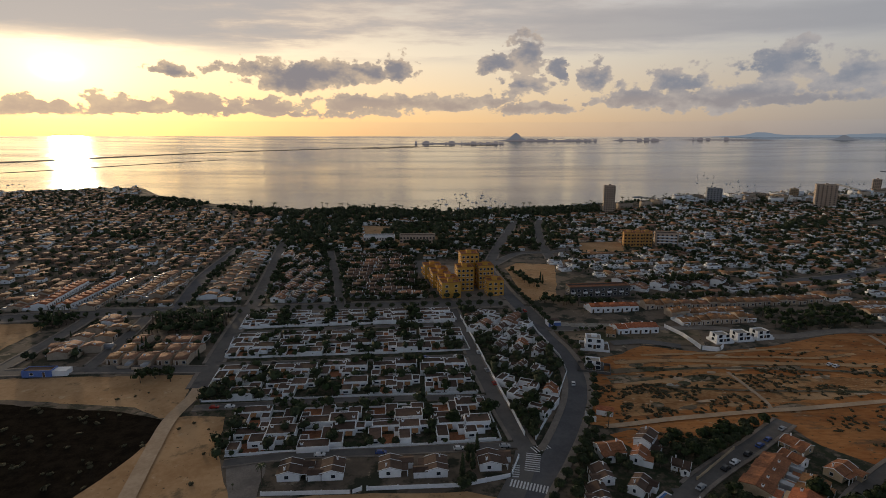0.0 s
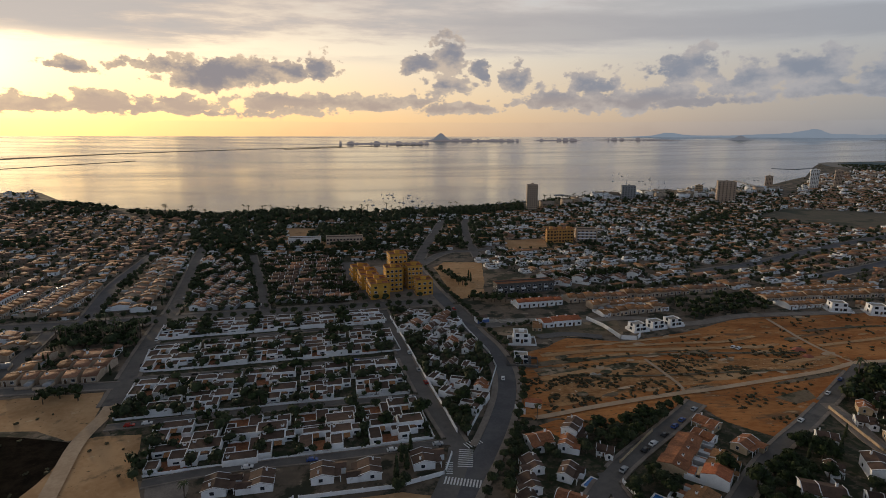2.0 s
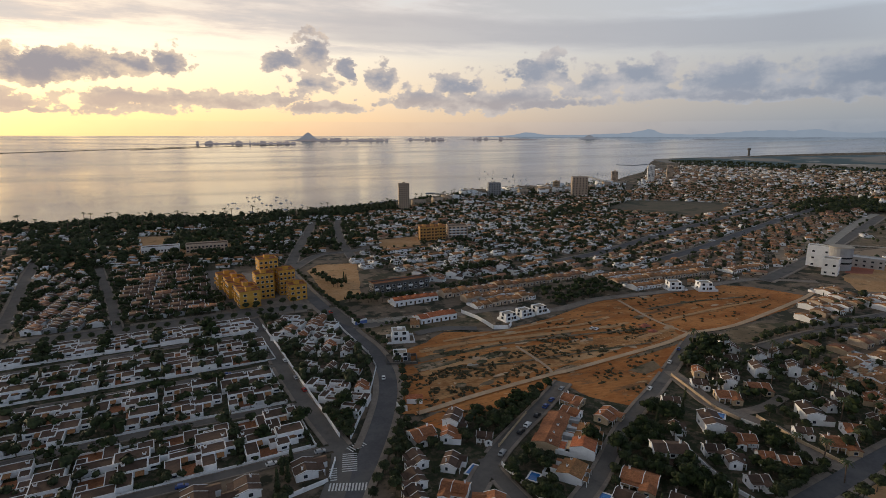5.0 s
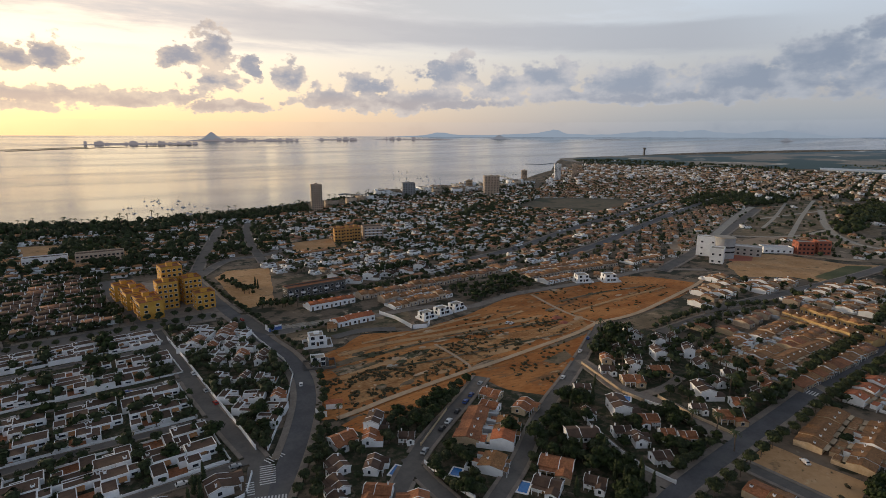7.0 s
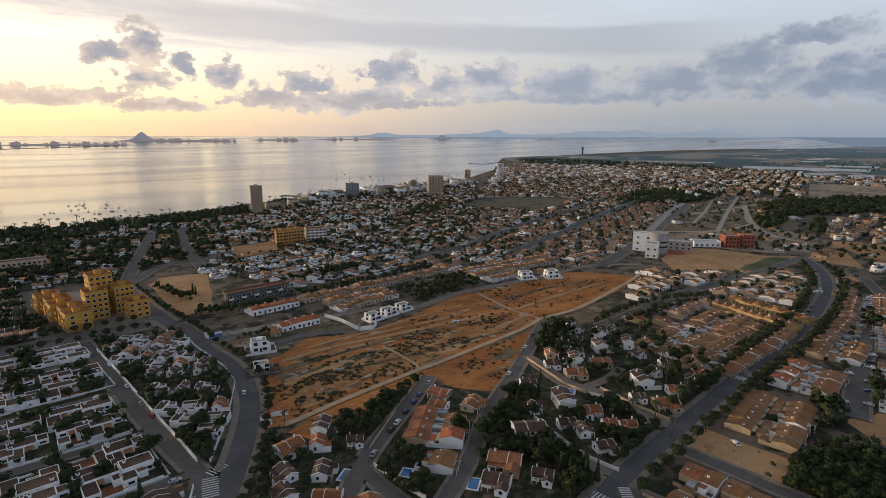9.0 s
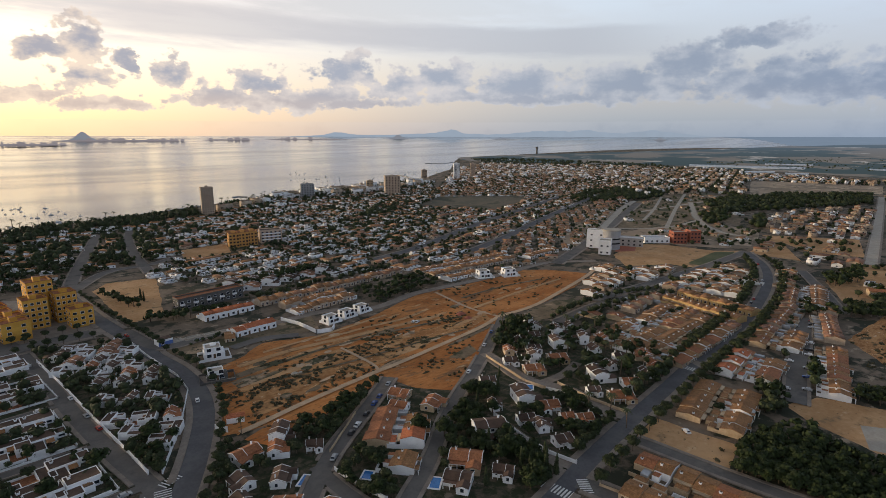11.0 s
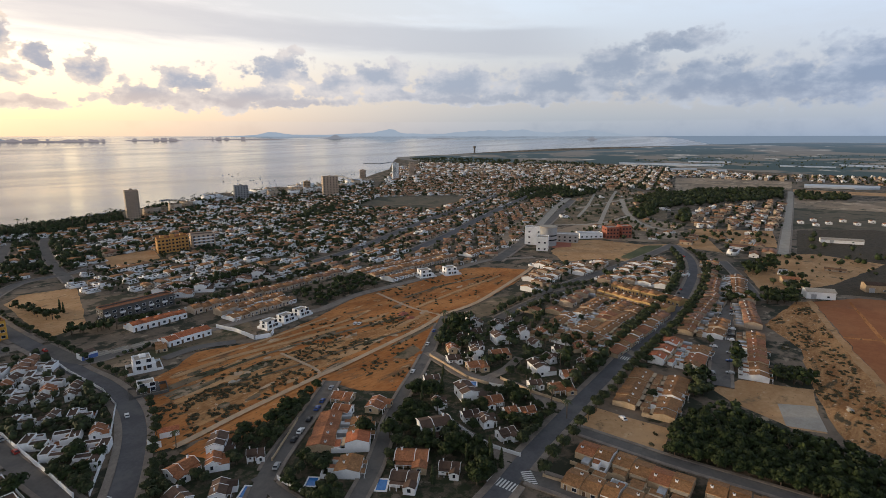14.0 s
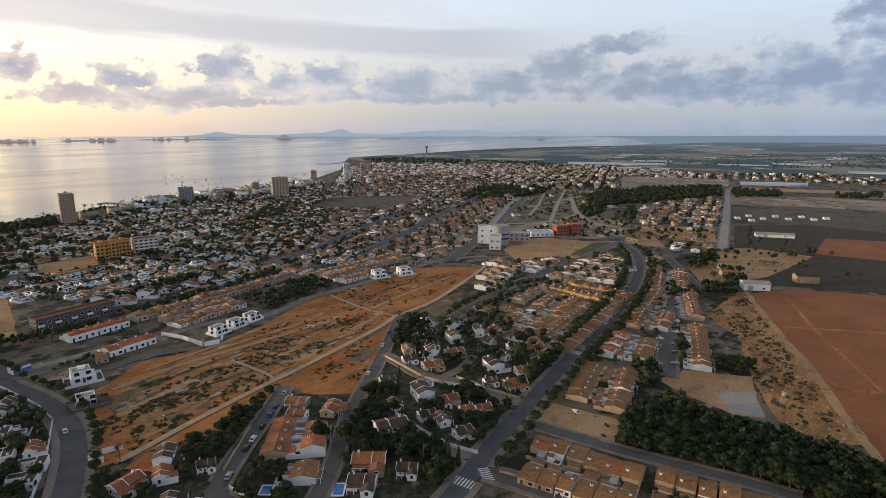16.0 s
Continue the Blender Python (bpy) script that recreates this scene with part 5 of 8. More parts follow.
def house(pattern, x, y, turn, sx=1.0, r=4.5, sy=1.0, sz=1.0):
    WANTED.append((pattern, x, y, turn, sx, sy, sz))
    claim(x, y, r)


PLAIN = {
    "white_gable": pack(plain_house(9, 8, 3.4, 0.4, "white_render", "clay_tile")),
    "white_brown": pack(plain_house(9, 8, 3.4, 0.34, "white_render", "brown_tile")),
    "white_low": pack(yard(plain_house(9, 7, 2.7, 0, "white_render", "flat_roof"), 9, 7)),
    "white_slope": pack(yard(plain_house(9, 7, 2.7, 0.26, "white_render", "brown_tile"), 9, 7)),
    "cream_low": pack(yard(plain_house(9, 7, 2.8, 0.26, "cream_render", "brown_tile"), 9, 7)),
    # two cream patterns with the shade of backlit walls in the colour
    "tan_low": pack(yard(plain_house(9, 7, 2.5, 0.26, "shaded_cream_render", "brown_tile"), 9, 7)),
    "tan_gable": pack(plain_house(9, 8, 2.9, 0.3, "shaded_cream_render", "clay_tile")),
    "white_flat": pack(plain_house(9, 8, 3.4, 0, "white_render", "flat_roof")),
    "white_two": pack(plain_house(9, 8, 6.0, 0, "white_render", "flat_roof")),
    "cream_gable": pack(plain_house(9, 8, 3.4, 0.4, "cream_render", "clay_tile")),
    "cream_brown": pack(plain_house(10, 8, 5.6, 0.34, "cream_render", "brown_tile")),
    "cream_flat": pack(plain_house(10, 9, 6.2, 0, "cream_render", "flat_roof")),
    "block": pack(plain_house(18, 10, 9.0, 0, "cream_render", "flat_roof", 5)),
    "white_block": pack(plain_house(20, 11, 9.5, 0, "white_render", "flat_roof", 5)),
}


# ---- kinds of tree ----
def icosphere(sub):
    bm = bmesh.new()
    bmesh.ops.create_icosphere(bm, subdivisions=sub, radius=1)
    v = np.array([q.co[:] for q in bm.verts])
    f = [tuple(q.index for q in face.verts) for face in bm.faces]
    bm.free()
    return v, f


BALLS = {k: icosphere(k) for k in (1, 2)}


def crown_shape(lumps, leaves, size, seed, mat, sub=1, core=0.86):
    """A crown: rough dark lumps set about with small leaf clumps, open at the edge."""
    rng = np.random.default_rng(seed)
    g = Geo(mat)
    for cx, cy, cz, rx, ry, rz in lumps:
        bv, bf = BALLS[sub]
        wob = core * (1 + 0.32 * (rng.random(len(bv)) - 0.5))
        v = bv * wob[:, None] * (rx, ry, rz) + (cx, cy, cz)
        n = len(g.v)
        g.v += [tuple(q) for q in v]
        g.f += [tuple(i + n for i in f) for f in bf]
        g.m += [mat] * len(bf)
    vol = np.array([q[3] * q[4] + q[3] * q[5] for q in lumps])
    for (cx, cy, cz, rx, ry, rz), share in zip(lumps, vol / vol.sum()):
        k = int(leaves * share)
        d = rng.normal(size=(k, 3))
        d /= np.linalg.norm(d, axis=1)[:, None]
        d[:, 2] = np.where(d[:, 2] < -0.45, -d[:, 2], d[:, 2])
        c = d * (0.86 + 0.26 * rng.random(k))[:, None] * (rx, ry, rz) + (cx, cy, cz)
        a = rng.normal(size=(k, 3)) + 0.4 * d
        a = np.cross(a, d)
        a /= np.linalg.norm(a, axis=1)[:, None] + 1e-6
        b = np.cross(d, a) + 0.5 * rng.normal(size=(k, 3))
        b /= np.linalg.norm(b, axis=1)[:, None] + 1e-6
        s = size * (0.6 + 0.8 * rng.random(k))[:, None]
        for p, u, w in zip(c, a * s, b * s):
            g.face([p - u, p - 0.6 * w, p + u, p + 0.8 * w])
    return g


def trunk_shape(h, r, limbs=4, lean=0.3):
    g = Geo("bark").tube(0, 0, -0.1, h, r, r * 0.6, 7, None, lean * 0.4, lean * 0.2)
    for k in range(limbs):
        a = 2 * math.pi * k / limbs + 0.4
        g.tube(lean * 0.35, lean * 0.18, h * 0.8, h * 1.45, r * 0.5, r * 0.2, 5, None, math.cos(a) * h * 0.45, math.sin(a) * h * 0.45)
    return g


def palm_crown(n, length, seed):
    rng = random.Random(seed)
    g = Geo("palm_leaf")
    for k in range(n):
        a = 2 * math.pi * k / n + rng.uniform(-0.2, 0.2)
        rise = rng.uniform(-0.1, 0.9)
        c, s = math.cos(a), math.sin(a)
        prev = None
        for j in range(5):
            t = j / 4
            r, z = length * t * (1 - 0.15 * t), length * (rise * t - (0.55 + rise * 0.55) * t * t)
            w = 0.34 * (1 - t) + 0.06 if j else 0.12
            now = ((r * c - w * s, r * s + w * c, z - 0.12), (r * c, r * s, z), (r * c + w * s, r * s - w * c, z - 0.12))
            if prev:
                g.face([prev[0], prev[1], now[1], now[0]])
                g.face([prev[1], prev[2], now[2], now[1]])
            prev = now
    return g


def lumps_round(r, h, seed):
    rng = random.Random(seed)
    out = [(0, 0, h, r * 0.8, r * 0.8, r * 0.7)]
    for k in range(5):
        a = 2 * math.pi * k / 5 + rng.uniform(-0.4, 0.4)
        out.append((math.cos(a) * r * 0.5, math.sin(a) * r * 0.5, h + rng.uniform(-0.25, 0.3) * r, r * rng.uniform(0.45, 0.62), r * rng.uniform(0.45, 0.62), r * rng.uniform(0.4, 0.55)))
    return out


def lumps_pine(r, h, seed):
    rng = random.Random(seed)
    out = []
    for k in range(7):
        a = 2 * math.pi * k / 7 + rng.uniform(-0.4, 0.4)
        q = r * rng.uniform(0.35, 0.68)
        out.append((math.cos(a) * q, math.sin(a) * q, h + rng.uniform(-0.9, 0.8), r * rng.uniform(0.36, 0.5), r * rng.uniform(0.36, 0.5), r * rng.uniform(0.26, 0.36)))
    out.append((0, 0, h + 1.0, r * 0.5, r * 0.5, r * 0.4))
    return out


def tall_lumps(r, h, seed):
    return [(0, 0, h * (0.16 + 0.15 * k), r * (1 - 0.13 * k), r * (1 - 0.13 * k), h * 0.16) for k in range(6)]


TREES = {
    "pine_a": ("pine_tree", "broad dark green pine with an uneven crown", "tree", "pines", [("trunk", trunk_shape(2.0, 0.26)), ("crown", crown_shape(lumps_pine(3.5, 3.9, 1), 560, 0.42, 1, "leaf_pine"))]),
    "pine_b": ("pine_tree", "rounded dark green pine with a dense crown", "tree", "pines", [("trunk", trunk_shape(1.7, 0.22)), ("crown", crown_shape(lumps_pine(2.9, 3.2, 2), 480, 0.38, 2, "leaf_pine"))]),
    "pine_c": ("pine_tree", "tall dark pine with a flat crown", "tree", "pines", [("trunk", trunk_shape(2.6, 0.28)), ("crown", crown_shape(lumps_pine(3.3, 5.0, 3), 540, 0.42, 3, "leaf_pine"))]),
    "round_a": ("garden_tree", "dark green leafy garden tree", "tree", "garden trees", [("trunk", trunk_shape(1.9, 0.18)), ("crown", crown_shape(lumps_round(2.6, 3.4, 4), 420, 0.42, 4, "leaf_dark"))]),
    "round_b": ("garden_tree", "low dark green leafy garden tree", "tree", "garden trees", [("trunk", trunk_shape(1.4, 0.15)), ("crown", crown_shape(lumps_round(2.0, 2.4, 5), 340, 0.36, 5, "leaf_dark"))]),
    "street": ("street_tree", "small clipped street tree with a round dark crown", "tree", "street trees", [("trunk", trunk_shape(2.0, 0.13)), ("crown", crown_shape(lumps_round(1.9, 3.1, 6), 330, 0.34, 6, "leaf_dark"))]),
    "cypress": ("cypress_tree", "slim dark green cypress", "tree", "cypresses", [("trunk", Geo("bark").tube(0, 0, -0.1, 1.6, 0.2, 0.14)), ("crown", crown_shape(tall_lumps(1.15, 9.0, 7), 360, 0.32, 7, "leaf_dark"))]),
    "palm": ("palm_tree", "palm with a thin trunk and drooping fronds", "palm", "palms", [("trunk", Geo("bark").tube(0, 0, -0.1, 4.2, 0.24, 0.19, 7, None, 0.2, 0.1).tube(0.2, 0.1, 4.2, 8.0, 0.19, 0.2, 7, None, 0.1, 0.1)),
                                                                                      ("crown", Geo("palm_leaf").add(palm_crown(18, 2.6, 3), pose(0.3, 0.2, 8.0)))]),
}
COPSE = {
    "pine": [pack(crown_shape(lumps_pine(3.6, 3.4, 11 + k)[::3], 30, 0.95, 11 + k, "leaf_pine").add(Geo("bark").tube(0, 0, -0.2, 3.0, 0.3, 0.2, 4))) for k in range(4)],
    "round": [pack(crown_shape(lumps_round(2.7, 3.0, 21 + k)[:2], 26, 0.75, 21 + k, "leaf_dark").add(Geo("bark").tube(0, 0, -0.2, 2.4, 0.2, 0.14, 4))) for k in range(4)],
    "tuft": [pack(crown_shape([(0, 0, 2.6, 2.4 + 0.3 * k, 2.6, 2.0 + 0.3 * k)], 16, 0.9, 51 + k, "leaf_dark" if k % 2 else "leaf_pine")) for k in range(4)],
    "palm": [pack(Geo("bark").tube(0, 0, -0.1, 8.0, 0.25, 0.2, 4).add(palm_crown(9, 2.8, 5), pose(0, 0, 8.0)))],
    "cypress": [pack(crown_shape(tall_lumps(1.2, 9.0, 8)[::3], 24, 0.5, 31, "leaf_dark"))],
    "bush": [pack(crown_shape([(0, 0, 0.25, 0.9, 0.9, 0.5)], 12, 0.4, 41 + k, "dry_bush", 1)) for k in range(3)],
}
PLANTED = []


def tree(pattern, x, y, s=1.0):
    PLANTED.append((pattern, x, y, random.uniform(0, 360), s * random.uniform(0.85, 1.15)))


# ---- layouts ----
def row(pattern, a, b, side=1, width=5.6, scatter=0.0, r=4.6, gap=0.0, jump=0.0):
    """Houses side by side from a to b; side turns their backs to one side or the other. pattern: one name or several."""
    a, b = Vector(a), Vector(b)
    n = max(1, round((b - a).length / (width + gap)))
    d = (b - a).normalized()
    turn = math.degrees(math.atan2(d.y, d.x)) + (180 if side < 0 else 0)
    names = pattern.split()
    for i in range(n):
        p = a.lerp(b, (i + 0.5) / n)
        j = random.uniform(-jump, jump)
        house(random.choice(names), p.x - d.y * j, p.y + d.x * j, turn + random.uniform(-scatter, scatter), (b - a).length / n / (width + gap) if not gap else 1.0, r, random.uniform(0.86, 1.04), random.uniform(0.82, 1.06))


def garden(poly, count, kinds, s=(0.7, 1.1), room=1.4):
    """Trees strewn over a plot, clear of houses and streets."""
    x0, y0, x1, y1 = span(poly)
    names = kinds.split()
    tries = 0
    while count > 0 and tries < 4000:
        tries += 1
        x, y = random.uniform(x0, x1), random.uniform(y0, y1)
        if inside(x, y, poly) and vacant(x, y, room) and road_gap(x, y) > 1.3:
            tree(random.choice(names), x, y, random.uniform(*s))
            claim(x, y, 0.9)
            count -= 1


def avenue_trees(line, off, every, kind, s=1.0, lo=0.0, hi=1.0):
    side = beside(line, off)
    run, due = 0.0, every / 2
    total = sum((b - a).length for a, b in zip(side, side[1:]))
    for a, b in zip(side, side[1:]):
        n = (b - a).length
        while due < run + n:
            if lo * total <= due <= hi * total:
                p = a.lerp(b, (due - run) / n)
                tree(kind, p.x + random.uniform(-0.4, 0.4), p.y + random.uniform(-0.4, 0.4), s)
            due += every * random.uniform(0.85, 1.15)
        run += n


TOWN, WOOD = Bulk(), Bulk()


def district(poly, turn, px, py, styles, woods, fill=0.9, leafy=0.5, jitter=1.6, size=1.0, free=False):
    """Streets of far houses on a grid turned by so many degrees, with trees between them."""
    names, kinds = styles.split(), woods.split()
    x0, y0, x1, y1 = span(poly)
    cx, cy = (x0 + x1) / 2, (y0 + y1) / 2
    reach = math.hypot(x1 - x0, y1 - y0) / 2
    c, s = math.cos(radians(turn)), math.sin(radians(turn))
    i, u = 0, -reach
    while u < reach:
        v, j = -reach, 0
        while v < reach:
            # every third row is a street
            lane = v + (0.28 * py if j % 2 else 0)
            x = cx + c * u - s * lane + random.uniform(-jitter, jitter)
            y = cy + s * u + c * lane + random.uniform(-jitter, jitter)
            v += py
            j += 1
            if not inside(x, y, poly):
                continue
            if math.hypot(x, y) > coast(math.degrees(math.atan2(x, y))) - 14:
                continue
            if random.random() < fill and (free or not in_lot(x, y)) and vacant(x, y, 5.5 * size) and road_gap(x, y) > 6.0 * size:
                X, Y, Z, k = sheet(x, y)
                q = random.uniform(0.8, 1.15) * size * k
                TOWN.add(PLAIN[random.choice(names)], X, Y, Z, radians(turn + random.choice((0, 0, 0, 90)) + random.uniform(-4, 4)), q * random.uniform(1.0, 1.9), q * random.uniform(0.9, 1.2), size * k * random.uniform(0.8, 1.1))
                claim(x, y, 4.4 * size)
            for _ in range(int(leafy * 2 + random.random())):
                tx, ty = x + random.uniform(-px, px) * 0.7, y + random.uniform(-py, py) * 0.7
                if vacant(tx, ty, 1.0) and (free or not in_lot(tx, ty)) and road_gap(tx, ty) > 1.0:
                    far_tree(random.choice(kinds), tx, ty, random.uniform(0.6, 1.15) * size)
        u += px
        i += 1


def far_tree(kind, x, y, s=1.0):
    X, Y, Z, k = sheet(x, y)
    if math.hypot(x, y) > coast(math.degrees(math.atan2(x, y))) - 6:
        return
    if math.hypot(x, y) > 520 and kind in ("pine", "round"):
        kind = "tuft"
    WOOD.add(random.choice(COPSE[kind]), X, Y, Z, random.uniform(0, 6.28), s * k * random.uniform(0.85, 1.2), s * k * random.uniform(0.85, 1.2), s * k * random.uniform(0.8, 1.2))


def wood(poly, every, kinds, s=(0.8, 1.2)):
    x0, y0, x1, y1 = span(poly)
    names = kinds.split()
    for _ in range(int((x1 - x0) * (y1 - y0) / every ** 2)):
        x, y = random.uniform(x0, x1), random.uniform(y0, y1)
        if inside(x, y, poly) and vacant(x, y, 1.0) and road_gap(x, y) > 1.0:
            far_tree(random.choice(names), x, y, random.uniform(*s))


def wall_run(pts, h=1.5, w=0.25, mat="white_render", label="white rendered garden wall beside the street", name="garden_wall", z=0.0):
    """A garden wall along a line."""
    line = [Vector(p) for p in pts]
    a, b = beside(line, -w / 2), beside(line, w / 2)
    g = Geo(mat)
    for i in range(len(line) - 1):
        ring = [a[i], b[i], b[i + 1], a[i + 1]]
        g.solid([(p.x, p.y, z) for p in ring], [(p.x, p.y, h) for p in ring])
    for i in range(len(line) - 1):
        k = max(1, int((line[i + 1] - line[i]).length / 7))
        for j in range(k + 1):
            p = line[i].lerp(line[i + 1], j / k)
            g.box(p.x - 0.2, p.y - 0.2, z, p.x + 0.2, p.y + 0.2, h + 0.18)
    return tagged(new(name, g.mesh(name)), label, "garden wall")

# ---- special buildings first, so that the houses keep clear of them ----
def flats(name, label, x, y, turn, w, d, storeys, wall, roof="clay_tile", high=3.0, cols=4, balcony=True, crown=True, group="flats", trim="white_render", side_cols=2):
    """A block of flats: walls, roof with a tiled rim, a window for each flat, balconies on the front."""
    root = thing(name, label, "building", group, at=pose(x, y, 0, 0, 0, turn))
    h = storeys * high + 0.5
    part("wall", Geo(wall).box(-w / 2, -d / 2, 0, w / 2, d / 2, h), root)
    part("roof", Geo(roof).box(-w / 2 + 0.35, -d / 2 + 0.35, h, w / 2 - 0.35, d / 2 - 0.35, h + 0.08), root)
    part("parapet", Geo(wall).rim(-w / 2, -d / 2, w / 2, d / 2, h, h + 0.8, 0.35), root)
    if roof == "clay_tile":
        part("coping", Geo(roof).rim(-w / 2 - 0.15, -d / 2 - 0.15, w / 2 + 0.15, d / 2 + 0.15, h + 0.8, h + 0.98, 0.6), root)
    if crown:
        part("stair_tower", Geo(wall).box(-1.6, -1.6, h, 1.6, 1.6, h + 2.6, None, roof), root)
    wide = min(1.7, w / cols * 0.55)
    pane = window_shape(wide, 1.3).mesh("window")
    deck = Geo(trim)
    deck.box(-wide / 2 - 0.5, -1.2, 0, wide / 2 + 0.5, 0, 0.16).box(-wide / 2 - 0.5, -1.2, 0.16, wide / 2 + 0.5, -1.1, 1.05).box(-wide / 2 - 0.5, -1.1, 0.16, -wide / 2 - 0.4, 0, 1.05).box(wide / 2 + 0.4, -1.1, 0.16, wide / 2 + 0.5, 0, 1.05)
    deck = deck.mesh("balcony")
    if math.hypot(x, y) > 420:  # far off: the openings in one mesh
        face = Geo("dark_glass")
        for k in range(storeys):
            z = k * high + 1.2
            for i in range(cols):
                px = -w / 2 + (i + 0.5) * w / cols
                for py, s in ((-d / 2, -1), (d / 2, 1)):
                    face.box(px - wide / 2, min(py, py + s * 0.06), z, px + wide / 2, max(py, py + s * 0.06), z + 1.4)
            for i in range(side_cols):
                py = -d / 2 + (i + 0.5) * d / side_cols
                for px, s in ((-w / 2, -1), (w / 2, 1)):
                    face.box(min(px, px + s * 0.06), py - 0.7, z, max(px, px + s * 0.06), py + 0.7, z + 1.4)
            if balcony and k:
                face.box(-w * 0.42, -d / 2 - 1.0, z - 1.0, w * 0.42, -d / 2, z - 0.1, trim)
        tagged(part("glazing", face, root), kind="stuff")
        storeys = 0
    for k in range(storeys):
        z = k * high + 1.2
        for i in range(cols):
            px = -w / 2 + (i + 0.5) * w / cols
            part("window", pane, root, "", pose(px, -d / 2, z))
            part("window", pane, root, "", pose(px, d / 2, z, 0, 0, 180))
            if balcony and k and i % 2 == 0:
                part("balcony", deck, root, "", pose(px, -d / 2, z - 1.0))
        for i in range(side_cols):
            py = -d / 2 + (i + 0.5) * d / side_cols
            part("window", pane, root, "", pose(-w / 2, py, z, 0, 0, 270))
            part("window", pane, root, "", pose(w / 2, py, z, 0, 0, 90))
    for i in range(int(w // 4)):
        for j in range(int(d // 4)):
            claim(x - w / 2 + 4 * i, y - d / 2 + 4 * j, 4)
    claim(x, y, max(w, d) / 2)
    return root


def cube_house(name, label, x, y, turn, w, d, h, wall, wall2, yard, tower=False):
    """A modern house of plain cubes on a walled plot."""
    root = thing(name, label, "house", at=pose(x, y, 0, 0, 0, turn))
    part("wall", Geo(wall).box(-w / 2, -d / 2, 0, w / 2, d / 2, h * 0.55), root)
    part("upper_wall", Geo(wall2).box(-w / 2 + 0.3, -d / 2 + 0.5, h * 0.55, w / 2 - 1.6, d / 2 - 0.1, h), root)
    part("roof", Geo("concrete_slab").box(-w / 2 + 1.1, -d / 2 + 0.9, h, w / 2 - 1.9, d / 2 - 0.7, h + 0.06), root)
    part("parapet", Geo(wall2).rim(-w / 2 + 0.3, -d / 2 + 0.5, w / 2 - 1.6, d / 2 - 0.1, h, h + 0.5, 0.25), root)
    if tower:
        part("stair_tower", Geo(wall2).box(-1.4, 0.4, h, 1.2, 2.8, h + 1.0), root)
    part("plot_wall", Geo(wall).rim(-w / 2 - yard, -d / 2 - yard, w / 2 + yard, d / 2 + 1, 0, 1.1, 0.25), root)
    part("terrace", Geo("concrete_slab").box(-w / 2 - yard + 0.3, -d / 2 - yard + 0.3, 0, w / 2 + yard - 0.3, -d / 2, 0.12), root)
    pane = window_shape(1.8, 1.5).mesh("window")
    for z in (0.9, h * 0.55 + 0.8):
        off = 0 if z < 2 else 0.5
        for px in (-w / 4, w / 5):
            part("window", pane, root, "", pose(px, -d / 2 + off, z))
        part("window", pane, root, "", pose(-w / 2 + (0 if z < 2 else 0.3), 0, z, 0, 0, 270))
        part("window", pane, root, "", pose(w / 2 - (0 if z < 2 else 1.6), 0, z, 0, 0, 90))
    part("door", door_shape(1.1, 2.2), root, "", pose(0, -d / 2, 0.12))
    claim(x, y, w / 2 + yard)
    return root


# the ochre flats by the avenue
for k in range(5):
    flats("ochre_flats", "ochre low block of flats with terracotta roof edges", -8.0 + 3.1 * k + (1.6 if k % 2 else 0), 384 - 12.0 * k, -78, 9.2, 12, 3, "ochre_render", "clay_tile", 3.0, 3, True, True, "ochre flats", "ochre_render")
flats("ochre_tower", "tall ochre tower of flats with balconies", 17.5, 368, 8, 12, 12, 7, "ochre_render", "clay_tile", 3.0, 4, True, True, "ochre flats", "ochre_render")
flats("ochre_tower", "ochre tower of flats with a lower front", 14.0, 353, 8, 11, 11, 5, "ochre_render", "clay_tile", 3.0, 4, True, True, "ochre flats", "ochre_render")
flats("ochre_tower", "ochre tower of flats beside the tall one", 28.0, 358, 8, 10, 11, 5, "ochre_render", "clay_tile", 3.0, 4, True, True, "ochre flats", "ochre_render")
flats("ochre_flats", "ochre low block of flats at the corner", 33.0, 342, 8, 10.5, 10, 3, "ochre_render", "clay_tile", 3.0, 3, True, True, "ochre flats", "ochre_render")
# orange flats farther on
for k in range(3):
    flats("orange_flats", "orange block of flats among gardens", 173 + 8.6 * k, 503 + 0.6 * k, -12, 9.2, 13, 4, "orange_render", "clay_tile", 3.0, 3, True, True, "orange flats", "orange_render")
flats("tan_flats", "tan block of flats behind the orange ones", 209, 505, -12, 20, 12, 4, "tan_render", "flat_roof", 2.8, 5, True, False, "orange flats")
# towers on the shore
for x, y, w, h, wall, label, st in ((222, 731.2, 14.6, 35.4, "tan_render", "tall tan tower block on the shore", 12),
                                    (419.6, 848.1, 21.4, 21.4, "grey_render", "dark glazed tower block on the shore", 7),
                                    (560.4, 874.8, 11.7, 18.1, "cream_render", "small orange-tan tower block on the shore", 6),
                                    (555.6, 795.1, 26.0, 31.7, "tan_render", "broad pale tan tower block on the shore", 11),
                                    (765.9, 970.2, 12.6, 26.1, "tan_render", "slim brownish tower block on the shore", 10),
                                    (875.2, 984.2, 14.7, 36.7, "white_render", "white tower block at the harbour", 14),
                                    (947.7, 1005.1, 12.5, 34.1, "tan_render", "tan tower block at the harbour", 12)):
    flats("tower_block", label, x, y, -math.degrees(math.atan2(x, y)) + 8, w, w * 0.7, st, wall, "flat_roof", (h - 0.5) / st, 5, True, True, "shore towers", wall, 3)
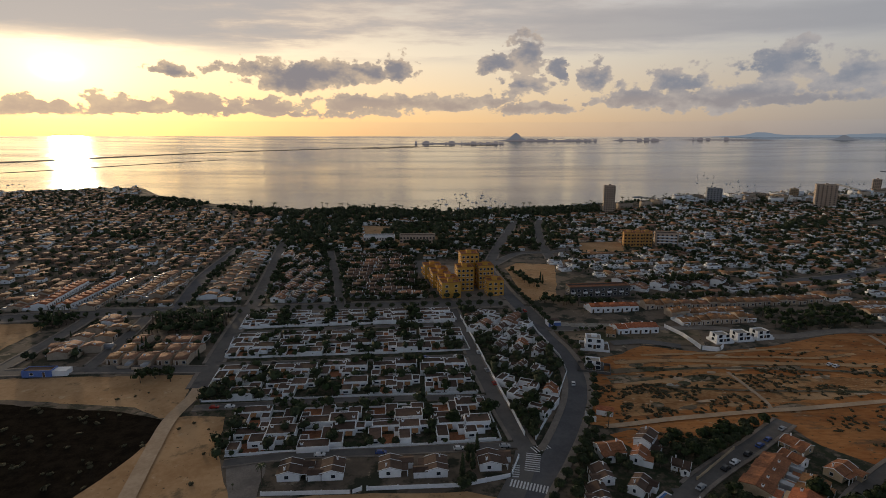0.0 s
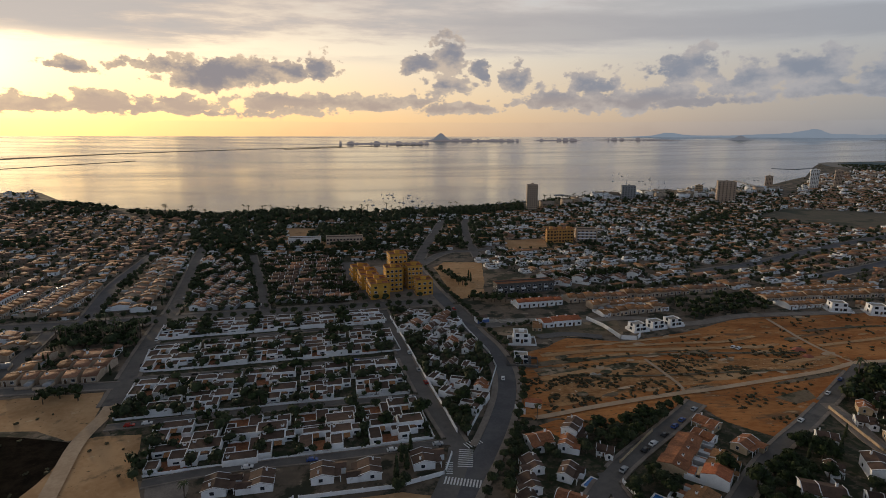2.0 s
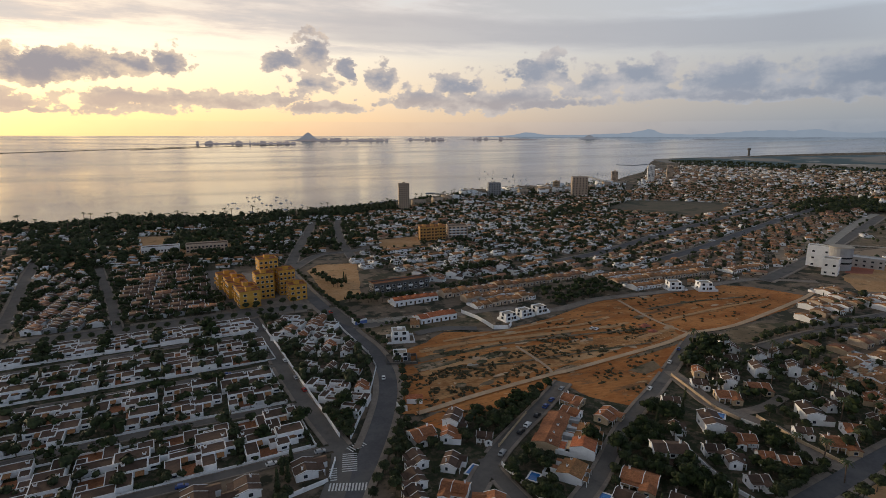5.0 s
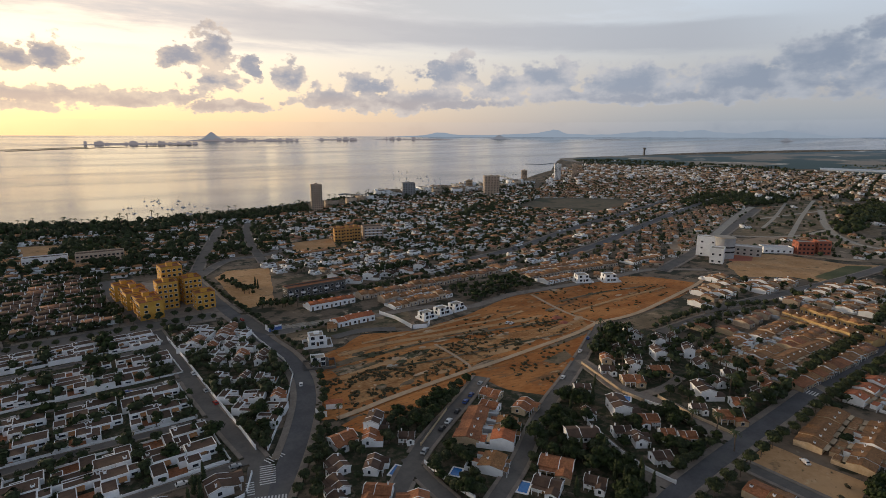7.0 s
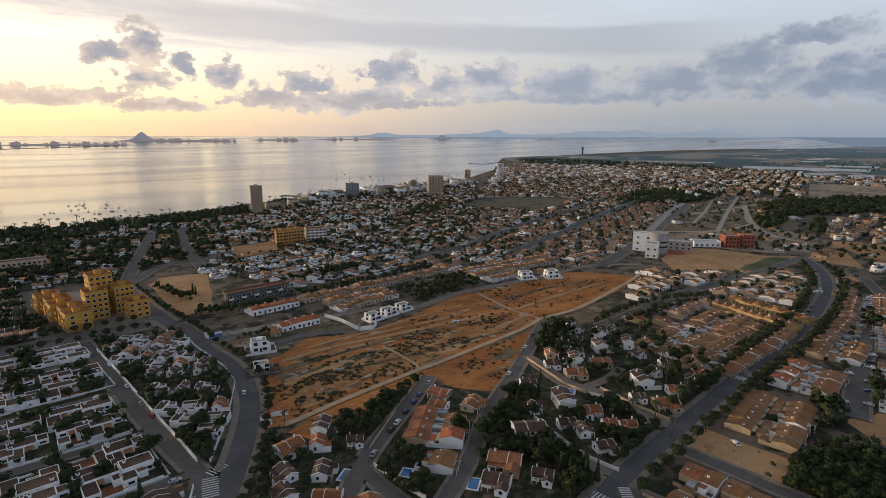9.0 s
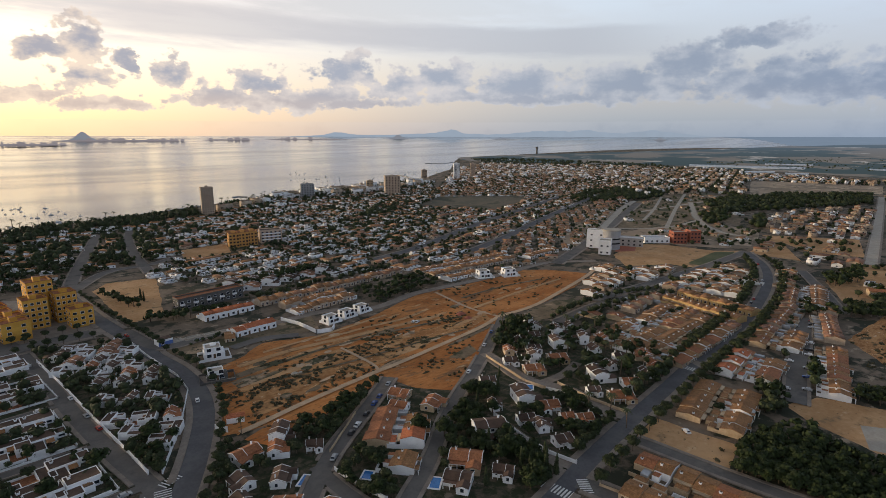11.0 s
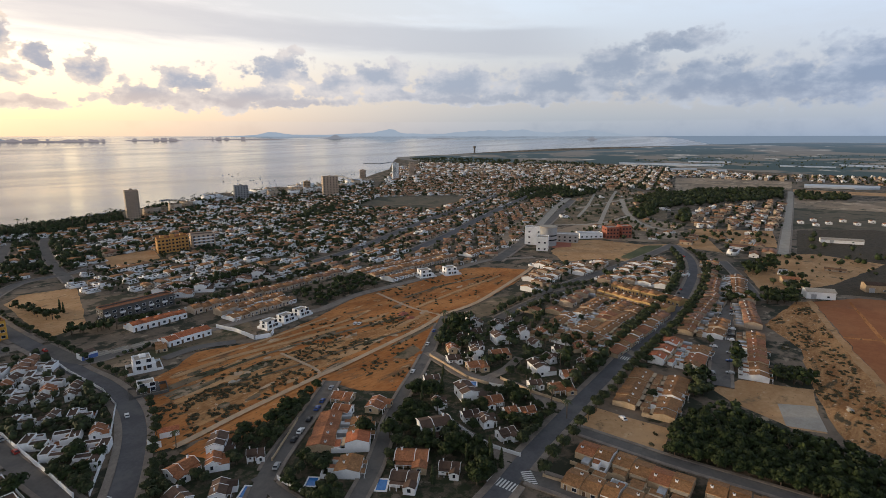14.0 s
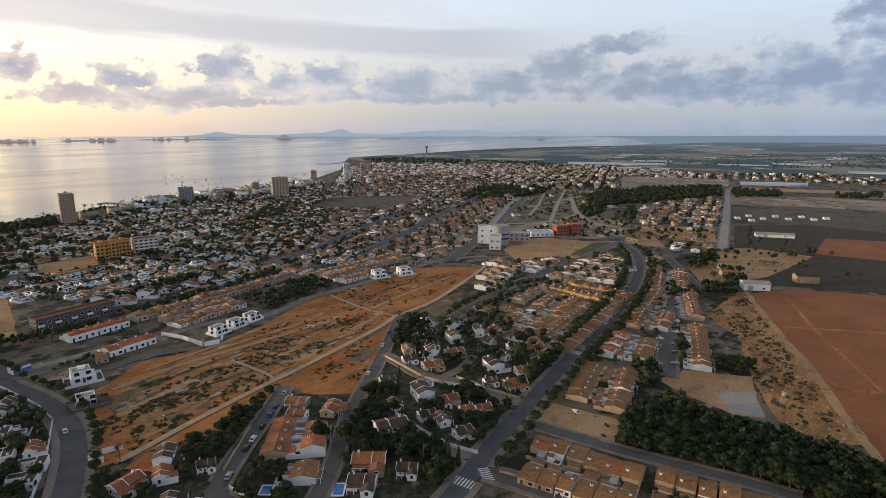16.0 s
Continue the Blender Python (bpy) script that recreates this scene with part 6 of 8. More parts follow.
# long low school, white rotunda building, red school
flats("school", "long low school with a flat roof", -24.5, 518, 2, 34, 11, 2, "tan_render", "flat_roof", 3.2, 11, False, False, "schools")
flats("school", "low white school wing with a flat roof", -62.5, 529, 2, 30, 9, 1, "white_render", "flat_roof", 4.2, 12, False, False, "schools")
flats("civic_building", "tall white slab of the civic building", 427.6, 286.4, -62, 17, 8, 3, "white_render", "concrete_slab", 5.2, 2, False, False, "civic buildings", "white_render")
flats("civic_building", "white front block of the civic building", 410.7, 266, -62, 10, 12, 2, "white_render", "concrete_slab", 5.6, 2, False, False, "civic buildings")
flats("civic_building", "grey glazed wing of the civic building", 458.1, 274.5, -62, 30, 12, 2, "grey_render", "tin_sheet", 3.4, 6, False, False, "civic buildings")
flats("red_school", "terracotta red school block", 507.3, 249.6, -40, 13, 12, 3, "terracotta_render", "concrete_slab", 3.4, 4, False, False, "schools", "terracotta_render")
flats("red_school", "terracotta red school block with a tan side", 521.2, 241.7, -40, 10, 12, 3, "terracotta_render", "concrete_slab", 3.6, 3, False, False, "schools", "terracotta_render")
flats("white_school", "low white hall with a flat roof", 493.8, 265.4, -40, 24, 12, 1, "white_render", "tin_sheet", 4.2, 5, False, False, "schools")
rotunda = thing("rotunda", "round pale drum beside the civic building", "building", at=pose(433.6, 275.2, 0))
part("wall", Geo("grey_render").tube(0, 0, 0, 17, 8, 8, 24), rotunda)
part("roof", Geo("concrete_slab").tube(0, 0, 17, 17.7, 8.5, 8.2, 24), rotunda)
part("window_band", Geo("dark_glass").tube(0, 0, 5.0, 6.2, 8.06, 8.06, 24), rotunda)
part("window_band", Geo("dark_glass").tube(0, 0, 9.0, 10.2, 8.06, 8.06, 24), rotunda)

cube_house("modern_house", "white modern house of stacked cubes on a bare plot", 73.4, 251.0, -12, 9.0, 7.6, 4.8, "white_render", "white_render", 2.4, True)
cube_house("modern_house", "dark grey and white modern house with a terrace", 66.6, 226.0, -14, 8.0, 6.0, 3.6, "dark_render", "white_render", 3.0)
for k in range(3):
    cube_house("modern_house", "white modern terraced house beside the lot", 138.5 + 11.4 * k, 258.5 + 2.6 * k, 10, 8.6, 6.5, 3.8, "white_render", "white_render", 0.6)
cube_house("modern_house", "white modern house with a walled terrace", 271.7, 275.1, -20, 10, 8, 5.0, "white_render", "white_render", 1.5)
cube_house("modern_house", "white modern house behind a long wall", 289.6, 266.8, -20, 10, 8, 5.0, "white_render", "white_render", 1.5)
wall_run([(123.8, 247.1), (122.2, 264.8), (118.1, 277.4)], 2.2, 0.3, label="white wall round an unfinished plot")
wall_run([(123.8, 247.1), (131.4, 244.8), (135, 249)], 2.2, 0.3, label="white wall round an unfinished plot")
wall_run([(52, 183.2), (54.6, 179.3)], 2.0, 0.3, label="short white wall at the lot's corner")
shed = thing("site_hut", "small white hut with a red roof beside the lane", "hut", at=pose(59.3, 184.4, 0, 0, 0, -20))
part("wall", Geo("white_render").box(-3, -1.2, 0, 3, 1.2, 2.3), shed)
part("roof", Geo("red_tile").lean_roof(-3.2, -1.4, 3.2, 1.4, 2.3, 2.7), shed)
part("door", door_shape(0.9, 2.0), shed, "", pose(1.2, -1.2, 0))
hut = thing("blue_house", "low blue house with a white side", "house", at=pose(-168.7, 215.9, 0, 0, 0, 4))
part("wall", Geo("blue_render").box(-9, 0, 0, 3, 5, 2.6), hut)
part("side_wall", Geo("white_render").box(3, 0.6, 0, 9, 5, 2.4), hut)
part("roof", Geo("flat_roof").box(-8.7, 0.3, 2.6, 2.7, 4.7, 2.68), hut)
part("parapet", Geo("blue_render").rim(-9, 0, 3, 5, 2.6, 2.95), hut)
part("window", window_shape(1.4, 1.0), hut, "", pose(-5, 0, 0.9))
part("door", door_shape(), hut, "", pose(0, 0, 0))
claim(-171.1, 219.3, 11)
kiosk = thing("blue_kiosk", "small white house with a blue front", "house", at=pose(59.4, 281.7, 0, 0, 0, 10))
part("wall", Geo("white_render").box(-3.4, -2.6, 0, 3.4, 2.6, 3.2, None, "flat_roof"), kiosk)
part("front", Geo("blue_render").box(-3.4, -2.72, 0.2, 3.4, -2.62, 2.2), kiosk)
part("window", window_shape(1.4, 1.0), kiosk, "", pose(-1.4, -2.72, 1.0))
claim(59.4, 281.7, 5)


def barn(name, label, x, y, turn, w, d, h, wall, roof):
    root = thing(name, label, "barn", at=pose(x, y, 0, 0, 0, turn))
    part("wall", Geo(wall).gable_wall(-w / 2, -d / 2, w / 2, d / 2, 0, h, h + d * 0.14), root)
    part("roof", Geo(roof).gable_roof(-w / 2, -d / 2, w / 2, d / 2, h, h + d * 0.14, 0.4), root)
    part("door", door_shape(3.0, 3.0, "tin_sheet"), root, "", pose(-w / 4, -d / 2, 0))
    part("window", window_shape(1.4, 1.0), root, "", pose(w / 4, -d / 2, 1.2))
    claim(x, y, max(w, d) / 2)


barn("farm_shed", "pale farm shed at the edge of a red field", 404.2, 56.6, -62, 16, 9, 4.6, "white_render", "concrete_slab")
barn("farm_shed", "low ochre farm shed among bushes", 429.4, 77.8, -62, 10, 7, 4.0, "cream_render", "clay_tile")
barn("farm_shed", "ruined pale farmhouse on a dark field", 445.6, 32.1, -62, 14, 8, 5.0, "cream_render", "flat_roof")
barn("farm_shed", "long low white shed on a dark field", 632, 76.6, -70, 34, 9, 3.2, "white_render", "concrete_slab")


# ---- white courtyard houses ----
def corner_lerp(q, u, v):
    a = Vector(q[0]).lerp(Vector(q[1]), u)
    b = Vector(q[3]).lerp(Vector(q[2]), u)
    return a.lerp(b, v)


def courtyard_block(q, pairs, rows=(0.25, 0.74), sy=0.92, skip=()):
    """Pairs of courtyard houses, back to back, with planted gaps. q: near left, near right, far right, far left."""
    d = Vector(q[1]) - Vector(q[0])
    turn = math.degrees(math.atan2(d.y, d.x))
    wide = d.length / pairs
    for i in range(pairs):
        for j, v in enumerate(rows):
            for s in (-1, 1):
                p = corner_lerp(q, (i + 0.5 + s * 0.212 + random.uniform(-0.015, 0.015)) / pairs, v + random.uniform(-0.03, 0.03))
                if (i, j, s) in skip or road_gap(p.x, p.y) < 4.5:
                    continue
                house(random.choice(("patio_a", "patio_c") if s > 0 else ("patio_b", "patio_d")), p.x, p.y, turn + random.choice((0, 0, 0, 180)), min(1.16, wide * 0.465 / 9.2), 3.7, sy * 1.2, 0.8)
        # a paved alley between the two of a pair
        a, b = corner_lerp(q, (i + 0.5) / pairs, 0.05), corner_lerp(q, (i + 0.5) / pairs, 0.95)
        patch("alley", [(a.x - 0.6, a.y), (a.x + 0.6, a.y), (b.x + 0.6, b.y), (b.x - 0.6, b.y)], "clay_tile", "narrow clay-paved alley between houses", ragged=0, free=False)
    wall_run([tuple(corner_lerp(q, 0.0, 0.02)), tuple(corner_lerp(q, 1.0, 0.02))], 0.8, 0.18)
    for u in (0.0, 1.0):
        wall_run([tuple(corner_lerp(q, u, 0.02)), tuple(corner_lerp(q, u, 0.98))], 1.1, 0.2)
    ring = [tuple(p) for p in q]
    garden(ring, pairs * 8, "round_a round_b pine_b round_a", (0.75, 1.15), 0.5)
    garden(ring, pairs * 15, "round_b", (0.35, 0.65), 0.2)


courtyard_block([(-68.9, 157), (19.7, 166.4), (16.1, 194.2), (-76.7, 186.9)], 4)
courtyard_block([(-92.8, 193.1), (13.9, 200.7), (10.3, 234.2), (-97.4, 224.1)], 5, skip=((0, 0, -1), (2, 0, -1)))
courtyard_block([(-99.8, 235.3), (13, 245.7), (8.4, 276.2), (-105.3, 261)], 5)
courtyard_block([(-107.5, 275.9), (7.6, 289.8), (4, 302.7), (-110.8, 296.3)], 5, (0.26, 0.76), 0.8)
for x, y, flip in ((-45.9, 146.7, "villa_a"), (-33.2, 147.3, "villa_d"), (-16, 148.8, "villa_a"), (-2, 148.8, "villa_d"), (14.4, 152, "villa_a")):
    house("villa_a", x, y + 1.5, 94 if flip == "villa_a" else 274, 0.92, 4.4, 1.28, 0.95)
wall_run([(-51.6, 138.1), (-26.1, 139.1), (-23.4, 140.6)], 1.2)
wall_run([(-21.8, 140.6), (4.7, 142.2)], 1.2)
wall_run([(5.2, 142.2), (20.5, 146.8), (24, 156.5)], 1.4)


# ---- clusters of near houses ----
def cluster(poly, turn, px, py, patterns, jitter=1.0, leave=0.06, gap=5.5, sx=(0.85, 1.05), trees=1.0, kinds="round_a round_b round_a cypress pine_b", r=3.4, swing=6, sz=1.0):
    """Houses on a turned grid inside a plot, and trees in what is left."""
    names = patterns.split()
    x0, y0, x1, y1 = span(poly)
    cx, cy, reach = (x0 + x1) / 2, (y0 + y1) / 2, math.hypot(x1 - x0, y1 - y0) / 2
    c, s = math.cos(radians(turn)), math.sin(radians(turn))
    count = 0
    for i in range(int(-reach / px) - 1, int(reach / px) + 2):
        for j in range(int(-reach / py) - 1, int(reach / py) + 2):
            u, v = i * px + random.uniform(-jitter, jitter), j * py + random.uniform(-jitter, jitter)
            x, y = cx + c * u - s * v, cy + s * u + c * v
            if inside(x, y, poly) and random.random() > leave and road_gap(x, y) > gap and vacant(x, y, r * 0.8) and not in_lot(x, y):
                house(random.choice(names), x, y, turn + random.choice((0, 0, 180)) + random.uniform(-swing, swing), random.uniform(*sx), r, random.uniform(*sx), sz)
                count += 1
    garden(poly, int(count * trees * 1.6), kinds, (0.55, 1.0), 0.6)


# the wedge between the two streets
cluster([(7.3, 304.8), (14.3, 273.6), (20.8, 223.8), (26.5, 184.2), (29.9, 168.5), (44.2, 199.8), (52.8, 220.9), (53.2, 240.9), (46.5, 298.8)], 62, 8.6, 9.2, "villa_a villa_d villa_a villa_b patio_a patio_b", 1.0, 0.03, 4.6, (0.62, 0.76), 2.2, "round_a round_b round_b", 3.2, 14)
garden([(25.4, 186.3), (28.9, 168.5), (30.8, 168.5), (44.3, 197.5), (39.3, 199.8)], 34, "round_a pine_b round_b", (0.7, 1.0), 0.8)
garden([(13.9, 223.8), (19, 233), (25.6, 188.4), (27.6, 172.4), (24.6, 180.1)], 16, "round_a round_b", (0.7, 1.0), 0.6)
wall_run([(9.9, 293.7), (16.1, 253.6), (21.1, 216.3), (25.5, 187.1), (27.8, 169.9)], 1.7)
wall_run([(31.3, 167.8), (43.7, 194.2), (53.5, 220.9), (53.9, 238.3), (49.3, 269.4), (46.9, 296.8)], 1.3)
# west of the track: brown roofs
cluster([(-191.9, 226.3), (-195.9, 260.8), (-197.9, 288.3), (-168.8, 286.5), (-161, 257), (-159, 227.6)], -84, 6.6, 10.8, "terrace_c terrace_b terrace_c villa_d", 0.5, 0.04, 4.2, (0.95, 1.12), 1.0)
cluster([(-150.7, 226.4), (-156.1, 260.9), (-112.9, 259.4), (-108.4, 227.7)], 0, 7.6, 10.8, "terrace_b terrace_c terrace_c villa_d", 0.6, 0.05, 4.2, (0.95, 1.12), 1.2)
garden([(-154.8, 268.9), (-159.1, 298.2), (-119.7, 300.3), (-113.2, 267.4)], 70, "pine_b round_a palm pine_a", (0.8, 1.15), 0.8)
garden([(-126.5, 209.6), (-129.2, 223.5), (-120.2, 225.3), (-109.7, 208.5)], 9, "pine_a pine_b", (0.7, 0.95), 0.8)
garden([(-211.7, 268.8), (-225.1, 298), (-205.5, 300.1), (-192.3, 281.9)], 22, "pine_a pine_b palm", (0.8, 1.1), 0.8)
garden([(-92.4, 192.6), (-96.4, 204.5), (-85, 204.5), (-80, 194)], 10, "pine_a round_a", (0.7, 1.0), 0.8)
garden([(-70.9, 152.4), (-75.8, 165.2), (-69.2, 163.5), (-65.7, 153.3)], 8, "pine_b round_a", (0.7, 0.95), 0.8)
garden([(5.1, 140.2), (7, 160.3), (12.1, 160.3), (7.5, 138.9)], 8, "cypress cypress round_a", (0.9, 1.2), 0.8)
for x, y, s in ((109.8, 128.8, 1.35), (105.4, 137.2, 1.15), (134.2, 130.1, 1.1), (201, 133.1, 1.35), (205.1, 117.4, 1.1)):
    tree("pine_a", x, y, s)
for x, y, s in ((162.5, 108.3, 1.0), (165.3, 100.8, 1.05), (162, 92, 0.8), (206.7, 132.9, 0.8), (216.1, 130.4, 0.85), (-53.1, 143.2, 0.8), (58, 175.5, 0.7), (-60.5, 140.6, 0.3)):
    tree("palm", x, y, s)
# streets of the north-west
for a, b, c in (("terrace_e terrace_c", (-249, 304), (-250, 345)), ("terrace_d", (-236, 306), (-246, 362)), ("terrace_d", (-222, 306), (-226, 372)), ("terrace_c terrace_e", (-207, 304), (-212, 380)),
                ("terrace_c terrace_a", (-192, 322), (-198, 392)), ("terrace_a terrace_e", (-178, 326), (-182, 380))):
    row(a, b, c, 1, 5.6)
cluster([(-154.4, 319.7), (-169.1, 385.4), (-169.9, 468), (-147.7, 463.4), (-132.2, 385.6), (-118.3, 319.8)], -82, 6.2, 11.0, "terrace_a terrace_b terrace_c", 0.5, 0.05, 5, (0.9, 1.1), 0.7, sz=1.0)
cluster([(-108.8, 322.2), (-134.7, 452.2), (-99.8, 463.6), (-66.5, 322.3)], 88, 9.5, 10.0, "villa_e terrace_a villa_a villa_e villa_d", 0.8, 0.12, 5, (0.68, 0.8), 2.6, "round_a round_b pine_b pine_a")
cluster([(-59.6, 322.3), (-87.9, 452.3), (-23.4, 452.6), (-14.2, 370.2), (-4.9, 327.2)], 2, 10.0, 10.5, "villa_e villa_a villa_e villa_d", 1.0, 0.15, 5, (0.7, 0.85), 2.6, "round_a pine_a pine_b pine_a")
# north of the empty lot
row("terrace_d", (85, 306), (114, 310), 1, 5.6)
row("terrace_d", (90, 271), (111, 273), 1, 5.6)
row("terrace_b", (84, 268), (89, 266.5), 1, 5.6)
row("terrace_e terrace_b terrace_e terrace_c", (119, 312), (232, 326), 1, 5.6, jump=1.4)
garden([(122, 322), (230, 337), (228, 345), (120, 332)], 40, "pine_a round_a round_b", (0.7, 1.0), 0.8)
row("terrace_b terrace_e terrace_a", (128, 284), (172, 291), 1, 5.6)
row("terrace_b terrace_e terrace_a", (128, 298), (172, 304), -1, 5.6)
garden([(176, 270), (236, 278), (232, 306), (178, 300)], 46, "pine_a pine_b round_a", (0.8, 1.2), 1.0)
row("terrace_b terrace_e", (242, 300), (330, 300), 1, 5.6)
row("terrace_b terrace_a", (240, 314), (336, 316), -1, 5.6)
row("terrace_a terrace_b", (244, 284), (272, 286), 1, 5.6)
row("terrace_b terrace_a", (342, 296), (384, 300), 1, 5.6)
flats("dark_flats", "long dark block of flats with balconies", 99, 338, 8, 40, 8, 2, "dark_render", "clay_tile", 3.0, 10, True, False, "low flats")
for k in range(6):
    house(("villa_a", "villa_d", "villa_b")[k % 3], 116 + 14.5 * k, 352 + 2.2 * k, 50, 0.95, 4.4, 0.95)
    house(("villa_b", "villa_a", "villa_c")[k % 3], 122 + 14.5 * k, 366 + 2.6 * k, 50, 0.9, 4.4, 0.9)
garden([(60, 322), (80, 326), (110, 334), (112, 318), (84, 312)], 26, "pine_a round_a", (0.9, 1.2), 1.0)
garden([(50, 400), (56, 372), (62, 346), (68, 350), (58, 400)], 12, "round_a pine_b", (0.8, 1.1), 0.8)
tree("cypress", 68.8, 366, 1.1)
tree("cypress", 67.8, 369, 1.2)
garden([(112, 354), (200, 366), (196, 378), (112, 362)], 26, "pine_a pine_b", (0.9, 1.2), 1.0)
# villas between the side streets
for p, x, y, a, sx in (("villa_d", 53.6, 159.9, 10, 0.85), ("villa_a", 47.8, 146.4, 6, 0.8), ("villa_a", 44.3, 137.1, 4, 0.8), ("villa_a", 56.8, 141.3, 55, 0.8), ("villa_d", 53.2, 128.5, 55, 0.8),
                       ("villa_a", 73, 150.8, 60, 0.6), ("villa_a", 42, 129.7, 4, 0.75),
                       ("villa_c", 115.7, 162.5, 30, 0.7), ("villa_d", 109.4, 154.3, 30, 0.7), ("villa_c", 119.9, 148.4, 30, 0.75),
                       ("villa_b", 122.8, 120.4, 62, 0.8), ("villa_c", 105.6, 113.4, 40, 0.75), ("villa_a", 109.8, 101.2, 35, 0.7), ("villa_a", 96.8, 107.1, 35, 0.6),
                       ("villa_a", 150, 148.7, 60, 0.7), ("villa_b", 150, 129.7, 62, 0.85), ("villa_a", 136.9, 132.2, 62, 0.6), ("villa_a", 138.4, 117.7, 62, 0.7), ("villa_d", 152.3, 118.7, 62, 0.75), ("villa_a", 139.1, 111.1, 62, 0.7), ("villa_a", 137.2, 100.7, 70, 0.7),
                       ("villa_d", 150.3, 108.8, 62, 0.5), ("villa_d", 154.5, 104.3, 62, 0.6),
                       ("villa_a", 172.1, 156.4, 60, 0.7), ("villa_c", 173.6, 144.4, 60, 0.75), ("villa_a", 191.6, 159.7, 60, 0.7), ("villa_c", 191.3, 145.5, 60, 0.75), ("villa_b", 205, 156.7, 60, 0.7), ("villa_a", 204.4, 170.9, 60, 0.7),
                       ("villa_b", 188.7, 122.1, 60, 0.8), ("villa_a", 175.5, 115.1, 60, 0.6), ("villa_c", 180.3, 106, 55, 0.8), ("villa_d", 193.5, 110, 55, 0.7), ("villa_a", 207.1, 110.5, 60, 0.7), ("villa_a", 214, 127.9, 60, 0.6)):
    house(p, x, y, a - (90 if random.random() < 0.68 else 0), sx * 1.12, 4.2, sx * 1.08, 0.95)
for plot in ([(84, 105), (128, 140), (160, 156), (168, 140), (131, 95), (100, 88)], [(172, 100), (172, 165), (215, 196), (238, 180), (226, 108)], [(38, 126), (58, 170), (74, 160), (90, 150), (72, 110)]):
    cluster(plot, 55, 10.5, 10.5, "villa_a villa_b villa_a villa_c villa_d", 1.5, 0.05, 4.6, (0.62, 0.78), 0.0, r=3.6, swing=12)
row("terrace_c", (88.5, 138.5), (104.5, 154.5), -1, 5.6)
row("terrace_a terrace_d", (97.0, 130.0), (110.0, 144.0), 1, 5.6)
row("terrace_a", (86.0, 121.0), (93.0, 127.0), 1, 5.6)
for x, y, w, d in ((62.8, 136.7, 6.5, 4.0), (78.2, 127.3, 5.0, 3.6), (91.4, 111.2, 6.5, 3.6), (160.7, 135, 5, 3), (140.6, 99.9, 5, 3), (-26.7, 200.9, 4.5, 3)):
    pool = thing("swimming_pool", "small blue garden swimming pool with a pale rim", "pool", "pools", at=pose(x, y, 0, 0, 0, 40))
    w, d = 0.78 * w, 0.78 * d
    part("rim", Geo("white_render").rim(-w / 2 - 0.5, -d / 2 - 0.5, w / 2 + 0.5, d / 2 + 0.5, 0, 0.22, 0.5), pool)
    part("water", Geo("pool_water").box(-w / 2, -d / 2, 0, w / 2, d / 2, 0.14), pool)
    claim(x, y, max(w, d) / 2 + 0.8)
wall_run([(168.9, 168.2), (162.9, 139.8), (164.2, 129.8)], 1.3, mat="cream_render", label="low cream garden wall beside the lane")
wall_run([(171.6, 129.3), (170.3, 113.4), (171.2, 98.7)], 1.4, mat="cream_render", label="low cream garden wall beside the lane")
wall_run([(164.2, 129.8), (167.6, 119.7), (162.9, 102.5)], 1.3)
wall_run([(133.1, 128.1), (129.5, 110.6), (128.7, 99.7), (130.8, 90.2)], 1.5)
wall_run([(127.5, 111), (126.4, 116.2)], 1.3)
wall_run([(71.8, 135.6), (73.3, 124.9), (75.9, 113.7)], 1.4)
wall_run([(75.5, 145.3), (94.6, 161.4)], 1.2, mat="cream_render", label="low cream garden wall beside the street")
garden([(64.3, 156.3), (74, 165.4), (90.9, 170.4), (116.7, 180.3), (115.4, 174), (99, 161.4), (83.9, 151.8), (71.5, 143.6)], 62, "pine_b round_a round_b", (0.6, 1.0), 0.9)
garden([(45.6, 162.3), (52, 173.1), (58.5, 154.9), (49.8, 132.9), (37.6, 136.4)], 22, "round_a round_b", (0.6, 0.9), 0.9)
garden([(70.5, 130.4), (84.3, 140.2), (91.9, 128.4), (77.7, 113.5), (70.8, 117.5)], 26, "pine_b round_a round_b", (0.6, 1.0), 0.9)
garden([(104.9, 124.7), (117.2, 133.7), (139.7, 150.3), (160.7, 149.9), (130.9, 125.9), (128.8, 111), (112.7, 94.1), (84.6, 109.6)], 46, "pine_a pine_b round_a round_b cypress", (0.75, 1.1), 0.8)
garden([(124, 113.8), (125.5, 105.7), (126, 89.4), (109, 90.7)], 22, "pine_a cypress round_a", (0.8, 1.1), 0.9)
garden([(168.9, 171.8), (204.9, 193.3), (221.8, 193.5), (228.7, 170.4), (248.6, 159.1), (238.3, 132.4), (228.4, 105.4), (179, 98.5), (176.5, 129.3), (168.8, 139.3)], 92, "pine_a pine_b round_a round_b round_a palm", (0.7, 1.1), 0.8)
garden([(196.4, 188.8), (217.7, 186), (193.5, 157.8), (177.9, 166.7)], 26, "pine_a pine_b", (0.9, 1.2), 0.9)
garden([(147.1, 128), (168.7, 123.1), (167, 97), (135.8, 93.1), (132.9, 112.5)], 40, "pine_b round_a round_b", (0.65, 1.0), 0.8)
garden([(150.4, 106.4), (167, 97), (140, 92.3)], 18, "pine_b round_a", (0.8, 1.1), 0.9)
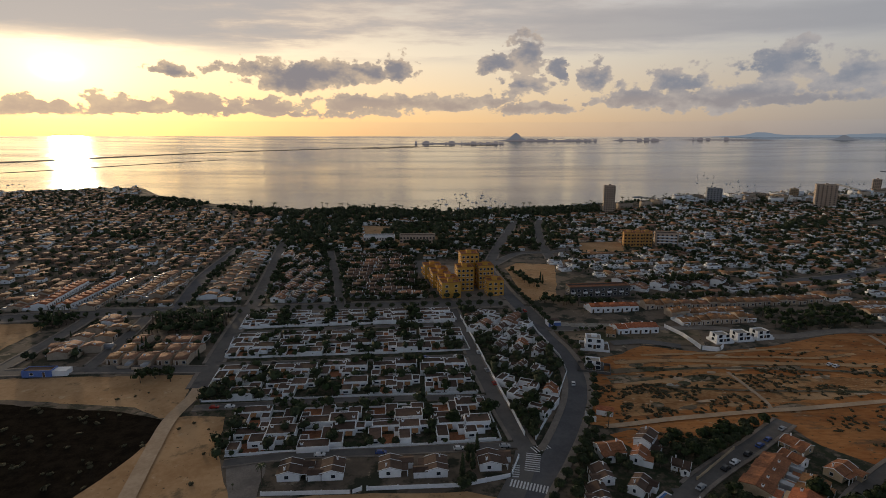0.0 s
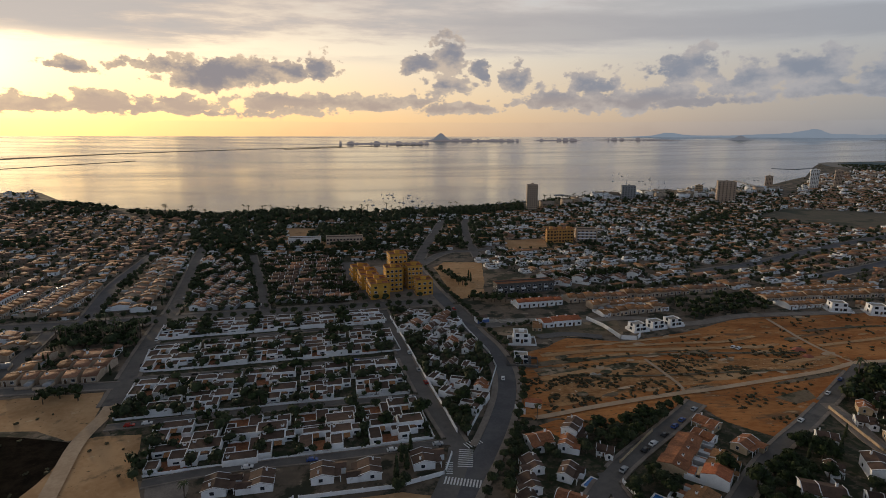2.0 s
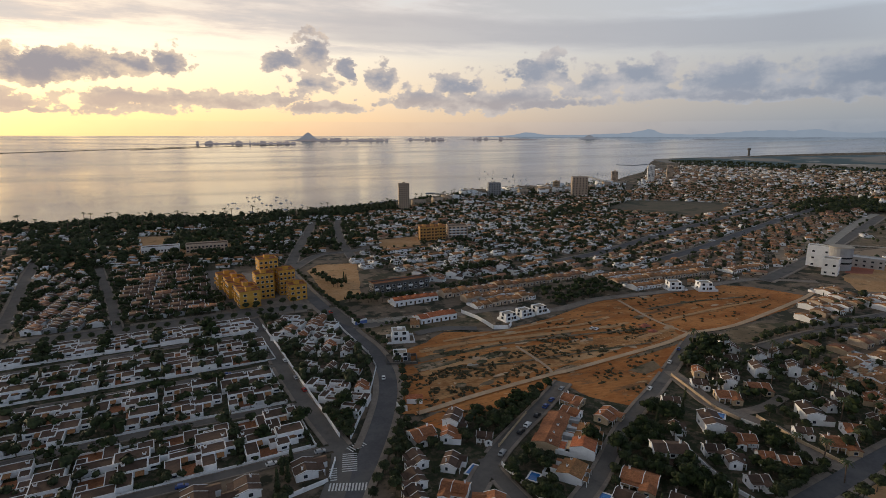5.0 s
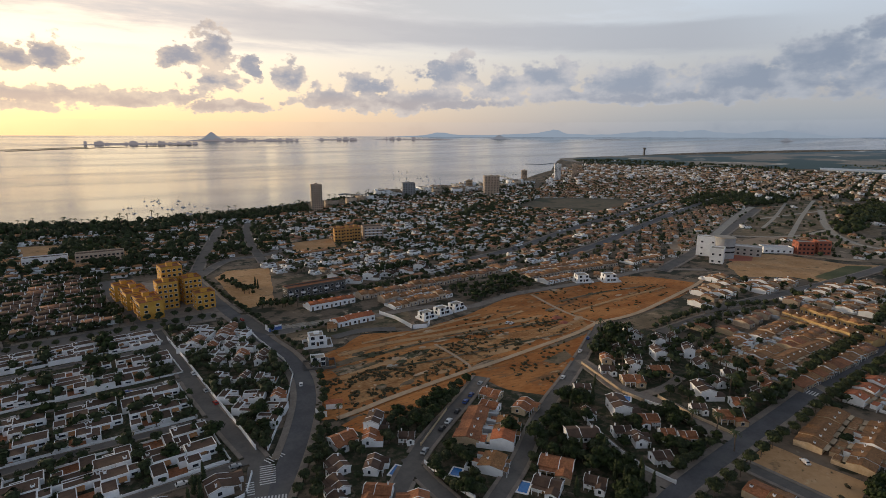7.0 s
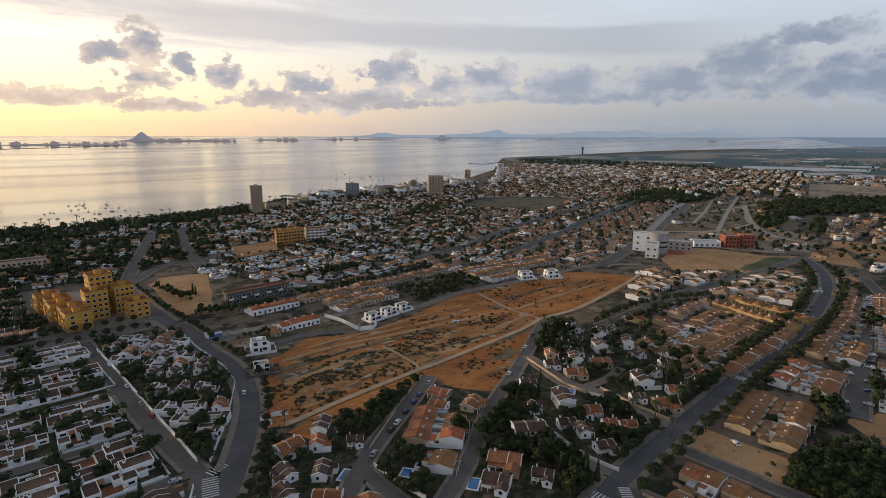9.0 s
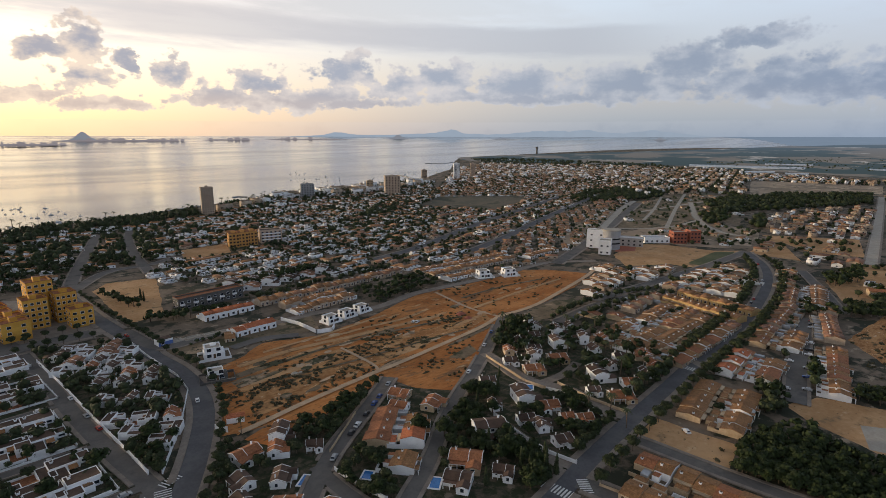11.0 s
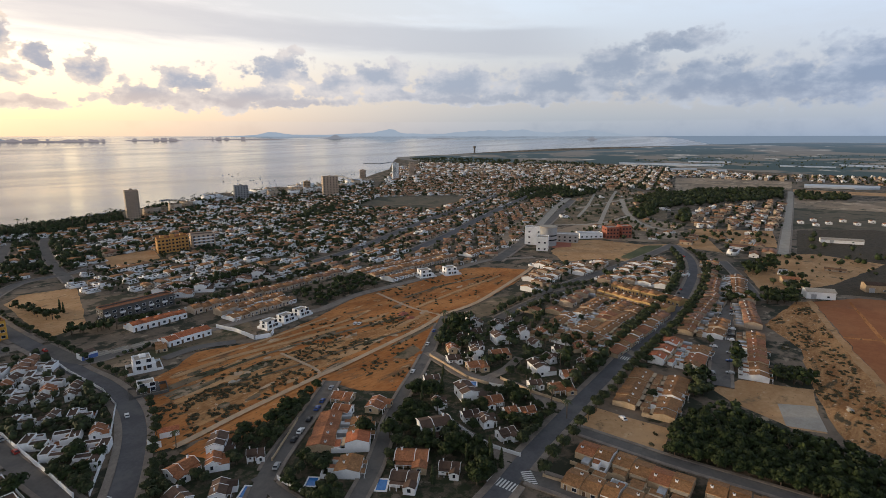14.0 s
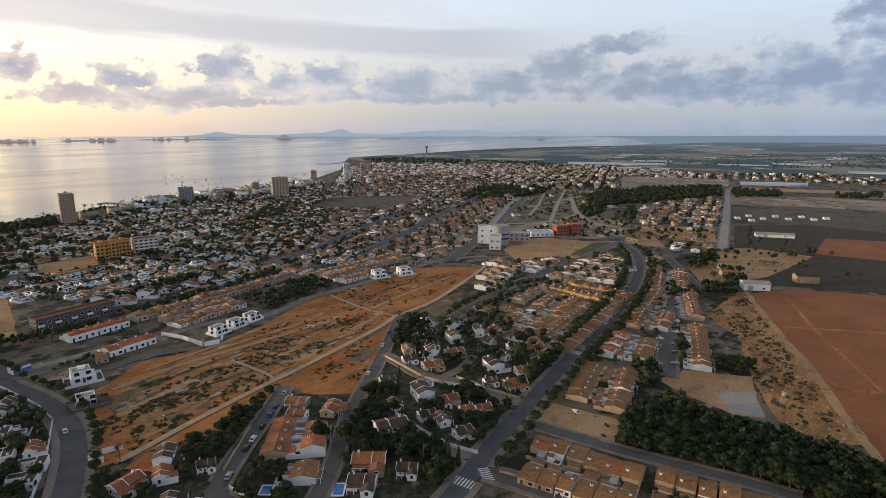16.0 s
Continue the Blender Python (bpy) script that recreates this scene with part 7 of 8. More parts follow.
# tiled terraces along the avenue
row("terrace_b terrace_a", (221, 146), (262, 150), -1, 5.6)
row("terrace_a terrace_b", (223, 131), (261, 134), 1, 5.6)
row("terrace_a terrace_b", (226, 123), (300, 128), -1, 5.6)
row("terrace_a terrace_c", (225, 108), (300, 113), 1, 5.6)
row("terrace_b terrace_a", (266, 147), (303, 151), -1)
row("terrace_c terrace_b", (267, 133), (303, 137), 1)
row("terrace_f", (309, 112), (318, 160), 1)
row("terrace_f", (328, 112), (336, 160), -1)
row("terrace_b terrace_a", (184, 66), (220, 74), 1)
row("terrace_b", (184, 81), (218, 88), -1)
row("terrace_c terrace_b terrace_d", (232, 89), (264, 93), -1, 5.6)
row("terrace_c terrace_a", (234, 74), (263, 79), 1, 5.6)
row("terrace_c terrace_b", (278, 93), (308, 98), -1, 5.6)
row("terrace_a terrace_b", (282, 80), (310, 85), 1, 5.6)
row("terrace_b terrace_c", (312, 98), (360, 105), -1, 5.6)
row("terrace_b terrace_c", (362, 107), (400, 117), -1, 5.6)
row("terrace_a", (368, 93), (420, 108), 1, 5.6)
row("terrace_c terrace_b terrace_a", (243, 50), (300, 66), 1, 5.6)
row("terrace_c", (312, 70), (352, 84), 1, 5.6)
row("terrace_b terrace_a", (130, 73), (135, 41), 1, 5.6)
row("terrace_b terrace_a terrace_c", (146, 78), (151, 44), -1, 5.6, jump=1.2)
row("terrace_b", (136, 38), (141, 8), 1, 5.6, jump=1.2)
row("terrace_b terrace_b terrace_a", (152, 41), (158, 8), -1, 5.6, jump=1.2)
garden([(144, 42), (150, 42), (156, 8), (146, 8)], 16, "round_b", (0.4, 0.7), 0.1)
garden([(128, 40), (131, 40), (136, 6), (133, 6)], 12, "round_b", (0.4, 0.7), 0.1)
wall_run([(127, 79), (128.9, 71.3), (130.8, 59.5)], 1.1, mat="cream_render", label="low cream fence wall with posts")
cluster([(250.4, 185.9), (312.6, 200.3), (377.8, 200.3), (371.9, 177.9), (307.2, 162.1), (259.1, 157.9)], 8, 5.9, 11.5, "terrace_a terrace_b terrace_c", 0.5, 0.05, 4.5, (0.9, 1.05), 0.6)
cluster([(199.9, 167.7), (244.8, 167.8), (260.7, 147.7), (219.3, 143.2), (191.3, 143.5)], 8, 10, 12, "terrace_a villa_c villa_a", 0.8, 0.05, 4.5, (0.85, 1.0), 1.0)
cluster([(377.8, 200.3), (456.2, 176.5), (416.4, 151.3), (357.9, 131.1), (349, 166.7)], 8, 5.9, 10.8, "terrace_a terrace_b", 0.5, 0.05, 4.5, (0.9, 1.05), 0.8)
cluster([(428.8, 135.6), (471.2, 142.6), (410.9, 101.2), (322.2, 70), (314.3, 80), (357.1, 99)], 16, 5.9, 11, "terrace_a terrace_b terrace_c", 0.5, 0.05, 4.5, (0.9, 1.05), 0.7)
cluster([(350.2, 235.2), (369.2, 236.9), (364.5, 193.1), (317.5, 194.1), (281.1, 195.1)], 8, 5.9, 11, "terrace_a terrace_b", 0.5, 0.05, 4.5, (0.9, 1.05), 0.6)
# the pine grove
garden([(161.7, 55.8), (181.2, 60.9), (198.2, 57.7), (205.4, 51.5), (200.9, 29.2), (201.4, 20.2), (201.4, -9.3), (197.1, -21.6), (169.3, -20.5), (171.5, 3.5), (169.8, 23.2)], 470, "pine_a pine_b pine_a pine_b", (0.72, 0.98), 0.2)
garden([(208.8, 65.6), (235.4, 77.4), (246.7, 73.6), (219.7, 60.1)], 16, "pine_b round_a", (0.8, 1.1), 0.6)
garden([(186.5, 64.1), (198.9, 78.1), (209.6, 72.9)], 5, "round_b", (0.6, 0.9), 0.6)
garden([(247.3, 62.4), (269.5, 67.4), (273, 63.1), (247.9, 56.5)], 6, "round_a pine_b", (0.9, 1.1), 0.6)
garden([(254.4, 53.4), (261, 50.2), (261.7, 34.2), (253.8, 32.9), (246.1, 49.1)], 20, "round_a pine_b", (0.7, 1.0), 0.6)
garden([(378.3, 105.4), (399.1, 67.5), (379.4, 60.5), (352.7, 94.2)], 34, "round_a pine_b pine_a", (0.8, 1.2), 0.8)
garden([(448.1, 111.2), (512.6, 105.1), (462.7, 92.7), (430, 104.3)], 26, "pine_a pine_b", (1.0, 1.4), 0.8)
garden([(436.4, 82.3), (453.8, 74.3), (396.1, 60.2), (389.2, 69)], 14, "pine_b round_a", (0.9, 1.2), 0.8)

garden([(433, 130.4), (467.3, 136.7), (358.2, 97.6), (309.5, 86), (243, 67.8), (241.7, 69.4)], 16, "round_b", (0.5, 0.8), 0.4)
garden([(47, 282.9), (81.4, 278.3), (108, 279.6), (105.8, 274.1), (79, 270.5), (47.9, 273.1)], 12, "round_b", (0.3, 0.6), 0.4)

# trees along the avenues
lines = {ob.name: (line, width) for ob, line, pave, mat, width in made}
avenue_trees(lines["road_avenue"][0], 8.2, 6.5, "street", 0.85)
avenue_trees(lines["road_avenue"][0], -8.2, 7.0, "street", 0.85)
avenue_trees(lines["road_main"][0], 6.6, 7.0, "street", 0.8)
avenue_trees(lines["road_south"][0], 7.8, 7.5, "street", 1.05, 0.1, 0.95)
avenue_trees(lines["road_south"][0], -7.8, 8.0, "street", 1.05, 0.22, 0.95)
avenue_trees(lines["road_south"][0], 10.5, 11.0, "round_b", 0.9, 0.3, 0.9)
avenue_trees(lines["road_south"][0], -10.0, 7.0, "round_b", 0.9, 0.45, 0.92)
avenue_trees(lines["road_grove"][0], 6.0, 7.0, "round_b", 0.9)
avenue_trees(lines["road_grove"][0], -6.0, 6.0, "round_b", 0.9)
avenue_trees(lines["road_northwest"][0], 6.5, 9.0, "round_b", 0.9)
avenue_trees(lines["road_middle_north"][0], 6, 8.0, "street", 0.8)
avenue_trees(lines["road_west"][0], -6.2, 9.0, "street", 0.8, 0.5, 1.0)

cluster([(363, 220), (404.2, 203.9), (422.5, 154), (370.9, 124.9), (348.2, 157.8), (319.6, 181.6)], 12, 5.9, 11.5, "terrace_a terrace_b", 0.5, 0.05, 4.0, (0.9, 1.05), 0.6)
patch("dusty_lot", [(52.5, 268.7), (69.6, 279.9), (109.5, 283.4), (135.7, 278.2), (128.3, 252.7), (100.3, 252.6), (86, 255.1), (74.1, 254.7)], "weed_ground", "dusty plot with pale foundations beside the street")
for px, py in [(64.1, 282), (72.9, 281), (81.4, 280.4), (89.8, 279.9)]:
    base = thing("foundation", "pale concrete foundation slab of an unbuilt house", "foundation", "foundations", at=pose(px, py, 0, 0, 0, 6))
    part("slab", Geo("concrete_slab").box(-4.4, -2.6, 0, 4.4, 2.6, 0.45), base)
    part("wall_stub", Geo("concrete_slab").rim(-3.4, -1.8, 3.0, 2.0, 0.45, 0.9, 0.3), base)

garden([(262, 118), (304, 122), (304, 150), (262, 148)], 22, "round_b", (0.5, 0.8), 0.4)

# ---- the town beyond, in one mesh of houses and one of trees ----
MIX_WHITE = "white_low white_slope white_low white_brown white_slope cream_low white_flat white_brown"
MIX_FAR = "white_flat cream_low cream_gable cream_flat white_low white_brown cream_brown white_two"
MIX_WEST = "tan_low tan_gable tan_low white_brown tan_gable cream_low"
MIX_CLAY = "cream_gable cream_low cream_low cream_gable white_slope white_brown cream_low"
MIX_CREAM = "cream_gable cream_brown white_gable cream_flat white_two"
district([(-283.3, 311.5), (-326.2, 401.9), (-361.7, 543.8), (-311.1, 615.3), (-189.6, 596.5), (-152.4, 475.3), (-182.4, 475.2), (-174, 385.4), (-161.9, 317.4), (-210.8, 308.5)], -80, 7.1, 10.3, MIX_WEST, "round round cypress pine", 0.92, 0.9, size=0.7)
district([(-368.8, 401.7), (-541.4, 614), (-768.9, 949.6), (-678.1, 1054.3), (-374.4, 795.2), (-286.7, 718), (-209.1, 707.8), (-189.6, 596.5), (-311.1, 615.3), (-361.7, 543.8), (-326.2, 401.9)], -74, 9.5, 12.0, MIX_WEST, "round pine round", 0.9, 1.0, size=0.74)
district([(-808, 904.6), (-799.7, 988.4), (-613.5, 1115.8), (-534.7, 951.6), (-620, 761.8)], -60, 13, 15, MIX_WHITE, "round", 0.9, 0.35)
district([(-147.3, 458.8), (-216, 682.4), (-106.2, 708.5), (-74, 488.2), (-90.1, 463.7)], -84, 9.5, 10.3, MIX_WHITE, "pine round pine", 0.55, 2.3, size=0.7)
district([(-87.9, 452.3), (-106.2, 708.5), (62.5, 699.1), (159.5, 710.1), (116.4, 489), (56.9, 464.3), (34, 421.7), (-21, 452.6)], -6, 9.5, 10.3, MIX_WHITE, "pine round pine", 0.5, 2.4, size=0.7)
district([(83.2, 421.9), (108.5, 476.4), (164.8, 464.7), (208.7, 422.4), (164.6, 370.8), (90.7, 394.7)], 10, 9.0, 10.3, MIX_WHITE, "round pine cypress", 0.75, 1.4, size=0.7)
district([(111.2, 489), (166.9, 710.2), (353.7, 820.8), (533.5, 836.3), (742.9, 917), (404.8, 490.2), (298.8, 404.2), (204.2, 412.9), (158, 474.2)], 14, 9.0, 10.3, MIX_WHITE + " cream_gable", "round pine round", 0.76, 1.9, size=0.7)
district([(210, 732.2), (372.3, 865), (593.9, 933.4), (802.5, 992.2), (703.7, 867.5), (507.6, 794.8), (321.6, 744.3)], 14, 14, 15, "white_two white_block white_flat block cream_flat", "round pine palm", 0.8, 1.3, size=1.0)
district([(147.5, 379.3), (221.2, 407.6), (312, 415.7), (340.8, 368.5), (298.5, 315.5), (234.9, 326), (155.9, 337)], 14, 9.0, 10.3, MIX_WHITE + " cream_gable", "round pine round", 0.8, 1.3, size=0.7)
district([(533.4, 745.1), (826.5, 903.6), (1022.8, 924.1), (1088.7, 683), (875.6, 557.1), (531.8, 433.2), (328.2, 347.5), (277.8, 403.9), (206, 444.1)], 14, 9.0, 10.3, MIX_CLAY + " white_flat", "round pine round", 0.84, 1.1, size=0.7)
district([(320.2, 339), (514.6, 418.9), (690.3, 478.6), (867.7, 542), (752.9, 443.9), (453.9, 311), (341, 274.3), (291.6, 278.5)], 40, 7.7, 10.3, MIX_CLAY, "round round cypress", 0.93, 0.8, size=0.7)
district([(620.5, 748.7), (1124.1, 1268.5), (1451.2, 1473), (1711.2, 1023.9), (1782.4, 694.6), (1166.1, 449.6), (954.3, 565.7), (996.3, 899.9)], 20, 12.5, 13.5, MIX_FAR + " cream_gable", "round pine round", 0.84, 1.1, size=0.85)
district([(954.3, 565.7), (1226.9, 473.8), (973, 372.9), (1017, 459.9), (853.4, 495.6)], 20, 15, 16, MIX_CREAM, "pine pine round", 0.6, 1.2, size=1.1)
district([(1553.1, 758.4), (1631, 480.6), (1542.2, 301.5), (1350.7, 262.9), (1338.1, 501), (1200.5, 741.6)], 10, 15, 16, MIX_FAR, "round pine", 0.75, 0.9, size=0.9)
district([(1634.8, 320.2), (1707.6, 88.6), (1664, -139.2), (1433.4, -121.8), (1425.5, 72), (1429.5, 266.8)], 10, 20, 20, MIX_CLAY + " white_two cream_flat", "round pine", 0.6, 0.9, size=0.9)
district([(732, 255.6), (832.9, 257.9), (974.1, 199.4), (675.8, 135.5), (645.8, 161), (630.6, 206.1)], 10, 10, 11, "cream_brown cream_gable white_flat cream_flat cream_gable white_gable", "round pine", 0.8, 0.4, size=0.78)
district([(537.9, 148), (555.8, 116.2), (554.4, 83.7), (518.8, 108.7), (487.9, 128.8)], 10, 12, 13, "white_flat cream_gable white_gable", "round", 0.6, 0.5)
# scattered houses round the schools and the young streets
district([(445.1, 341.1), (550.2, 389.9), (703, 445), (607.9, 376.3), (465.6, 310.5), (403.7, 299.8)], 40, 8.5, 11, MIX_CLAY, "round round", 0.7, 0.8, size=0.7, free=True)
district([(490, 284.7), (576.8, 301.9), (652.4, 290.2), (648.5, 243.9), (613, 215.7), (550.3, 192.2), (514.1, 217.4), (496.7, 258.2)], 14, 12, 13, MIX_CLAY + " white_low", "round pine round", 0.4, 0.9, size=0.8, free=True)
district([(554.7, 344.9), (832, 474.2), (980.7, 443), (886.1, 343.5), (678.7, 259.8), (712.2, 318.1), (595.5, 306.4)], 40, 15, 16, "white_low cream_low cream_gable", "round", 0.16, 0.45, size=0.8, free=True)
district([(587.6, 216.3), (622.2, 172.4), (637.9, 134.6), (570.1, 116.3), (552.9, 152.3), (520.2, 179.6)], 10, 13, 14, MIX_CLAY, "round pine", 0.3, 0.8, size=0.8, free=True)
district([(448.1, 111.2), (518.8, 108.7), (548.7, 82.7), (543.9, 39.7), (451.4, 55.3), (418.5, 71.3), (403.7, 89.9)], 10, 16, 16, "cream_low white_low", "round bush", 0.2, 1.0, size=0.8, free=True)
# rows of small white sheds on the plain
for k in range(9):
    x, y = ([(745, 131.3), (775, 124.2), (758.9, 106.1), (790, 97.2), (772.7, 81.2), (804.3, 71.1), (786.3, 56.6), (806.4, 45.7), (735.3, 114.3)])[k]
    TOWN.add(PLAIN["white_gable"], x, y, 0, 0.4, 0.8, 0.7, 0.75)
# belts of trees
wood([(-325.4, 776.2), (-200.2, 729.6), (-112.7, 753.1), (11.9, 719.9), (171.9, 767.1), (226.9, 792.8), (203.9, 710.4), (10.7, 642.2), (-97.7, 650.4), (-192.5, 649.8)], 5.6, "pine round pine pine round pine round palm", (0.8, 1.5))
wood([(-195.6, 615.9), (-153.9, 659.1), (-95.8, 637.2), (-74, 488.2), (-109.6, 463.6), (-145.9, 487.8)], 5.5, "pine round", (0.9, 1.3))
wood([(-351.8, 528.4), (-372.6, 570.2), (-313.1, 570.5), (-291.7, 519.9)], 7.0, "pine", (1.0, 1.3))
wood([(-462.5, 762.8), (-519.2, 890.1), (-407.3, 866.9), (-342.6, 802.1), (-377.7, 751.4)], 7.0, "pine", (1.0, 1.4))
wood([(-74, 488.2), (-54.1, 616.7), (53.7, 597.8), (39.1, 488.6), (-11.6, 459.4)], 6.0, "pine round", (0.9, 1.3))
wood([(360.6, 588.2), (419.6, 653.3), (501.4, 672.2), (463.2, 619.5), (382.3, 574.1)], 6.5, "pine", (1.0, 1.4))
wood([(246.6, 813.4), (348.8, 887), (549.8, 919.7), (745.2, 998.9), (692.7, 928.2), (505.2, 845), (317.6, 808.2)], 9.0, "round palm pine", (0.9, 1.3))
wood([(34, 421.7), (54.9, 545.8), (161.1, 684.7), (187.6, 652), (111.2, 489), (55.5, 452.9)], 9.0, "pine round", (0.9, 1.3))
wood([(727.5, 541.4), (898.7, 620), (1020.1, 547.5), (853.9, 452.2), (750.9, 484.3)], 8.0, "pine", (1.0, 1.4))
wood([(711.2, 540.9), (892.4, 599.7), (926.8, 549.1), (775.4, 474.4), (712.6, 494.4)], 8.0, "pine", (1.0, 1.4))
wood([(857.8, 385.8), (997.8, 382.7), (763.4, 289.5), (738.3, 318.1)], 8.0, "pine", (1.1, 1.5))
wood([(691.5, 320.2), (750.2, 311.5), (679, 275.4), (617.4, 279.2)], 8.0, "pine", (1.1, 1.5))
wood([(841.5, 368.7), (1056.2, 360.9), (1190.9, 245.9), (1011, 207.3), (812.2, 284.3), (738.5, 314.4)], 9.0, "pine", (1.2, 1.6))
wood([(1127.4, 216), (1136.7, 137.5), (1055.3, 122.8), (1006.6, 185)], 9.0, "pine", (1.2, 1.6))
wood([(1124.7, 62.1), (1223.2, -4.5), (1134.3, -5.1), (1079.6, 51.7)], 11.0, "pine", (1.2, 1.6))
wood([(671.4, 248.1), (745.3, 266.6), (720.2, 243.9), (648.7, 224.3)], 7.0, "pine", (1.2, 1.6))
wood([(1695.9, 1808.2), (1879.8, 1776.3), (1886.8, 1040.4), (1666.9, 814.4), (1440.8, 1107.6), (1441, 1476.8)], 20.0, "pine round", (1.0, 1.5))
wood([(2100.4, 1002.2), (3059.7, 850.9), (3589.6, 150.8), (3440.8, -272.9), (2105.3, -172.4), (2055.1, 109), (1891.8, 522.9)], 48.0, "pine round", (0.8, 1.3))
wood([(677, 121.3), (589.2, 39.6), (545.2, -11.8), (512.4, -52.6), (460.1, -9.6), (482.5, 67.6)], 22.0, "round bush", (0.7, 1.2))
# dry scrub
for poly, every in (([(75.4, 225), (124.5, 229.6), (208.4, 222.7), (211.2, 207.8), (160.9, 198.4), (128.2, 189.2), (97.5, 179.9), (69.3, 182.3), (62.9, 199.6)], 2.7), ([(207.8, 275.4), (299.7, 264.6), (315.7, 230), (240.3, 210.4), (215.5, 230.5)], 5.0), ([(119.5, 232.4), (196.7, 260.4), (219.6, 216.4), (149.3, 215.5)], 5.0), ([(324.2, 67.5), (381.6, 57.7), (219.1, -2.1), (215.9, 14), (250, 32.2)], 3.0),
                    ([(-167, 190.2), (-112.4, 183.9), (-97.9, 165.1), (-104.4, 137.5), (-124.8, 137)], 4.5), ([(-184.3, 212.1), (-108, 215), (-113.8, 190.3), (-172.4, 197.1)], 9.0), ([(-99.5, 145.3), (-97.1, 177.9), (-78.8, 179.9), (-64.9, 142.7), (-86.6, 137)], 8.0), ([(161.6, 85.6), (175.7, 86.2), (179.2, 63.4), (163.7, 59.3)], 7.0), ([(134.1, 184.5), (186.5, 194.4), (148.5, 156.8), (131.1, 160.8)], 3.5), ([(52.1, 192), (61.3, 214.1), (69.8, 216.9), (91.5, 213.6), (85.4, 181.7), (57, 174.8)], 3.0), ([(65.7, 173.8), (84, 179.1), (116.9, 184), (124.9, 185.8), (117.8, 178.8), (90.5, 169.7), (64.8, 157.4)], 2.6)):
    x0, y0, x1, y1 = span(poly)
    for _ in range(int((x1 - x0) * (y1 - y0) / every ** 2)):
        x, y = random.uniform(x0, x1), random.uniform(y0, y1)
        if inside(x, y, poly) and road_gap(x, y) > 0.4 and noise.noise((x * 0.05, y * 0.11, 2)) > -0.05 and vacant(x, y, 0.6):
            WOOD.add(random.choice(COPSE["bush"]), x, y, 0, random.uniform(0, 6), random.uniform(0.5, 1.5), random.uniform(0.5, 1.3), random.uniform(0.4, 1.0))


# ---- set the houses and trees that were asked for ----
def settle(wanted, catalogue, make_root, spare, most, key):
    """The nearest of a kind become things of their own; the rest go into the big mesh."""
    made_of, count = {}, {}
    for name, (kind, *_) in catalogue.items():
        made_of[name] = make_root(name)
    for w in sorted(wanted, key=lambda q: math.hypot(q[1] - 60, q[2] - 60)):
        kind = catalogue[w[0]][0]
        count[kind] = count.get(kind, 0) + 1
        if count[kind] <= most.get(kind, 290):
            m = key(w)
            first = made_of[w[0]]
            if first.get("fresh"):
                del first["fresh"]
                first.matrix_basis = m
            else:
                copy_thing(first, m)
        else:
            spare(w)
    for first in made_of.values():
        if first.get("fresh"):
            for o in (*first.children_recursive, first):
                bpy.data.objects.remove(o)


def house_root(name):
    kind, label, category, group, parts = HOUSES[name]
    root = built(kind, label, category, group, parts)
    root["fresh"] = 1
    return root


def tree_root(name):
    kind, label, category, group, parts = TREES[name]
    root = thing(kind, label, category, group)
    for p, geo in parts:
        part(p, geo, root)
    root["fresh"] = 1
    return root


HOUSE_PACK = {}


def spare_house(w):
    if w[0] not in HOUSE_PACK:
        HOUSE_PACK[w[0]] = pack(merged(HOUSES[w[0]][4]))
    TOWN.add(HOUSE_PACK[w[0]], w[1], w[2], 0, radians(w[3]), w[4], w[5], w[6])


def spare_tree(w):
    kind = {"pine": "pine", "round": "round", "street": "round", "cypress": "cypress", "palm": "palm"}[w[0].split("_")[0]]
    far_tree(kind, w[1], w[2], w[4] * (0.75 if w[0] == "street" else 1.0))


settle(WANTED, HOUSES, house_root, spare_house, {"courtyard_house": 100, "terraced_house": 120, "villa": 66},
       lambda w: pose(w[1], w[2], 0, 0, 0, w[3]) @ Matrix.Diagonal((w[4], w[5], w[6], 1)))
settle(PLANTED, TREES, tree_root, spare_tree, {"garden_tree": 190, "pine_tree": 220, "street_tree": 120, "cypress_tree": 36, "palm_tree": 14}, lambda w: pose(w[1], w[2], 0, 0, 0, w[3]) @ Matrix.Diagonal((w[4], w[4], w[4], 1)))
TOWN.build("far_town", "far town of low white and clay-roofed houses", "houses")
WOOD.build("far_trees", "far dark green trees and scrub among the houses", "trees")

# ---- across the water ----
def polar(a, d):
    return sheet(d * math.sin(radians(a)), d * math.cos(radians(a)))


def ridge(name, label, a0, a1, d, peak, mat, seed, rough=1.0, depth=60.0, step_deg=0.12):
    """A long hill on the horizon: a crest between a near and a far foot. peak: metres, given along the ridge from 0 to 1."""
    g = Geo(mat)
    n = max(8, int((a1 - a0) / step_deg))
    for i in range(n + 1):
        a, u = a0 + (a1 - a0) * i / n, i / n
        h = peak(u) * (1 + 0.35 * rough * noise.fractal((a * 0.9, seed, 0), 1.0, 2.0, 5)) if peak(u) > 0 else 0
        for off, z in ((-depth, -2.0), (0.0, max(0.4, h)), (depth, -2.0)):
            x, y, e, k = polar(a, d)
            r = math.hypot(x, y)
            f = min(r + off, RIM - 4) / r
            g.v.append((x * f, y * f, e + z))
    for i in range(n):
        for k in range(2):
            j = 3 * i + k
            g.f.append((j, j + 3, j + 4, j + 1))
            g.m.append(mat)
    return setting(name, g, label, "backdrop")


def bell(u, c, w):
    return math.exp(-((u - c) / w) ** 2)


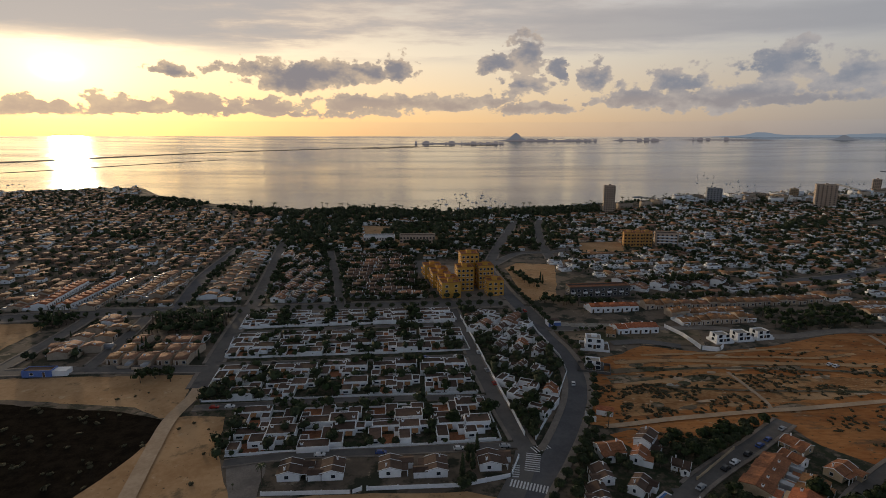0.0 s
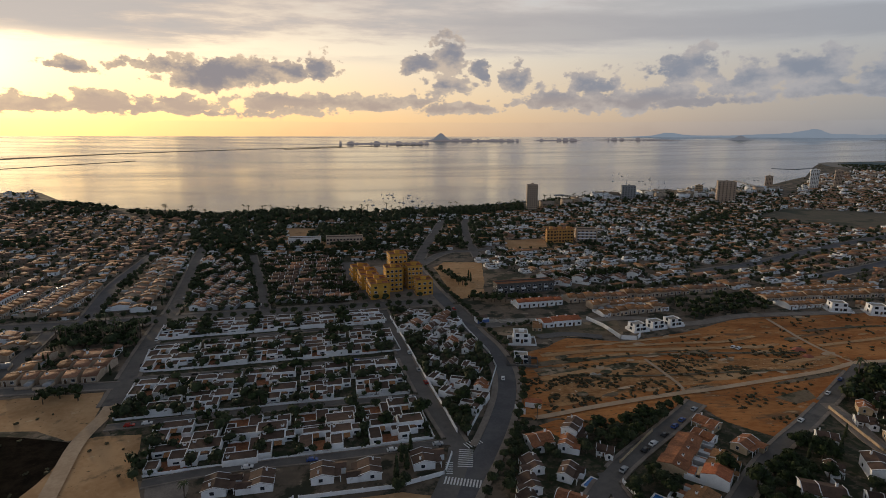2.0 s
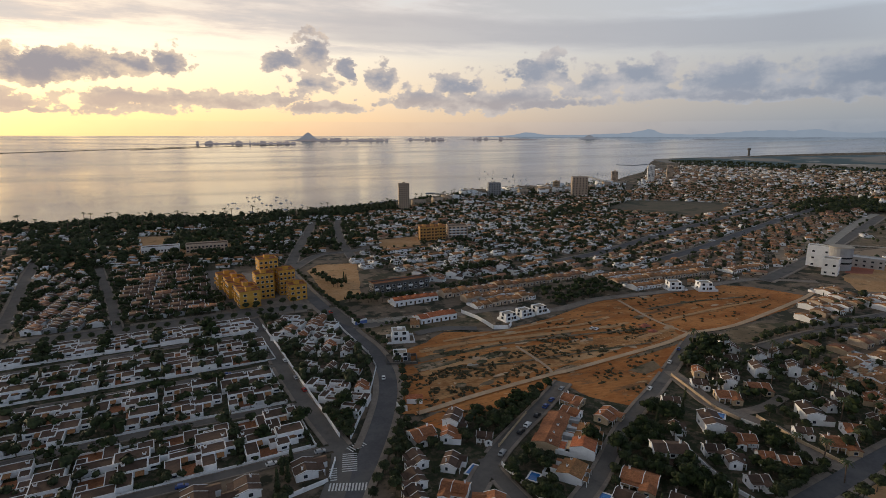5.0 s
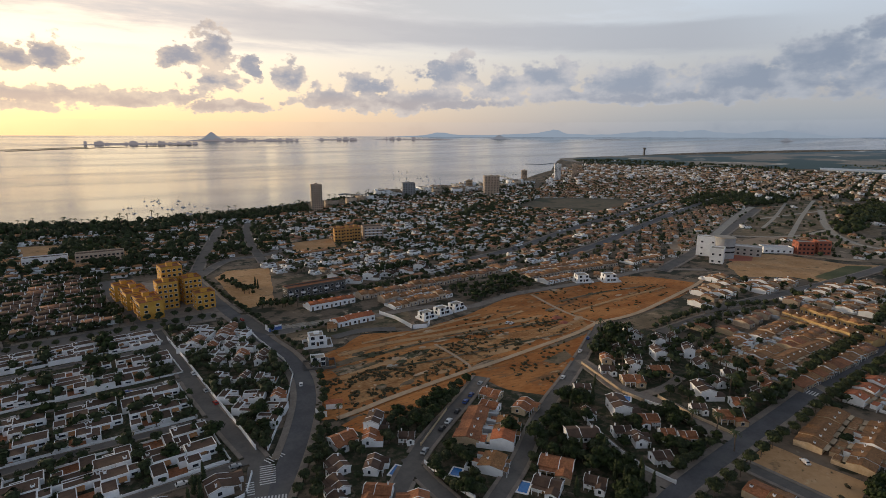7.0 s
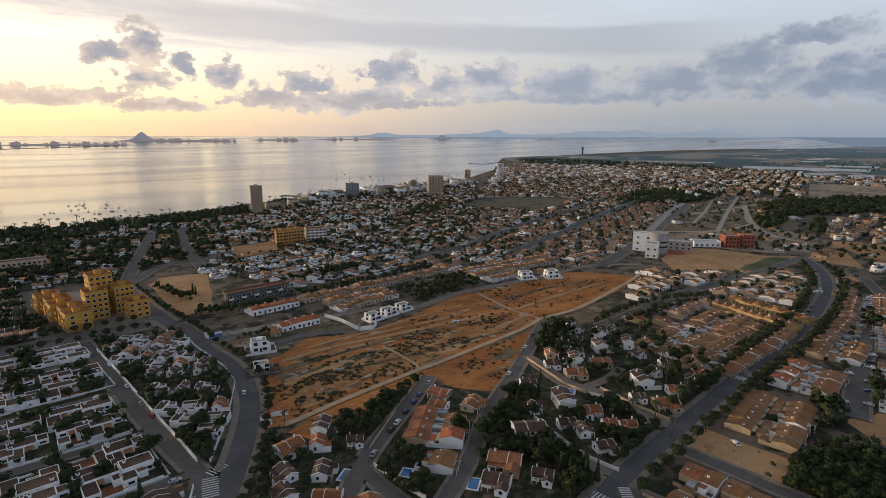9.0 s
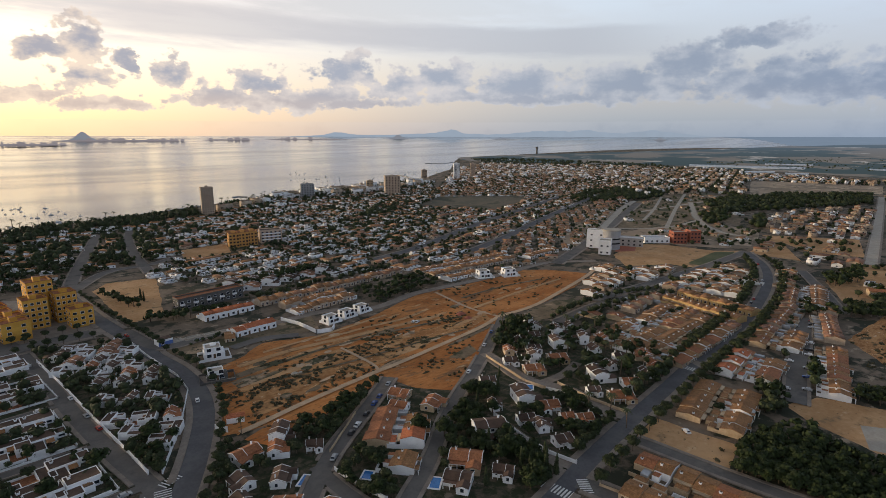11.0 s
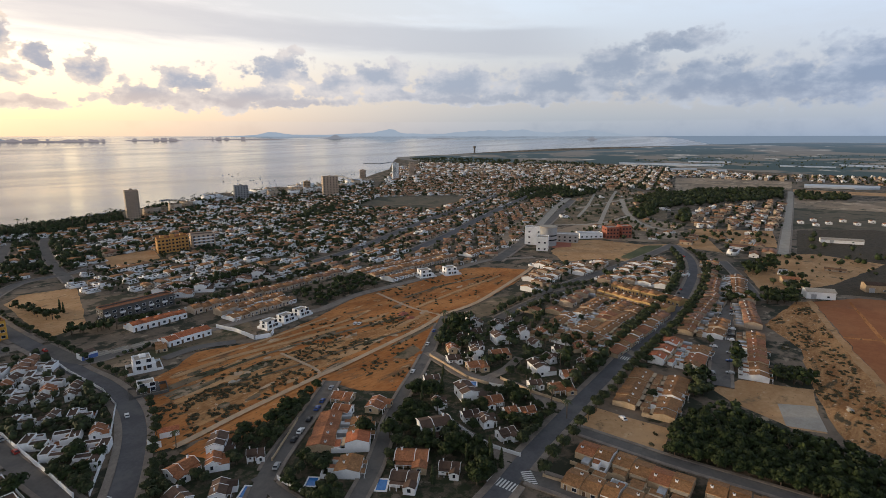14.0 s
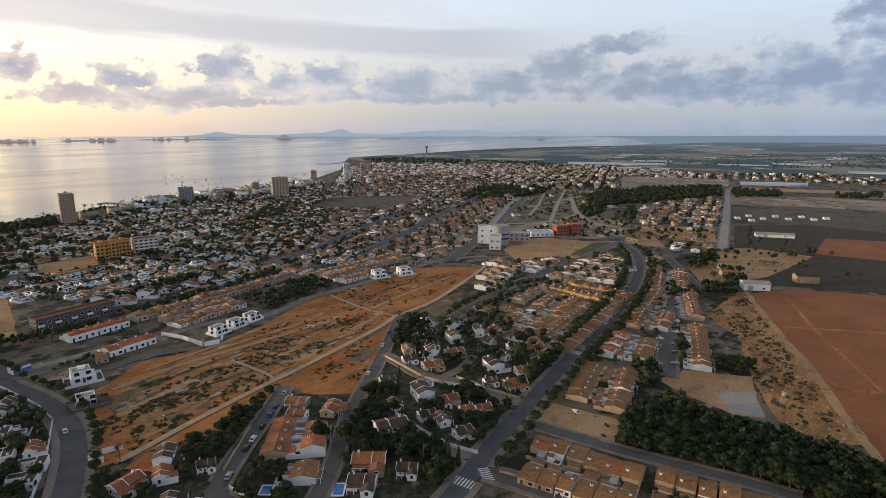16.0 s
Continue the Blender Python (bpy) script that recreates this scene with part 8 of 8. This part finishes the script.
# hills far down the coast, glowing in a painted haze colour
ridge("backdrop_hills", "blue hills on the far horizon in painted haze", 24.5, 67, 150000,
      lambda u: (14 + 20 * bell(u, 0.12, 0.03) + 28 * bell(u, 0.385, 0.025) + 20 * bell(u, 0.37, 0.09) + 34 * bell(u, 0.62, 0.09) + 26 * bell(u, 0.72, 0.05) + 42 * bell(u, 0.86, 0.07)) * min(1, 9 * u) * (1 - u ** 14), "far_hill_glow", 3.3, 0.6, 30)
# the plain behind is a glowing sheet in the colour of haze
far = Geo("far_coast_glow")
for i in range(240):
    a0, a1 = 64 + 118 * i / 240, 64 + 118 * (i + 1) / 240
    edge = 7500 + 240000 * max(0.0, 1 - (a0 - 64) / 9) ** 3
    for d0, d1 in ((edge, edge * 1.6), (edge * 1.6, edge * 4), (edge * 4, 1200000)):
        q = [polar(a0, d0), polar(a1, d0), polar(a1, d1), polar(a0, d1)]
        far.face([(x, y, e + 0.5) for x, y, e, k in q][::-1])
setting("backdrop_plain", far, "blue plain at the foot of the sky in painted haze", "backdrop")
# low islands with steep hills, hazed by their own glow colour
ridge("backdrop_island", "small island with a steep hill in painted haze", 34.0, 37.4, 22000, lambda u: 24 * bell(u, 0.5, 0.15) + 5 * bell(u, 0.5, 0.4), "far_isle_glow", 1.4, 0.7, 30, 0.08)
ridge("backdrop_island", "low hazy island", 45.0, 47.8, 22000, lambda u: 6 * bell(u, 0.5, 0.4), "far_isle_glow", 2.4, 0.7, 30, 0.08)
ridge("backdrop_island", "tiny island with a hill in painted haze", 60.6, 62.4, 17000, lambda u: 16 * bell(u, 0.5, 0.2), "far_isle_glow", 4.4, 0.7, 30, 0.08)
ridge("sand_strip_hill", "dark hill on a long sand strip in painted haze", 5.7, 9.3, 13500, lambda u: 40 * bell(u, 0.47, 0.16) + 12 * bell(u, 0.5, 0.36), "far_isle_glow", 5.4, 0.5, 60, 0.06)
# the sand strip between lagoon and sea, and its hotels, all in haze-coloured glow
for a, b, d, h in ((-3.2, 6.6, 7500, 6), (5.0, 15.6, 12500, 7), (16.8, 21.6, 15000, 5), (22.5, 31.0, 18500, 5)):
    ridge("sand_strip", "long low sand strip across the lagoon in painted haze", a, b, d, lambda u: h * min(1, 6 * u, 6 * (1 - u)), "strip_haze_glow", 6.0 + a, 0.6, 40, 0.1)
rng = random.Random(5)
for a, d, n, spread in ((-1.9, 7400, 5, 0.9), (1.6, 7400, 8, 1.3), (4.4, 7400, 14, 1.7), (7.6, 12300, 3, 0.4), (10.6, 12300, 12, 2.0), (14.0, 12300, 10, 1.3), (17.7, 14800, 3, 0.3), (19.8, 14800, 8, 1.3), (25.0, 18200, 6, 2.0)):
    for k in range(n):
        x, y, e, s = polar(a + rng.uniform(-spread, spread), d * rng.uniform(0.985, 1.0))
        w, h = rng.uniform(9, 30), rng.uniform(6, 18)
        hotel = Geo("strip_haze_glow").box(-w / 2, -8, -3, w / 2, 8, h).box(-w / 5, -4, h, w / 5, 4, h + 3)
        place(tagged(new("far_hotel", hotel.mesh("far_hotel")), "far hotel block on the sand strip in painted haze", "building", "hotels on the strip"), pose(x, y, e, 0, 0, -a))
# bars of sand and weed in the lagoon
for name, pts, w in (("sand_bar", [(-1718.2, 1993.1), (-1699.5, 2123.6), (-1623.6, 2327.4), (-1505, 3054.8), (-1277.1, 3760.7), (-851.5, 4553.8), (-258.2, 5764.9)], 190), ("sand_bar", [(-1211, 1507.4), (-1149.2, 1691.4), (-1072.8, 2004.5), (-939.2, 2398.4)], 34), ("sand_bar", [(-652.8, 4459.4), (-133.7, 5456.7), (671.5, 6567.6)], 300)):
    line = glide(pts, 10)
    g = Geo("dark_field")
    for i in range(len(line) - 1):
        q = []
        for p, s in ((line[i], 1), (line[i + 1], 1), (line[i + 1], -1), (line[i], -1)):
            j = noise.noise((p.x * 0.004, p.y * 0.004, s)) * 0.5 + 0.75
            d = Vector((p.x, p.y)).normalized()
            q.append(sheet(p.x + d.x * s * w / 2 * j, p.y + d.y * s * w / 2 * j))
        q = q[::-1]
        g.solid([(x, y, e - 0.9) for x, y, e, k in q], [(x, y, e + 0.25) for x, y, e, k in q])
    setting(name, g, "thin dark sand bar in the shallow lagoon", "sand bar")
# moles and jetties
for pts in ([(240.1, 834.1), (188.7, 805.8), (165.1, 792.4)], [(1468.6, 1659.2), (1331.6, 1580.9), (1302.6, 1643.5)], [(348.8, 887), (334.9, 927), (321.1, 923.6)], [(486.9, 954), (533.5, 970.2)], [(796.7, 1045.9), (839.8, 1150.5), (851.5, 1191.8)]):
    line = [Vector(p) for p in pts]
    a, b = beside(line, -2.2), beside(line, 2.2)
    g = Geo("grey_render")
    for i in range(len(line) - 1):
        q = [sheet(p.x, p.y) for p in (a[i], b[i], b[i + 1], a[i + 1])]
        g.solid([(x, y, e - 1.0) for x, y, e, k in q], [(x, y, e + 0.7) for x, y, e, k in q])
    setting("jetty", g, "low grey stone jetty in the lagoon", "jetty")


# ---- boats ----
def make_boat():
    root = thing("sailing_boat", "small moored sailing boat with a bare mast", "boat", "moored boats")
    ring = [(-3.2, -0.9), (1.2, -1.05), (3.6, 0), (1.2, 1.05), (-3.2, 0.9)]
    part("hull", Geo("white_render").solid([(x * 0.86, y * 0.6, -0.3) for x, y in ring], [(x, y, 0.75) for x, y in ring], None, "concrete_slab"), root)
    part("cabin", Geo("white_render").box(-1.4, -0.6, 0.75, 1.0, 0.6, 1.25), root)
    part("mast", Geo("dark_render").tube(0.6, 0, 0.7, 10.0, 0.12, 0.09, 5), root)
    part("boom", Geo("blue_render").box(-2.6, -0.1, 1.7, 0.6, 0.1, 1.95), root)
    return root


first = None
rng = random.Random(9)
for poly, n in (([(-8.4, 894.1), (120.4, 1006.8), (94.8, 754.5), (-3.1, 742.2)], 18), ([(21.3, 985.4), (51.8, 985.7), (47.1, 894.5), (19.3, 894.3)], 7), ([(682.3, 1502.1), (759.1, 1241.1), (970.8, 1289), (1163.1, 1312.8), (793.3, 1009.4), (575.1, 962.1), (502.8, 1078.8)], 30), ([(659.5, 1308.6), (706.8, 1309.2), (610.4, 1127.8), (569.6, 1127.4)], 5), ([(-964.4, 1166), (-869.2, 1167), (-761.7, 1020.1), (-828.2, 998.4)], 8)):
    x0, y0, x1, y1 = span(poly)
    left = n
    for _ in range(4000):
        x, y = rng.uniform(x0, x1), rng.uniform(y0, y1)
        if left and inside(x, y, poly) and math.hypot(x, y) > coast(math.degrees(math.atan2(x, y))) + 12:
            X, Y, Z, k = sheet(x, y)
            m = pose(X, Y, Z - 0.6, 0, 0, rng.uniform(-60, 60)) @ Matrix.Scale(k * rng.uniform(0.6, 1.0), 4)
            if first is None:
                first = make_boat()
                first.matrix_basis = m
            else:
                copy_thing(first, m)
            left -= 1
# far glasshouses and fields on the plain
for pts in ([(1959.1, 946.2), (2056.8, 608.2), (1937.8, 576.2), (1859.7, 897.9)], [(1705.9, 658.7), (1754.7, 595.4), (1695, 574.9), (1647.7, 636)], [(1710.7, 554.6), (1747.4, 507.1), (1689.8, 490.2), (1654.3, 536)], [(2124.8, 455.1), (2148.8, 302.4), (2070.7, 291), (2044.6, 437.6)], [(2330.2, 319.8), (2319.4, 140.5), (2193.2, 132.2), (2195.9, 300.8)],
            [(1332.9, 237.1), (1359.8, 156.2), (1298.3, 148.7), (1271.2, 225.6)], [(1359.8, 156.2), (1372.8, 117.3), (1311.4, 111.5), (1283.8, 146.9)], [(2767.7, 308.5), (3056.1, 126.6), (2844.5, 117), (2584, 287.3)], [(2254.1, 801.4), (2299.3, 658.9), (2201.4, 630.5), (2155.9, 766.2)], [(1913.8, 74.8), (1919.8, -47.3), (1837.6, -45.9), (1828.1, 70.9)]):
    house_top = thing("glasshouse", "long low pale plastic glasshouse on the plain", "glasshouse", "glasshouses")
    q = [sheet(x, y) for x, y in pts]
    q = q if sum(a[0] * b[1] - b[0] * a[1] for a, b in zip(q, q[1:] + q[:1])) > 0 else q[::-1]
    part("cover", Geo("greenhouse_film").solid([(x, y, e) for x, y, e, k in q], [(x, y, e + 3.0 * k) for x, y, e, k in q]), house_top)
mast = thing("control_tower", "lone tower on the far plain", "tower", at=pose(*sheet(2563.6, 2164.6)[:3]))
part("shaft", Geo("dark_render").tube(0, 0, 0, 24, 4, 3.6, 8), mast)
part("cabin", Geo("dark_render").tube(0, 0, 24, 31, 7, 6.4, 8), mast)


# ---- cars ----
def make_car(hue, label):
    root = thing("car", label, "car", "parked cars")
    body = Geo("car_paint_" + hue)
    prof = [(-2.1, 0.35), (2.1, 0.35), (2.15, 0.7), (1.3, 0.92), (-1.9, 0.95), (-2.15, 0.75)]
    body.solid([(x, -0.86, z) for x, z in prof][::-1], [(x, 0.86, z) for x, z in prof][::-1])
    body.solid([(1.0, -0.76, 0.92), (1.0, 0.76, 0.92), (-1.75, 0.76, 0.92), (-1.75, -0.76, 0.92)], [(0.35, -0.62, 1.46), (0.35, 0.62, 1.46), (-1.35, 0.62, 1.46), (-1.35, -0.62, 1.46)])
    part("body", body, root)
    glass = Geo("dark_glass").solid([(1.03, -0.7, 0.97), (1.03, 0.7, 0.97), (-1.78, 0.7, 0.97), (-1.78, -0.7, 0.97)], [(0.44, -0.6, 1.40), (0.44, 0.6, 1.40), (-1.44, 0.6, 1.40), (-1.44, -0.6, 1.40)])
    part("glazing", glass, root, "dark tinted glass")
    wheel = Geo("rubber").add(Geo("rubber").tube(0, 0, -0.1, 0.1, 0.32, 0.32, 10), pose(0, 0, 0, 90)).mesh("wheel")
    for x in (-1.3, 1.3):
        for y in (-0.8, 0.8):
            part("wheel", wheel, root, "", pose(x, y, 0.32))
    return root


CARS = {}
rng = random.Random(17)


def park(x, y, turn, z, hue=None):
    hue = hue or rng.choice(("white", "white", "silver", "silver", "black", "black", "silver", "white", "white", "red", "blue"))
    m = pose(x, y, z, 0, 0, turn) @ Matrix.Scale(0.92, 4)
    if hue not in CARS:
        CARS[hue] = place(make_car(hue, hue + " car parked at the kerb"), m)
    else:
        copy_thing(CARS[hue], m)


def kerb_cars(name, off, n, lo=0.05, hi=0.95, across=False):
    line = lines[name][0]
    total = sum((b - a).length for a, b in zip(line, line[1:]))
    spots = sorted(rng.uniform(lo, hi) * total for _ in range(n))
    run, last = 0.0, -9.0
    for a, b in zip(line, line[1:]):
        l = (b - a).length
        for t in spots:
            if run <= t < run + l and t - last > (2.6 if across else 5.2):
                last = t
                d = (b - a).normalized()
                p = a.lerp(b, (t - run) / l) + Vector((d.y, -d.x)) * off
                park(p.x, p.y, math.degrees(math.atan2(d.y, d.x)) + (90 if across else 0), ROAD_Z[name])
        run += l


kerb_cars("road_side_1", 1.7, 10, 0.3, 0.95)
kerb_cars("road_side_2", -1.7, 5, 0.5, 0.95)
kerb_cars("road_south_close", 3.6, 9, across=True)
kerb_cars("road_south_close", -3.6, 7, across=True)
kerb_cars("road_middle_north", 2.6, 10, 0.1, 0.9)
kerb_cars("road_terrace_1", 1.0, 5, 0.3, 0.95)
kerb_cars("road_terrace_2", 1.0, 5)
kerb_cars("road_terrace_3", 0.8, 5)
kerb_cars("road_west", 3.2, 6, 0.1, 0.5)
kerb_cars("road_grove", 2.6, 7)
kerb_cars("road_front", 2.3, 4)
kerb_cars("road_south", -3.4, 6, 0.3, 0.9)
kerb_cars("road_middle", 2.6, 4)
park(53.6, 209, 78, ROAD_Z["road_main"], "white")
park(175.5, 77.2, 60, 0.12, "white")
park(240.7, 108.6, 12, ROAD_Z["road_south"], "white")

# heaps and gear on the empty lot; the reddish heaps stand for red machines
rng = random.Random(23)
for px, py, r, mat, label in ((201.5, 222.5, 3.2, "terracotta_render", "reddish heap in place of a red machine on an orange lot"), (200.2, 214.7, 2.4, "terracotta_render", "reddish heap in place of a red machine on an orange lot"), (194.8, 221.6, 2.0, "rough_soil", "heap of turned soil on an orange lot"),
                              (216, 210.7, 2.0, "rough_soil", "heap of turned soil on an orange lot"), (132.1, 207.8, 1.4, "rough_soil", "heap of turned soil on an orange lot"), (93.3, 208.9, 1.6, "concrete_slab", "heap of pale builders' debris on an orange lot"), (95.8, 208.3, 1.1, "concrete_slab", "heap of pale builders' debris on an orange lot"),
                              (268.7, 35.4, 1.8, "concrete_slab", "heap of pale rubble on waste ground"), (253.3, 28.1, 2.2, "rough_soil", "heap of rubble on waste ground"), (239.7, 18.7, 1.6, "concrete_slab", "heap of pale rubble on waste ground")):
    g = Geo(mat)
    ring = [(r * (1 + 0.3 * rng.random()) * math.cos(a), r * (0.7 + 0.3 * rng.random()) * math.sin(a)) for a in [2 * math.pi * q / 9 for q in range(9)]]
    g.solid([(x, y, -0.05) for x, y in ring], [(x * 0.3 + 0.2 * rng.random(), y * 0.3 + 0.2 * rng.random(), r * (0.32 + 0.12 * rng.random())) for x, y in ring])
    place(tagged(new("rubble_heap", g.mesh("rubble_heap")), label, "rubble heap", "heaps"), pose(px, py, 0.1))
park(172.6, 229, 30, 0.1, "white")
park(174.1, 227.1, 30, 0.1, "white")
